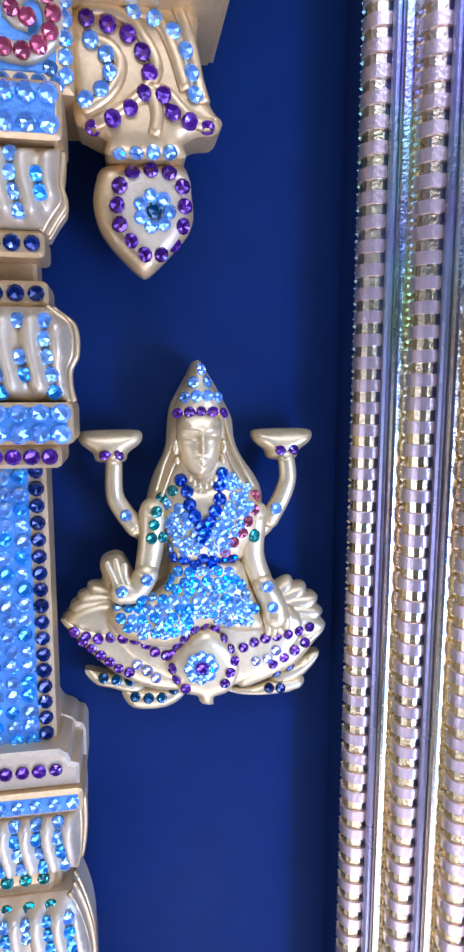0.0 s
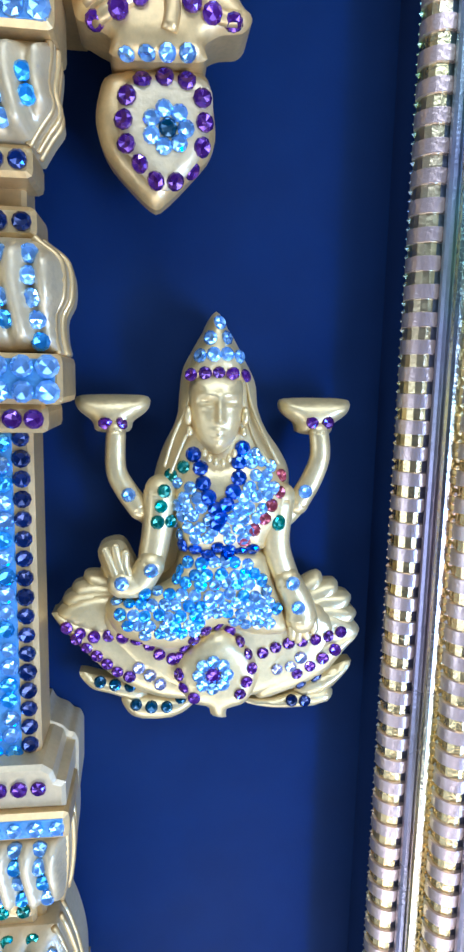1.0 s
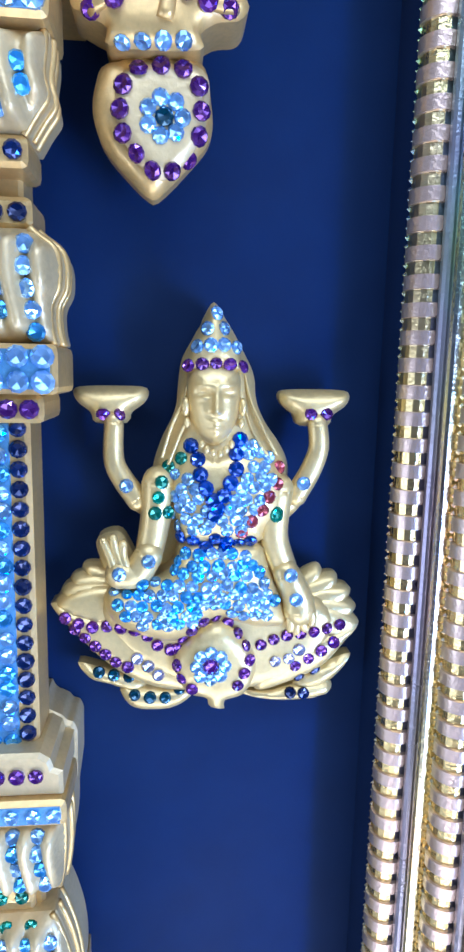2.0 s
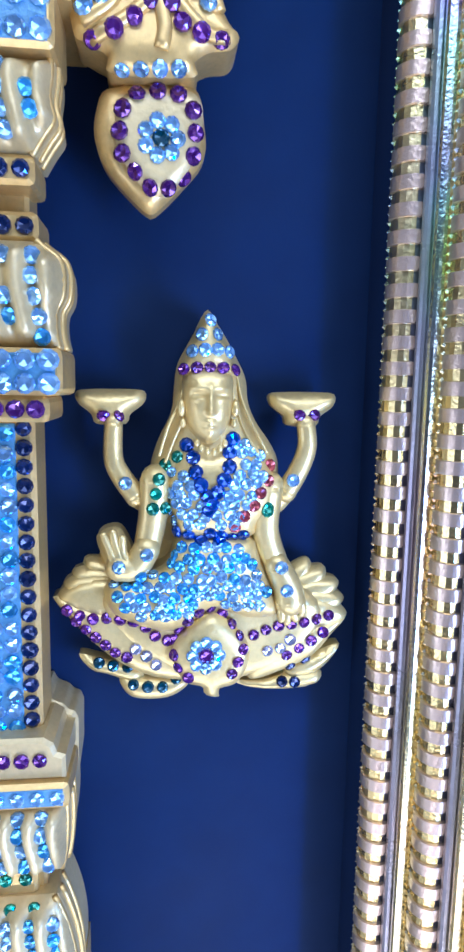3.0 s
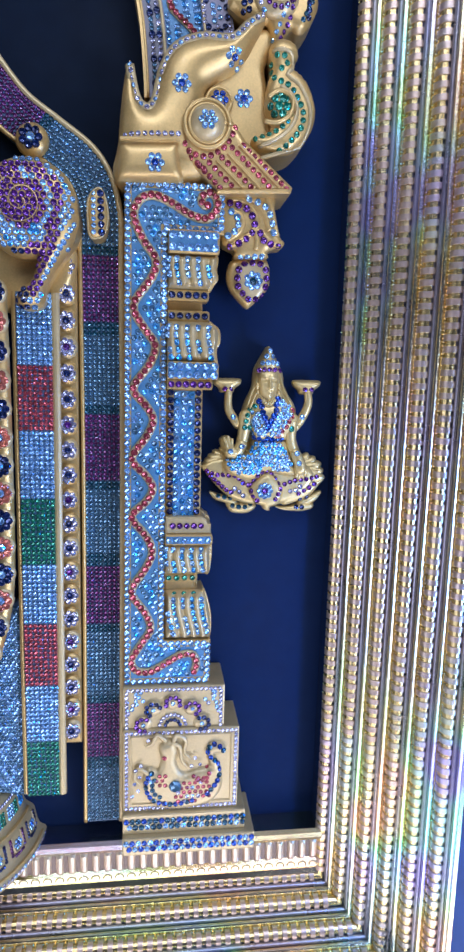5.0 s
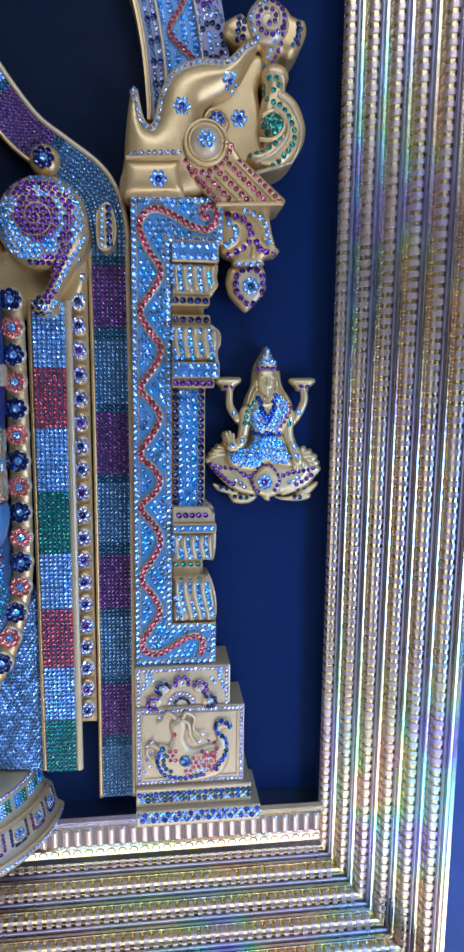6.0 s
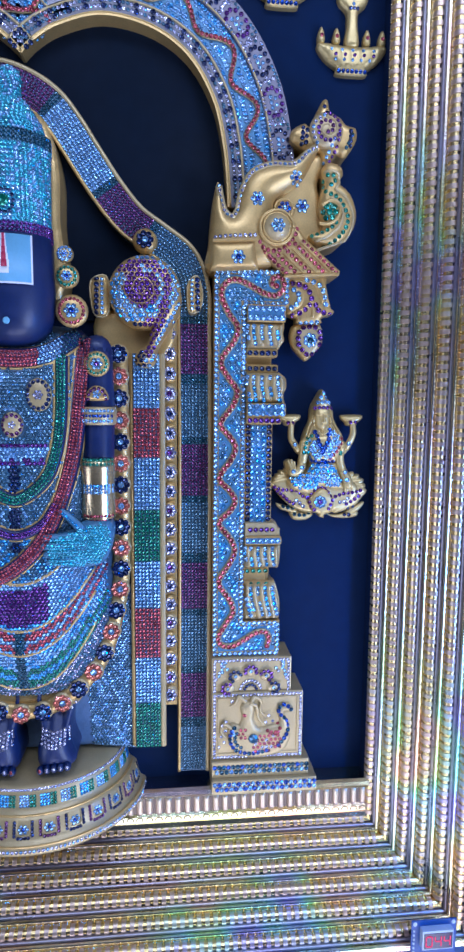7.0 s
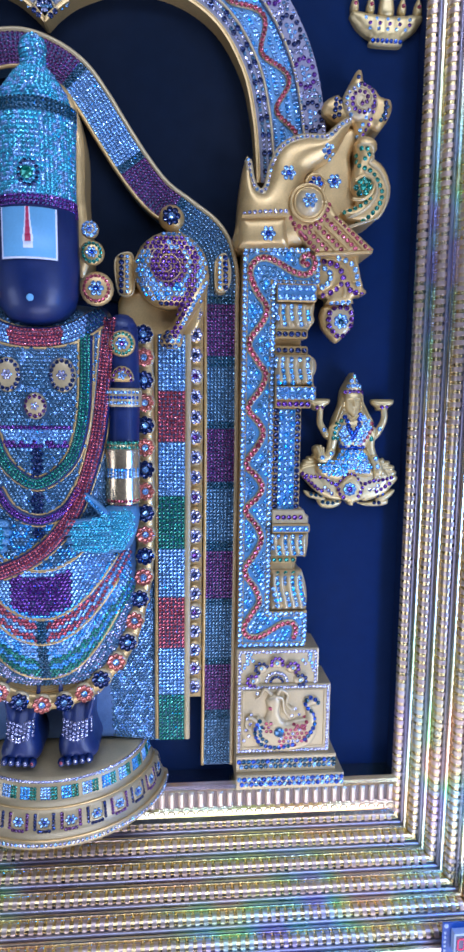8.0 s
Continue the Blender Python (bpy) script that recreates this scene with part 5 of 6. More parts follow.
def lift(pts, y):
    return [(x, y, z) for x, z in pts]


# ---- the small seated relief figure on a lotus ----
clay = []
hair = puff(spline([(0.04, 1.32), (0.045, 1.314), (0.049, 1.307), (0.053, 1.299), (0.054, 1.291), (0.057, 1.284), (0.062, 1.277), (0.065, 1.27), (0.064, 1.261), (0.058, 1.255), (0.028, 1.255), (0.021, 1.265), (0.023, 1.276), (0.028, 1.287), (0.029, 1.296), (0.03, 1.303), (0.033, 1.309), (0.037, 1.316)], True, 4), 0, -0.006, 0.010, 0.016, 0.0016)
torso = puff(spline([(0.029, 1.273), (0.034, 1.277), (0.048, 1.277), (0.057, 1.274), (0.063, 1.267), (0.063, 1.256), (0.058, 1.25), (0.055, 1.245), (0.031, 1.245), (0.029, 1.252), (0.026, 1.262)], True, 4), -0.001, -0.011, 0.008, 0.013, 0.0016)
skirt = puff(spline([(0.032, 1.247), (0.055, 1.246), (0.059, 1.238), (0.064, 1.225), (0.066, 1.218), (0.058, 1.216), (0.049, 1.218), (0.042, 1.22), (0.034, 1.214), (0.026, 1.212), (0.013, 1.216), (0.007, 1.221), (0.006, 1.229), (0.016, 1.232), (0.027, 1.237)], True, 4), -0.001, -0.011, 0.0085, 0.014, 0.0016)
def bump(x, z, cx, cz, rx, rz):
    return math.exp(-((x - cx) / rx) ** 2 - ((z - cz) / rz) ** 2)


def face_relief(x, z):
    """Brow, closed lids, nose, lips and chin of the small relief head."""
    u = x - 0.0402
    a = abs(u)
    h = 0.0021 * math.exp(-(u / 0.0012) ** 2) * max(0.0, min(1.0, (z - 1.2868) / 0.0012, (1.2975 - z) / 0.006))
    h += 0.0009 * bump(a, z, 0.0, 1.2880, 0.0017, 0.0011)
    h += 0.0007 * bump(a, z, 0.0040, 1.2955, 0.0032, 0.0010) - 0.0011 * bump(a, z, 0.0036, 1.2930, 0.0025, 0.0013)
    h += 0.0009 * bump(a, z, 0.0037, 1.2920, 0.0019, 0.0007)
    h += 0.0010 * bump(a, z, 0.0, 1.2848, 0.0021, 0.0006) + 0.0010 * bump(a, z, 0.0, 1.2832, 0.0017, 0.0006)
    return h + 0.0008 * bump(a, z, 0.0, 1.2800, 0.0024, 0.0014) + 0.0005 * bump(a, z, 0.0046, 1.2880, 0.0026, 0.0026)


face = puff(spline([(0.0400, 1.2770), (0.0442, 1.2795), (0.0472, 1.2855), (0.0480, 1.2930), (0.0470, 1.3005), (0.0398, 1.3030), (0.0325, 1.3005), (0.0315, 1.2930), (0.0326, 1.2855), (0.0357, 1.2795)], True, 6), -0.004, -0.0145, 0.0072, 0.0085, 0.0006, face_relief)
ears = [ball(x, -0.0160, z, 0.0014, 0.0016, 0.0030, 10, 8) for x, z in ((0.0312, 1.2890), (0.0486, 1.2890))] + [ball(x, -0.0165, z, 0.0011, 0.0011, 0.0016, 8, 6) for x, z in ((0.0316, 1.2842), (0.0482, 1.2842))]
necklace = [ball(x, -0.0195, z, 0.0010, 0.0010, 0.0014, 7, 5) for x, z in even(spline([(0.036, 1.278), (0.038, 1.276), (0.041, 1.275), (0.043, 1.276), (0.045, 1.278)], False, 4), 0.0021)]
arms = [limb(lift([(0.025, 1.256), (0.021, 1.2565), (0.0165, 1.2590)], -0.008), 0.0046, 0.0040), limb(lift([(0.0165, 1.2590), (0.0118, 1.2655), (0.0090, 1.2720), (0.0092, 1.2840)], -0.010), 0.0038, 0.0030),
        limb(lift([(0.059, 1.255), (0.0635, 1.2565), (0.0672, 1.2605)], -0.008), 0.0046, 0.0040), limb(lift([(0.0672, 1.2605), (0.0715, 1.2680), (0.0742, 1.2760), (0.0735, 1.2840)], -0.010), 0.0038, 0.0032),
        limb(lift([(0.023, 1.265), (0.022, 1.253), (0.02, 1.242)], -0.012), 0.0054, 0.0044), limb(lift([(0.02, 1.242), (0.016, 1.236), (0.011, 1.236)], -0.014), 0.0046, 0.0050),
        limb(lift([(0.061, 1.263), (0.06, 1.248), (0.064, 1.236)], -0.012), 0.0052, 0.0044), limb(lift([(0.064, 1.236), (0.068, 1.228), (0.069, 1.223)], -0.014), 0.0044, 0.0056)]
fingers = [limb(lift(ln, -0.0155), 0.0018, 0.0014) for ln in ([(0.01, 1.236), (0.008, 1.242), (0.006, 1.247)], [(0.012, 1.238), (0.01, 1.243), (0.009, 1.248)], [(0.013, 1.239), (0.012, 1.242), (0.012, 1.246)], [(0.067, 1.224), (0.066, 1.22), (0.066, 1.217)], [(0.068, 1.224), (0.068, 1.219), (0.068, 1.216)], [(0.07, 1.224), (0.07, 1.219), (0.071, 1.217)], [(0.071, 1.226), (0.073, 1.221), (0.073, 1.219)])]
palms = [puff(spline([(0.003, 1.245), (0.006, 1.248), (0.011, 1.248), (0.015, 1.241), (0.017, 1.236), (0.015, 1.232), (0.009, 1.232), (0.005, 1.238)], True, 4), -0.002, -0.009, 0.005, 0.007, 0.0016)]
dishes = []
for cx_, cz_ in [(0.008, 1.289), (0.073, 1.289)]:
    dishes.append(puff(spline([(cx_ + a, cz_ + b) for a, b in ((-0.0117, 0.0036), (-0.0098, 0.0052), (0, 0.0056), (0.0098, 0.0054), (0.0117, 0.0036), (0.0104, 0.0004), (0.0062, -0.0028), (0.0048, -0.0060), (-0.0048, -0.0060), (-0.0064, -0.0028), (-0.0104, 0.0004))], True, 4), -0.001, -0.006, 0.005, 0.006, 0.0014, lambda x, z: 0.0008 * abs(math.sin(x * 1500))))
fan = []


def leaf(root, tip, wide, y):
    """A pointed petal from root to tip, swelling towards the eye."""
    (x0, z0), (x1, z1) = root, tip
    dx, dz = x1 - x0, z1 - z0
    return puff(spline([(x0 + dx * t - dz * w * wide, z0 + dz * t + dx * w * wide) for t, w in ((0, -0.25), (0.35, -0.5), (0.75, -0.35), (1, 0), (0.75, 0.35), (0.35, 0.5), (0, 0.25))], True, 4), 0, y, 0.004, 0.005, 0.0014)


for root, tips in (((0.015, 1.222), [(-0.011, 1.224), (-0.009, 1.228), (-0.006, 1.232), (-0.002, 1.236), (0.004, 1.239)]), ((0.068, 1.216), [(0.092, 1.215), (0.091, 1.221), (0.089, 1.227), (0.084, 1.232), (0.078, 1.235)])):
    fan += [leaf(root, tip, 0.62, -0.0065 + 0.0012 * k) for k, tip in enumerate(tips)]
petals = [puff(spline(ln, True, 4), 0, dy - 0.001, 0.0036, 0.006, 0.0016) for ln, dy in (
    ([(-0.012, 1.224), (-0.001, 1.221), (0.01, 1.218), (0.022, 1.215), (0.03, 1.21), (0.033, 1.2), (0.034, 1.193), (0.022, 1.194), (0.01, 1.2), (-0, 1.209)], -0.007),
    ([(0.091, 1.215), (0.08, 1.213), (0.067, 1.212), (0.057, 1.209), (0.055, 1.201), (0.056, 1.192), (0.066, 1.194), (0.079, 1.2), (0.086, 1.208)], -0.007),
    ([(0.042, 1.219), (0.049, 1.215), (0.055, 1.207), (0.055, 1.2), (0.051, 1.193), (0.045, 1.191), (0.045, 1.188), (0.04, 1.189), (0.039, 1.192), (0.033, 1.194), (0.029, 1.201), (0.029, 1.208), (0.035, 1.215)], -0.012),
    ([(-0.004, 1.202), (0.004, 1.2), (0.013, 1.198), (0.019, 1.194), (0.015, 1.191), (0.006, 1.194), (-0, 1.196)], -0.004), ([(0.01, 1.193), (0.018, 1.193), (0.031, 1.193), (0.035, 1.19), (0.029, 1.185), (0.02, 1.184), (0.013, 1.186)], -0.004),
    ([(0.09, 1.203), (0.083, 1.201), (0.072, 1.196), (0.07, 1.191), (0.079, 1.191), (0.086, 1.196)], -0.004), ([(0.051, 1.19), (0.062, 1.19), (0.073, 1.193), (0.083, 1.193), (0.082, 1.188), (0.071, 1.186), (0.058, 1.187)], -0.004))]
crown = puff(spline([(0.0393, 1.3200), (0.0425, 1.3158), (0.0440, 1.3115), (0.0466, 1.3085), (0.0478, 1.3045), (0.0492, 1.2998), (0.0400, 1.2990), (0.0306, 1.2998), (0.0318, 1.3045), (0.0330, 1.3085), (0.0352, 1.3120), (0.0366, 1.3160)], True, 4), -0.003, -0.0150, 0.006, 0.008, 0.0012)
locks = [tube([(x, -0.0085 - 0.006 * math.sin(math.pi * (0.15 + 0.7 * t)), z) for t, (x, z) in zip(np.linspace(0, 1, 40), even(spline(ln, False, 6), 0.0012)[:40])], 0.0006, 6) for ln in ([(0.033, 1.304), (0.031, 1.292), (0.027, 1.283), (0.024, 1.273)], [(0.034, 1.3), (0.033, 1.289), (0.029, 1.279), (0.026, 1.271)], [(0.049, 1.302), (0.051, 1.292), (0.055, 1.283), (0.06, 1.274)], [(0.048, 1.297), (0.05, 1.287), (0.053, 1.28), (0.057, 1.274)])]
cushion = puff(spline([(0.004, 1.225), (0.016, 1.228), (0.067, 1.227), (0.081, 1.221), (0.081, 1.21), (0.068, 1.197), (0.043, 1.192), (0.02, 1.2), (0.007, 1.213)], True, 4), 0, -0.008, 0.004, 0.006, 0.0018)
for m in [cushion, *locks, hair, torso, skirt, face, *ears, crown, *necklace, *arms, *fingers, *palms, *dishes, *fan, *petals]:
    clay.append((m, PEARL))
clay = [(([(x, y - 0.006, z) for x, y, z in v], f), m) for (v, f), m in clay]
gt = surface(*[c[0] for c in clay])
mount = puff([(0.042 + 0.02 * math.cos(a), 1.235 + 0.03 * math.sin(a)) for a in np.linspace(0, 2 * math.pi, 25)[:-1]], 0.0, -0.0075, 0.0005, 0.002, 0.006)
clay.append((mount, PEARL))
items = []
G = 0.0022
for ln, c, r, pitch in (
        ([(0.0318, 1.3012), (0.0360, 1.3018), (0.0400, 1.3020), (0.0441, 1.3018), (0.0482, 1.3012)], "purple", 0.0021, 0.0041), ([(0.006, 1.286), (0.011, 1.286)], "purple", G, 0.0052), ([(0.071, 1.287), (0.076, 1.287)], "purple", G, 0.0052),
        ([(0.033, 1.277), (0.035, 1.273), (0.036, 1.268), (0.038, 1.263), (0.04, 1.26), (0.04, 1.256)], "blue", 0.0026, 0.0049), ([(0.048, 1.279), (0.047, 1.275), (0.047, 1.271), (0.045, 1.266), (0.043, 1.262), (0.041, 1.258)], "blue", 0.0026, 0.0049),
        ([(0.03, 1.248), (0.034, 1.247), (0.038, 1.246), (0.041, 1.248), (0.044, 1.247), (0.048, 1.246), (0.052, 1.247)], "blue", 0.0023, 0.0040), ([(0.038, 1.245), (0.041, 1.244), (0.044, 1.245)], "blue", 0.0023, 0.0045),
        ([(0.03, 1.273), (0.026, 1.27), (0.024, 1.266), (0.023, 1.261)], "green", 0.0022, 0.0050), ([(0.022, 1.256), (0.026, 1.256)], "green", 0.0022, 0.0050), ([(0.06, 1.256), (0.06, 1.255)], "green", 0.0022, 0.0050),
        ([(0.061, 1.27), (0.06, 1.265), (0.057, 1.261), (0.055, 1.257), (0.052, 1.254), (0.049, 1.25)], "red", 0.0022, 0.0050)):
    items += row(gt, spline(ln, False, 4) if len(ln) > 2 else ln, pitch, r, c)
for ln, c in (([(-0.007, 1.22), (0.001, 1.217), (0.01, 1.217), (0.018, 1.215), (0.022, 1.211), (0.027, 1.209)], "purple"), ([(-0.004, 1.216), (0.003, 1.21), (0.01, 1.204), (0.013, 1.203)], "purple"), ([(0.084, 1.216), (0.074, 1.214), (0.065, 1.213), (0.057, 1.21)], "purple"), ([(0.082, 1.21), (0.076, 1.206), (0.069, 1.202)], "purple"),
              ([(0.034, 1.197), (0.03, 1.201), (0.029, 1.208), (0.031, 1.214), (0.036, 1.219), (0.041, 1.221), (0.047, 1.217), (0.051, 1.212), (0.053, 1.207), (0.051, 1.202), (0.049, 1.198)], "purple"), ([(0.003, 1.199), (0.008, 1.198), (0.013, 1.197)], "teal"), ([(0.015, 1.191), (0.021, 1.19), (0.026, 1.19), (0.03, 1.192)], "teal"), ([(0.055, 1.191), (0.062, 1.191), (0.069, 1.19), (0.073, 1.19)], "navy"), ([(0.071, 1.197), (0.077, 1.199), (0.082, 1.201)], "navy"),
              ([(0.016, 1.206), (0.02, 1.203), (0.023, 1.2)], "clear"), ([(0.062, 1.204), (0.067, 1.205), (0.07, 1.208)], "clear")):
    items += row(gt, spline(ln, False, 4), 0.0047, 0.0021, c)
for sx, sz in ((0.0400, 1.3165), (0.0374, 1.3120), (0.0423, 1.3122), (0.0344, 1.3068), (0.0383, 1.3072), (0.0422, 1.3074), (0.0461, 1.3068)):
    p, n = on(gt, sx, sz)
    if p:
        items.append((p, n, 0.0022, "ice"))
for fold in ([(0.028, 1.27), (0.033, 1.27), (0.036, 1.263), (0.039, 1.257), (0.041, 1.249), (0.029, 1.249), (0.027, 1.254), (0.026, 1.261)], [(0.048, 1.279), (0.054, 1.279), (0.059, 1.272), (0.059, 1.267), (0.055, 1.259), (0.051, 1.255), (0.048, 1.249), (0.041, 1.249), (0.041, 1.256), (0.046, 1.262), (0.049, 1.27)]):
    items += fill(gt, fold, 0.0038, 0.0021, "ice", 0.0, jitter=0.3)
items += fill(gt, [(0.031, 1.244), (0.053, 1.243), (0.056, 1.236), (0.061, 1.226), (0.062, 1.221), (0.054, 1.22), (0.048, 1.222), (0.04, 1.224), (0.032, 1.219), (0.024, 1.218), (0.013, 1.221), (0.008, 1.225), (0.007, 1.23), (0.017, 1.233), (0.027, 1.239)], 0.0038, 0.0021, lambda x, z: "sky" if rng.random() < 0.35 else "ice", 0.0, jitter=0.35)
for px_, pz_ in [(0.013, 1.264), (0.069, 1.265), (0.02, 1.241), (0.011, 1.237), (0.065, 1.236), (0.067, 1.228)]:
    p, n = on(gt, px_, pz_)
    if p:
        items.append((p, n, 0.0023, "ice"))
items += rosette(gt, *(0.04, 1.205), 0.0068, "purple", "ice", 8)
figure("goddess_statue", clay, items, "small pearl-gold seated relief figure on a lotus, set with blue stones", "statue")

# ---- the standing figure ----
clay = []
body = puff(spline([(XC + dx, z) for dx, z in ((0.020, 1.018), (0.045, 1.026), (0.066, 1.050), (0.078, 1.085), (0.082, 1.125), (0.080, 1.20), (0.078, 1.30), (0.070, 1.352), (0.050, 1.372), (0.020, 1.376), (-0.020, 1.376), (-0.050, 1.372), (-0.070, 1.352), (-0.078, 1.30), (-0.080, 1.20), (-0.082, 1.125), (-0.078, 1.085), (-0.066, 1.050), (-0.045, 1.026), (-0.020, 1.018))], True, 4), 0, -0.034, 0.052, 0.075, 0.0035)
cloth = puff([(XC + dx, z) for dx, z in ((0.045, 1.06), (0.098, 1.12), (0.101, 0.946), (0.055, 0.952), (-0.055, 0.952), (-0.101, 0.946), (-0.098, 1.12), (-0.045, 1.06))], 0, -0.022, 0.006, 0.01, 0.0035)
crown = lathe([(0.034, 1.432), (0.0345, 1.445), (0.033, 1.46), (0.0335, 1.512), (0.0345, 1.518), (0.0345, 1.527), (0.030, 1.530), (0.027, 1.540), (0.016, 1.556), (0.010, 1.562), (0.0095, 1.568), (0.011, 1.576), (0.008, 1.584), (0.001, 1.588)], XC, -0.062, 0, 40, 0.85)
hood = puff(spline([(XC + dx, z) for dx, z in ((0.036, 1.40), (0.037, 1.47), (0.036, 1.52), (0.020, 1.56), (-0.020, 1.56), (-0.036, 1.52), (-0.037, 1.47), (-0.036, 1.40))], True, 4), 0, -0.040, 0.004, 0.006, 0.004)
face = lathe([(0.001, 1.3525), (0.014, 1.3535), (0.024, 1.358), (0.031, 1.368), (0.0345, 1.382), (0.0352, 1.40), (0.0345, 1.445)], XC, -0.064, 0, 40, 0.9)
mark = lathe([(0.0362, 1.4035), (0.0362, 1.4425)], XC, -0.0645, 0, 14, 0.9, 233, 74)
for k in range(6):
    top, low, wide = 1.4425 - 0.0053 * k, 1.4425 - 0.0053 * (k + 1), 3.0 + 5.0 * (k / 5) ** 1.5 - (2.0 if k == 5 else 0)
    clay.append((lathe([(0.0366, low), (0.0366, top)], XC, -0.0645, 0, 4, 0.9, 270 - wide, wide * 2), PAINT_EDGE))
    if k < 5:
        clay.append((lathe([(0.0371, low), (0.0371, top)], XC, -0.0645, 0, 3, 0.9, 270 - wide * 0.55, wide * 1.1), PAINT_RED))
clay += [(body, FIELD_DARK), (cloth, FIELD_GREY), (crown, FIELD), (hood, GOLD), (face, NAVY), (mark, PAINT_WHITE)]
for a0 in (233.0, 304.5):
    clay.append((lathe([(0.0366, 1.4035), (0.0366, 1.4425)], XC, -0.0645, 0, 3, 0.9, a0, 2.5), PAINT_EDGE))
clay.append((lathe([(0.0366, 1.4025), (0.0366, 1.4042)], XC, -0.0645, 0, 14, 0.9, 233, 74), PAINT_EDGE))
clay.append((ball(XC, -0.0955, 1.3725, 0.0030, 0.0012, 0.0030, 12, 8), PAINT_WHITE))
for s in (1, -1):
    for ex, ez, er in ((0.0450, 1.4335, 0.0075), (0.0465, 1.4145, 0.0105), (0.0500, 1.3850, 0.0145)):
        clay.append((ball(XC + s * ex, -0.068, ez, er, 0.0055, er, 18, 10), GOLD))
    upper = limb([(XC + s * 0.0700, -0.058, 1.352), (XC + s * 0.0715, -0.062, 1.30), (XC + s * 0.0710, -0.066, 1.25)], 0.0140, 0.0140)
    cuff = lathe([(0.0150, 1.2000), (0.0155, 1.205), (0.0148, 1.226), (0.0155, 1.247), (0.0150, 1.2540), (0.001, 1.254)], XC + s * 0.0705, -0.068, 0, 24)
    clay += [(upper, NAVY), (cuff, CUFF)]
    clay.append((ball(XC + s * 0.0715, -0.073, 1.3390, 0.0115, 0.004, 0.0115, 18, 10), GOLD))
    clay.append((puff([(XC + s * 0.0715 + 0.0100 * math.cos(a), 1.308 + 0.0120 * math.sin(a) * (1 if math.sin(a) > 0 else 0.15)) for a in np.linspace(0, 2 * math.pi, 25)[:-1]], -0.068, -0.0765, 0.003, 0.004, 0.002), GOLD))
    clay.append((lathe([(0.0152, 1.2850), (0.0162, 1.2875), (0.0162, 1.2985), (0.0152, 1.301), (0.001, 1.301)], XC + s * 0.0715, -0.0640, 0, 24), CREAM))
    hand = puff(spline([(XC + s * dx, z) for dx, z in ((0.083, 1.197), (0.084, 1.180), (0.075, 1.160), (0.050, 1.156), (0.030, 1.160), (0.024, 1.172), (0.026, 1.186), (0.048, 1.190), (0.058, 1.198), (0.072, 1.200))], True, 4), -0.06, -0.080, 0.009, 0.012, 0.002, lambda x, z: 0.0016 * abs(math.sin((z - 1.156) * 480)) * max(0, min(1, (0.058 - abs(x - XC)) / 0.008)))
    thumb = limb([(XC + s * 0.058, -0.088, 1.192), (XC + s * 0.048, -0.090, 1.203), (XC + s * 0.041, -0.090, 1.209)], 0.0042, 0.0028)
    clay += [(hand, FIELD), (thumb, FIELD)]
    clay += [(limb([(XC + s * 0.060, -0.087, zf + 0.001), (XC + s * 0.042, -0.0895, zf), (XC + s * (0.025 + 0.002 * abs(kf - 1)), -0.089, zf - 0.001)], 0.0042, 0.0034), FIELD) for kf, zf in enumerate((1.1860, 1.1785, 1.1710, 1.1640))]
    foot = puff(spline([(XC + s * dx, z) for dx, z in ((0.010, 1.030), (0.040, 1.030), (0.039, 0.985), (0.045, 0.965), (0.041, 0.956), (0.026, 0.953), (0.010, 0.956), (0.008, 0.972), (0.012, 0.990))], True, 4), -0.01, -0.060, 0.016, 0.016, 0.0026, lambda x, z: -0.030 * max(0, min(1, (z - 0.983) / 0.040)))
    clay.append((foot, NAVY))
    clay += [(ball(XC + s * (0.013 + 0.0063 * k), -0.0755, 0.9585 + 0.0007 * k, 0.0036, 0.005, 0.0040, 10, 8), NAVY) for k in range(5)]
hem = puff(spline([(XC + dx, z) for dx, z in ((-0.050, 1.036), (-0.046, 1.012), (-0.02, 1.007), (0, 1.010), (0.02, 1.007), (0.046, 1.012), (0.050, 1.036), (0, 1.030))], True, 4), 0, -0.048, 0.010, 0.014, 0.003)
clay.append((hem, GOLD))
for ln, rad in (([(0.060, 1.361), (0.056, 1.314), (0.050, 1.261), (0.039, 1.219), (0.023, 1.183), (-0.003, 1.156), (-0.0355, 1.140)], 0.0066),):
    red_rope = spline(ln, False, 8)
green_rope = spline([(0.041, 1.345), (0.040, 1.293), (0.035, 1.258), (0.024, 1.234), (0.0, 1.219), (-0.024, 1.234), (-0.035, 1.258), (-0.040, 1.293), (-0.041, 1.345)], False, 8)
collar_line = spline([(0.054, 1.366), (0.036, 1.350), (0.018, 1.3435), (0.0, 1.342), (-0.018, 1.3435), (-0.036, 1.350), (-0.054, 1.366)], False, 8)
purple_line = spline([(0.034, 1.214), (0.022, 1.196), (0.0, 1.187), (-0.022, 1.196), (-0.034, 1.214)], False, 8)
bt0 = surface(body)


def rope(line, r, mat):
    pts3 = [on(bt0, XC + x, z)[0] for x, z in even(line, 0.004)]
    m = tube([tuple(p) for p in pts3 if p], r, 10, 0.6)
    clay.append((m, mat))
    return m


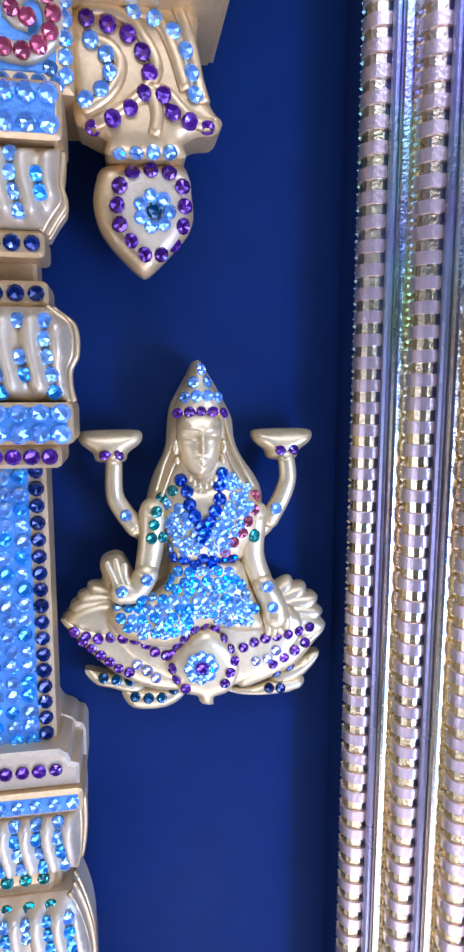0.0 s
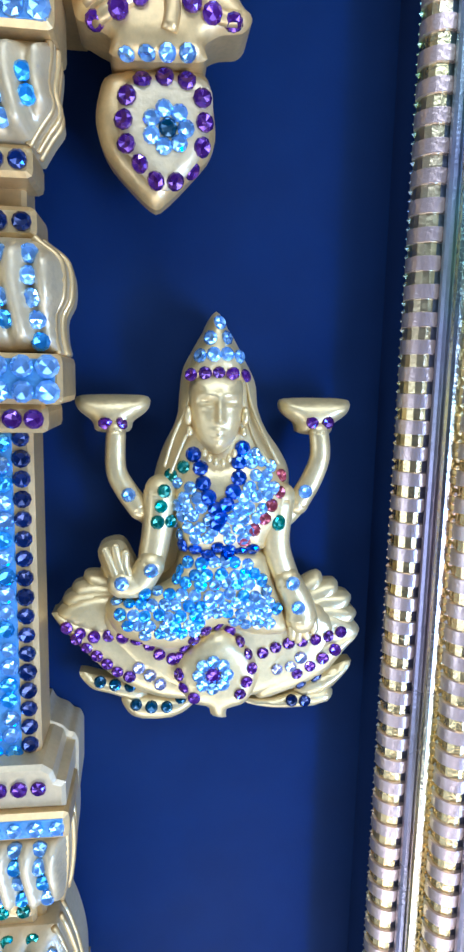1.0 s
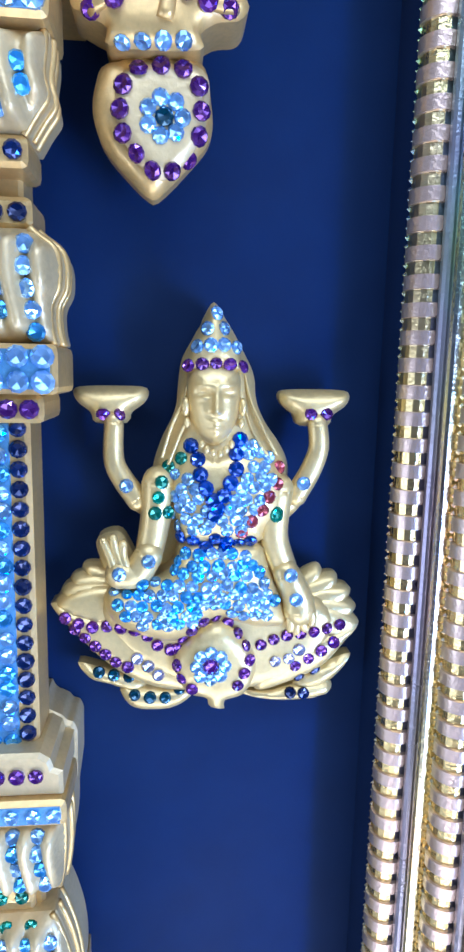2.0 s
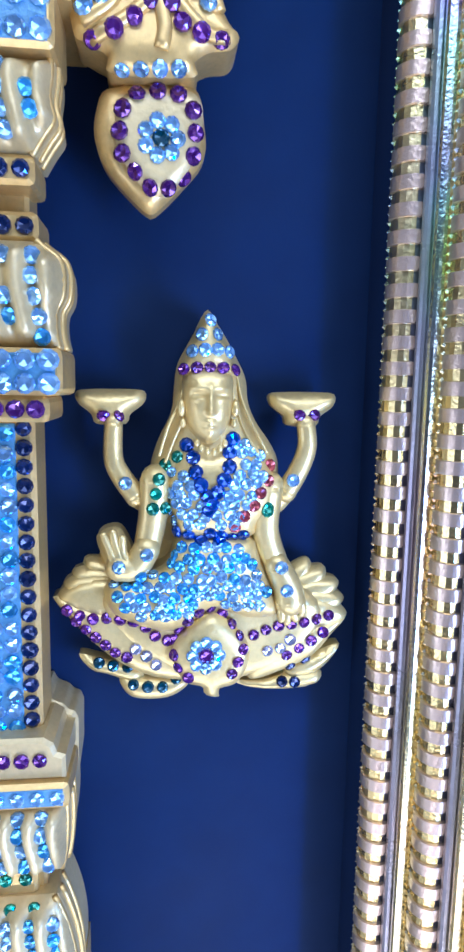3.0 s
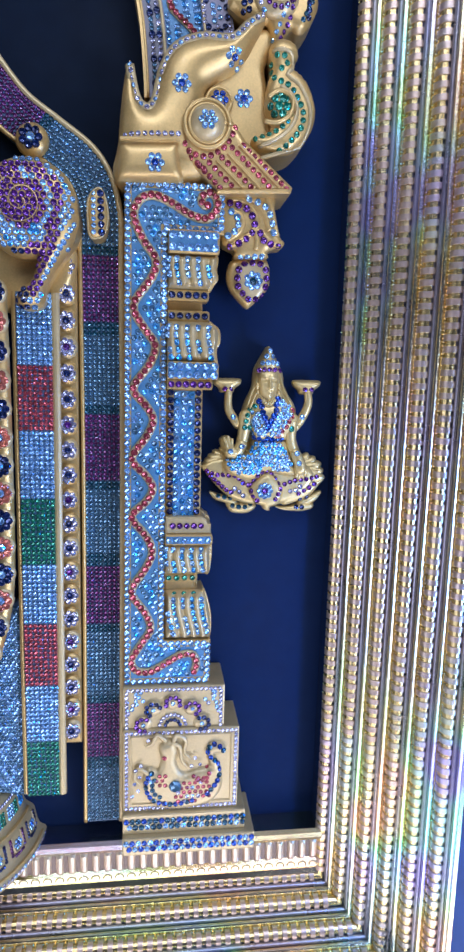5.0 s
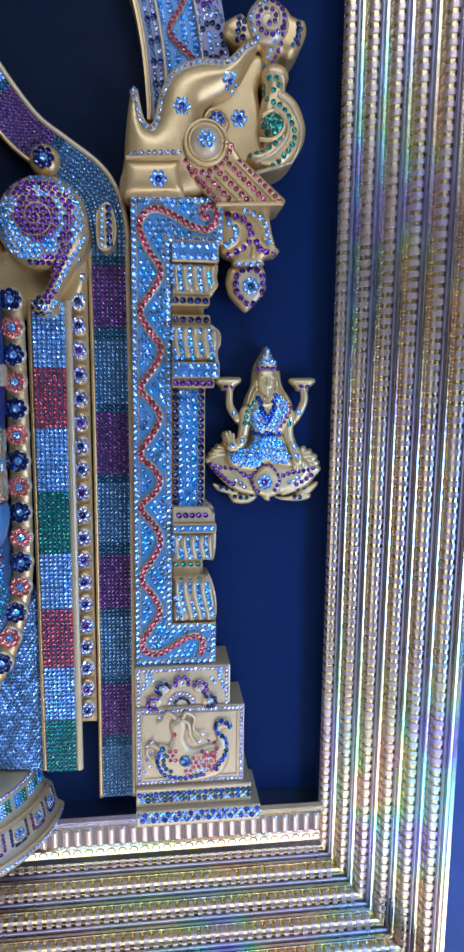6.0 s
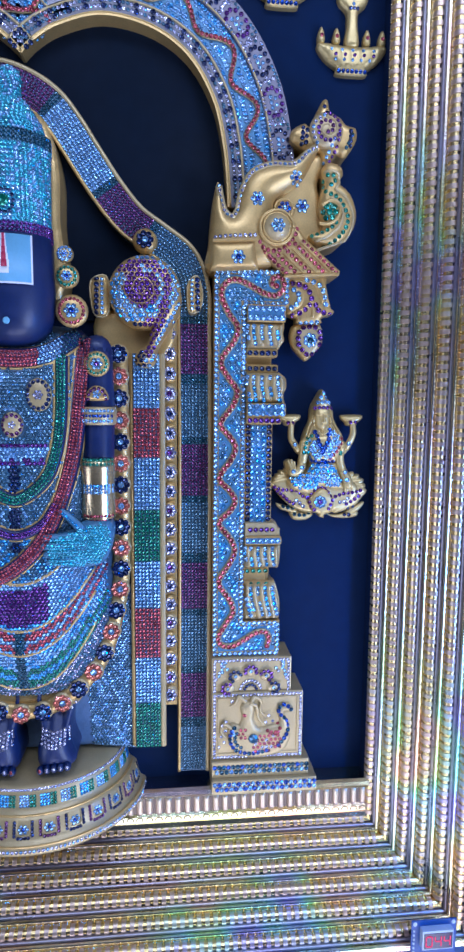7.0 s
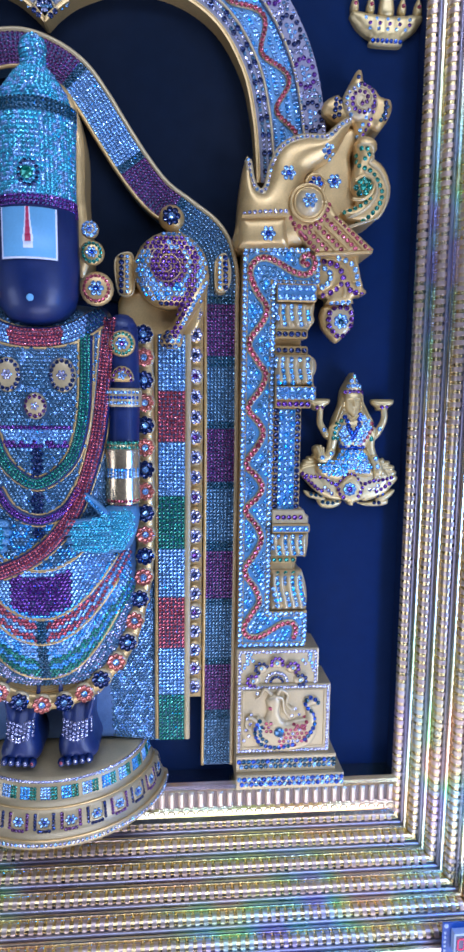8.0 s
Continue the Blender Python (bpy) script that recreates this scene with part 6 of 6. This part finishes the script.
ropes = {"red": rope(red_rope, 0.0072, NAVY), "green": rope(green_rope, 0.0058, NAVY), "collar": rope(collar_line, 0.0088, NAVY), "purple": rope(purple_line, 0.0048, NAVY)}
for ln, r in ((red_rope, 0.0072), (green_rope, 0.0058), (collar_line, 0.0088), (purple_line, 0.0048)):
    for s in (1, -1):
        rope(offset(even(ln, 0.004), s * r), 0.0011, GOLD)
for k, z0 in ((12.5, 1.0985), (12.5, 1.0755), (14.5, 1.0370), (12.5, 1.1420)):
    ropes["edge%g" % z0] = rope([(dx, z0 + k * dx * dx) for dx in np.linspace(-0.066, 0.066, 40)], 0.0016, GOLD)
for s in (1, -1):
    clay.append((ball(XC + s * 0.0225, on(bt0, XC + s * 0.0225, 1.311)[0].y, 1.311, 0.0115, 0.004, 0.0145, 18, 10), CREAM))
clay.append((ball(XC, on(bt0, XC, 1.285)[0].y, 1.285, 0.0110, 0.004, 0.0115, 5, 8), CREAM))
ft = surface(*[c[0] for c in clay])
items = []


def dress(x, z):
    """The stone colours of the robe by the curve of its folds."""
    dx = x - XC
    level = z - 12.5 * dx * dx
    a = abs(dx)
    if z > 1.155 or level > 1.142:
        if 1.251 < z < 1.269 and a < 0.033:
            return "purple" if z > 1.2655 or z < 1.2545 else "ice"
        if 1.17 < z < 1.251 and a < 0.005:
            return "navy"
        return "sky" if z < 1.185 and rng.random() < 0.5 else "mist" if rng.random() < 0.88 else "ice"
    if level > 1.103:
        return "purple" if a < 0.026 and level < 1.136 else "teal" if a > 0.062 else "ice"
    if a < 0.005 and level < 1.10:
        return "teal"
    if level > 1.096:
        return "sky"
    if level > 1.0895 or 1.0845 > level > 1.0785:
        return "red"
    if level > 1.0845:
        return "ice"
    if level > 1.060:
        return "ice" if rng.random() < 0.6 else "sky"
    if level > 1.0535 or 1.0475 > level > 1.040:
        return "green"
    if level > 1.0475:
        return "sky"
    return "clear" if rng.random() < 0.5 else "mist"


body_out = [(XC + dx, z) for dx, z in ((-0.064, 1.052), (-0.03, 1.024), (0.03, 1.024), (0.064, 1.052), (0.079, 1.11), (0.076, 1.16), (0.058, 1.20), (0.058, 1.355), (0.03, 1.368), (-0.03, 1.368), (-0.058, 1.355), (-0.058, 1.20), (-0.076, 1.16), (-0.079, 1.11))]
near = {"red": np.array(even(red_rope, 0.003)), "green": np.array(even(green_rope, 0.003)), "collar": np.array(even(collar_line, 0.003)), "purple": np.array(even(purple_line, 0.003))}
clear_of = {"red": 0.0078, "green": 0.0064, "collar": 0.0094, "purple": 0.0054}
for g in fill(bt0, body_out, 0.0036, 0.00175, dress, 0.2):
    x, z = g[0].x - XC, g[0].z
    if all(np.hypot(near[k][:, 0] - x, near[k][:, 1] - z).min() > clear_of[k] for k in near) and min(math.hypot((abs(x) - 0.0225) / 0.8, z - 1.311), math.hypot(x, z - 1.285) + 0.003) > 0.0145:
        items.append(g)


def rope_stones(line, count, colour, pitch=0.0030, r=0.0015):
    for k in range(count):
        d = (k - (count - 1) / 2) * pitch
        items.extend(row(ft, [(XC + x, z) for x, z in offset(even(line, 0.004), d)], pitch, r, colour))


rope_stones(red_rope, 4, "red")
rope_stones(green_rope, 3, "green")
rope_stones(purple_line, 2, "purple")
for k in range(5):
    o = [(XC + x, z) for x, z in offset(even(collar_line, 0.004), (k - 2) * 0.0030)]
    for x, z in even(o, 0.0031):
        p, n = on(ft, x, z)
        if p:
            items.append((p, n, 0.0015, "red" if abs(x - XC) < 0.022 else "ice" if abs(x - XC) < 0.042 else "teal"))
for s in (1, -1):
    mx = XC + s * 0.0225
    items += row(ft, [(mx + 0.0092 * math.cos(a), 1.311 + 0.0120 * math.sin(a)) for a in np.linspace(0, 2 * math.pi, 30)[:-1]], 0.0042, 0.0019, "navy", True)
    items += rosette(ft, mx, 1.311, 0.0045, "clear", "clear", 6)
    for (ex, ez, er), c in zip(((0.0450, 1.4335, 0.0062), (0.0465, 1.4145, 0.0088), (0.0500, 1.3850, 0.0122)), ("ice", "green", "red")):
        items += rosette(ft, XC + s * ex, ez, er * 0.55, "blue", "ice", 6) + row(ft, [(XC + s * ex + er * 0.86 * math.cos(a), ez + er * 0.86 * math.sin(a)) for a in np.linspace(0, 2 * math.pi, 30)[:-1]], 0.0034, 0.0017, c, True)
    ax = XC + s * 0.0715
    items += rosette(ft, ax, 1.3390, 0.0055, "purple", "ice", 6) + row(ft, [(ax + 0.0085 * math.cos(a), 1.339 + 0.0085 * math.sin(a)) for a in np.linspace(0, 2 * math.pi, 30)[:-1]], 0.0032, 0.0015, "green", True)
    items += row(ft, [(ax + 0.0078 * math.cos(a), 1.308 + 0.0092 * math.sin(a)) for a in np.linspace(0, math.pi, 16)], 0.0038, 0.0018, "plum") + rosette(ft, ax, 1.312, 0.0040, "ice", "ice", 5)
    for z, c in ((1.2885, "ice"), (1.2930, "blue"), (1.2975, "ice"), (1.2500, "green"), (1.2540, "green"), (1.2245, "ice"), (1.2275, "ice"), (1.2305, "sky"), (1.1995, "red"), (1.2030, "red")):
        items += row(ft, [(ax - 0.0125, z), (ax + 0.0125, z)], 0.0033, 0.0016, c)
    items += fill(ft, [(XC + s * dx, z) for dx, z in ((0.083, 1.194), (0.082, 1.178), (0.074, 1.162), (0.050, 1.158), (0.031, 1.162), (0.027, 1.172), (0.029, 1.184), (0.048, 1.190), (0.072, 1.198))], 0.0031, 0.00155, "aqua", 0.1)
    items += row(ft, [(XC + s * 0.057, 1.193), (XC + s * 0.042, 1.208)], 0.0031, 0.0015, "sky")
    for zz_ in (0.9820, 0.9851, 0.9882, 0.9913, 0.9944):
        items += row(ft, [(XC + s * (0.0125 + 0.0015), zz_), (XC + s * 0.025, zz_ - 0.003), (XC + s * 0.0385, zz_)], 0.0034, 0.0016, "clear")
    for k in range(5):
        p, n = on(ft, XC + s * (0.013 + 0.0063 * k), 0.960 + 0.0007 * k)
        items.append((p, n, 0.0017, "red" if k in (0,) else "clear"))
for z in (1.0125, 1.0160):
    items += row(ft, [(XC - 0.044, z), (XC - 0.02, z - 0.0035), (XC, z - 0.001), (XC + 0.02, z - 0.0035), (XC + 0.044, z)], 0.0032, 0.0015, "clear")
items += row(ft, [(XC + 0.0080 * math.cos(a), 1.285 + 0.0085 * math.sin(a)) for a in np.linspace(0, 2 * math.pi, 22)[:-1]], 0.0042, 0.0018, "plum", True)
items += rosette(ft, XC, 1.285, 0.0036, "clear", "clear", 5)


def crown_colour(x, z):
    return "teal" if 1.5165 < z < 1.5285 else "purple" if 1.4415 < z < 1.4535 else "aqua" if rng.random() < 0.65 else "ice"


for z in np.arange(1.4425, 1.586, 0.0035):
    rad = float(np.interp(z, [1.432, 1.445, 1.46, 1.512, 1.518, 1.527, 1.530, 1.540, 1.556, 1.562, 1.568, 1.576, 1.584, 1.588], [0.034, 0.0345, 0.033, 0.0335, 0.0345, 0.0345, 0.030, 0.027, 0.016, 0.010, 0.0095, 0.011, 0.008, 0.001]))
    for a in np.arange(math.pi * 1.02, math.pi * 1.98, 0.0036 / max(rad, 0.003)):
        p = Vector((XC + rad * math.cos(a), -0.062 + 0.85 * rad * math.sin(a), z))
        items.append((p, Vector((math.cos(a), math.sin(a), 0.35 if z > 1.53 else 0)), 0.00182, crown_colour(p.x, z)))
items.append((Vector((XC - 0.001, -0.0905, 1.4705)), Vector((0, -1, 0)), 0.0052, "green"))
items += [(Vector((XC + 0.0075 * math.cos(a), -0.0905, 1.4705 + 0.0095 * math.sin(a))), Vector((0, -1, 0)), 0.0017, "navy") for a in np.linspace(0, 2 * math.pi, 14)[:-1]]
items += fill(surface(cloth), [(XC + dx, z) for dx, z in ((0.050, 1.06), (0.097, 1.118), (0.0995, 0.949), (0.056, 0.954))], 0.0036, 0.00175, lambda x, z: "mist" if rng.random() < 0.6 else "ice", 0.1)
figure("deity_statue", clay, items, "standing dark blue figure in a tall crown and stone-covered robe", "statue")

# ---- its round pedestal ----
ped = thing("round_pedestal", (XC, -0.02, 0.8917), "round two-tier pale gold pedestal with blocks of coloured stones", "pedestal")
PEDP = [(0.1030, 0.884), (0.1080, 0.886), (0.1100, 0.890), (0.1080, 0.895), (0.1035, 0.898), (0.1015, 0.903), (0.0990, 0.917), (0.0965, 0.920), (0.0925, 0.923), (0.0905, 0.927), (0.0885, 0.941), (0.0860, 0.945), (0.0825, 0.9475), (0.05, 0.9485), (0.001, 0.9485)]
PEDP = [(r, 0.9485 - (0.9485 - z) * 0.88) for r, z in PEDP]
pedm = lathe(PEDP, XC, -0.001, 0, 72, 0.96, 180, 180)
part("tier_body", pedm, CREAM, ped, "turned pale gold half-round tiers", smooth=True)


def round_at(ang, z, lift_by=0.0):
    z = 0.9485 - (0.9485 - z) * 0.88
    r = float(np.interp(z, [p[1] for p in PEDP[:13]], [p[0] for p in PEDP[:13]])) + lift_by
    a = radians(ang)
    return Vector((XC + r * math.cos(a), -0.001 + 0.96 * r * math.sin(a), z)), Vector((math.cos(a), math.sin(a), 0.15))


items = []
for ang in np.arange(184, 357, 2.05):
    items.append((*round_at(ang, 0.8915), 0.0016, "clear" if round(ang) % 3 else "ice"))
    items.append((*round_at(ang, 0.9440), 0.0016, "clear"))
for i, ang in enumerate(np.arange(184, 357, 2.0)):
    for z in (0.9285, 0.9318, 0.9351, 0.9384):
        g = (i // 3) % 4
        if i % 3 != 2 or g in (0, 2):
            items.append((*round_at(ang, z), 0.0016, ("sky", "green", "ice", "green")[g]))
stone_field(ped, items, "stone_field", "bands of blue, green and clear stones")
for k in range(13):
    mid = 190 + k * 13.4
    p, n = round_at(mid, 0.9100)
    pf_ = [(*round_at(mid + 2.3 * math.cos(a) * 0.9, 0.9100 + 0.0035 * math.sin(a), 0.0006), 0.0015, "ice") for a in np.arange(6) * math.pi / 3] + [(*round_at(mid, 0.9100, 0.0006), 0.0016, "blue")]
    stones(ped, pf_)
    for s in (-1, 1):
        stones(ped, [(*round_at(mid + s * 4.6, z, 0.0003), 0.0016, ("plum" if k % 2 else "navy")) for z in (0.9035, 0.9070, 0.9105, 0.9140, 0.9170)])
    stones(ped, [(*round_at(mid + a, 0.9015, 0.0003), 0.0016, ("plum" if k % 2 else "navy")) for a in (-2.6, -0.9, 0.9, 2.6)])
    arch_l = [round_at(mid + da, z, 0.0005)[0] for da, z in ((-3.4, 0.9185), (-3.4, 0.908), (-2.4, 0.9045), (0, 0.9035), (2.4, 0.9045), (3.4, 0.908), (3.4, 0.9185))]
    part("cartouche", tube([tuple(q) for q in arch_l], 0.0009, 5), CREAM, ped)
for z, r in ((0.9018, 0.1072), (0.9247, 0.0955)):
    part("bead_moulding", tube([(XC + r * math.cos(radians(a)), -0.001 + 0.96 * r * math.sin(radians(a)), z) for a in range(182, 359, 3)], 0.0012, 6), GOLD, ped)

# ---- hanging lamps on the board ----


def hanging_lamp(x, z, group):
    lamp = thing("hanging_lamp", (x, 0, z), "gold five-wick hanging lamp relief with blue and red stones", "lamp", group)
    bowl = puff(spline([(x + a, z + b) for a, b in ((-0.0335, 0.0285), (0, 0.0265), (0.0335, 0.0285), (0.0290, 0.0160), (0.0185, 0.0080), (0.0150, 0.0062), (0.0155, 0.0010), (0, 0.0), (-0.0155, 0.0010), (-0.0150, 0.0062), (-0.0185, 0.0080), (-0.0290, 0.0160))], True, 4), 0, -0.005, 0.005, 0.008, 0.0018, lambda px, pz: 0.0012 * abs(math.sin((px - x) * 320)) if pz > z + 0.008 else 0)
    b = part("bowl", bowl, PEARL, lamp, "ribbed pale gold bowl", smooth=True)
    tr = surface(bowl)
    stones(b, row(tr, [(x - 0.0130, z + 0.0030), (x + 0.0130, z + 0.0030)], 0.0044, 0.0020, "blue"))
    for k in range(5):
        fx = x + (k - 2) * 0.0105
        stones(b, [(p, n, 0.0017, c) for (p, n), c in zip([on(tr, fx, z + 0.0215), on(tr, fx * 0.9 + x * 0.1 + 0.002, z + 0.0170), on(tr, fx * 0.8 + x * 0.2, z + 0.0125)], ("ice", "purple", "ice")) if p])
        wx = x + (k - 2) * 0.0152
        wick = puff(spline([(wx, z + 0.0440), (wx + 0.0036, z + 0.0360), (wx + 0.0028, z + 0.0290), (wx - 0.0028, z + 0.0290), (wx - 0.0036, z + 0.0360)], True, 4), 0, -0.004, 0.0035, 0.003, 0.0012)
        w = part("flame", wick, PEARL, lamp, "cream flame with a coral stone", smooth=True)
        stones(w, [(p, n, 0.0019, "red") for p, n in [on(surface(wick), wx, z + 0.0350)] if p])
    pole = puff(spline([(x + a, z + c) for a, c in ((-0.0065, 0.027), (-0.0055, 0.046), (-0.0060, 0.058), (-0.0140, 0.066), (-0.0150, 0.077), (-0.0085, 0.074), (-0.0060, 0.085), (0.0060, 0.085), (0.0085, 0.074), (0.0150, 0.077), (0.0140, 0.066), (0.0060, 0.058), (0.0055, 0.046), (0.0065, 0.027))], True, 4), 0, -0.005, 0.004, 0.005, 0.0016)
    pl = part("stem", pole, PEARL, lamp, "flared gold stem", smooth=True)
    stones(pl, row(surface(pole), [(x - 0.003, z + 0.060), (x + 0.004, z + 0.060)], 0.0040, 0.0018, "navy") + row(surface(pole), [(x, z + 0.064), (x, z + 0.082)], 0.0042, 0.0018, "ice"))
    part("chain", tube([(x, -0.003, z + 0.084), (x, -0.003, ZT - 0.005)], 0.0022, 6), GOLD, lamp)
    return lamp


hanging_lamp(0.0640, 1.6255, "hanging lamps")
hanging_lamp(-0.0060, 1.6830, "hanging lamps")

# ---- a small display module at the frame's corner ----
mod = thing("display_module", (0.1415, -0.112, 0.770), "small blue circuit board with a lit red three-digit display", "display")
part("board", box_bm(0.119, 0.1645, -0.1130, -0.1114, 0.768, 0.8055, 0.0004), PCB, mod)
part("mounting_block", box_bm(0.136, 0.149, -0.1113, -0.085, 0.771, 0.783, 0.0006), BLACK, mod)
part("display_case", box_bm(0.1275, 0.1585, -0.1200, -0.1128, 0.780, 0.8000, 0.0006), PLASTIC, mod, "pale grey display case")
part("display_window", box_bm(0.1290, 0.1575, -0.1204, -0.1199, 0.7815, 0.7975, 0), BLACK, mod, "dark display window")
for hx in (0.1222, 0.1612):
    part("screw", lathe([(0.0021, 0), (0.0019, 0.0008), (0.0006, 0.0009)], 0, 0, 0, 14), PLASTIC, mod).matrix_basis = Matrix.Translation((hx, -0.1131, 0.8025)) @ Matrix.Rotation(radians(90), 4, "X")
SEG = {"0": "abcdef", "4": "fgbc"}
for k, ch in enumerate("044"):
    x0 = 0.1310 + 0.0090 * k
    for sname in SEG[ch]:
        cx_, cz_, hor = {"a": (0.003, 0.0105, 1), "g": (0.003, 0.00525, 1), "d": (0.003, 0, 1), "b": (0.006, 0.0079, 0), "c": (0.006, 0.0026, 0), "f": (0, 0.0079, 0), "e": (0, 0.0026, 0)}[sname]
        hx, hz = (0.0024, 0.0006) if hor else (0.0006, 0.0022)
        part("segment", box_bm(x0 + cx_ - hx, x0 + cx_ + hx, -0.1208, -0.1203, 0.7840 + cz_ - hz, 0.7840 + cz_ + hz, 0), DIGIT, mod, "lit red segment")
for k in range(6):
    part("component", box_bm(0.1205, 0.1222, -0.1142, -0.1128, 0.772 + 0.0045 * k, 0.7742 + 0.0045 * k, 0.0002), PLASTIC, mod)
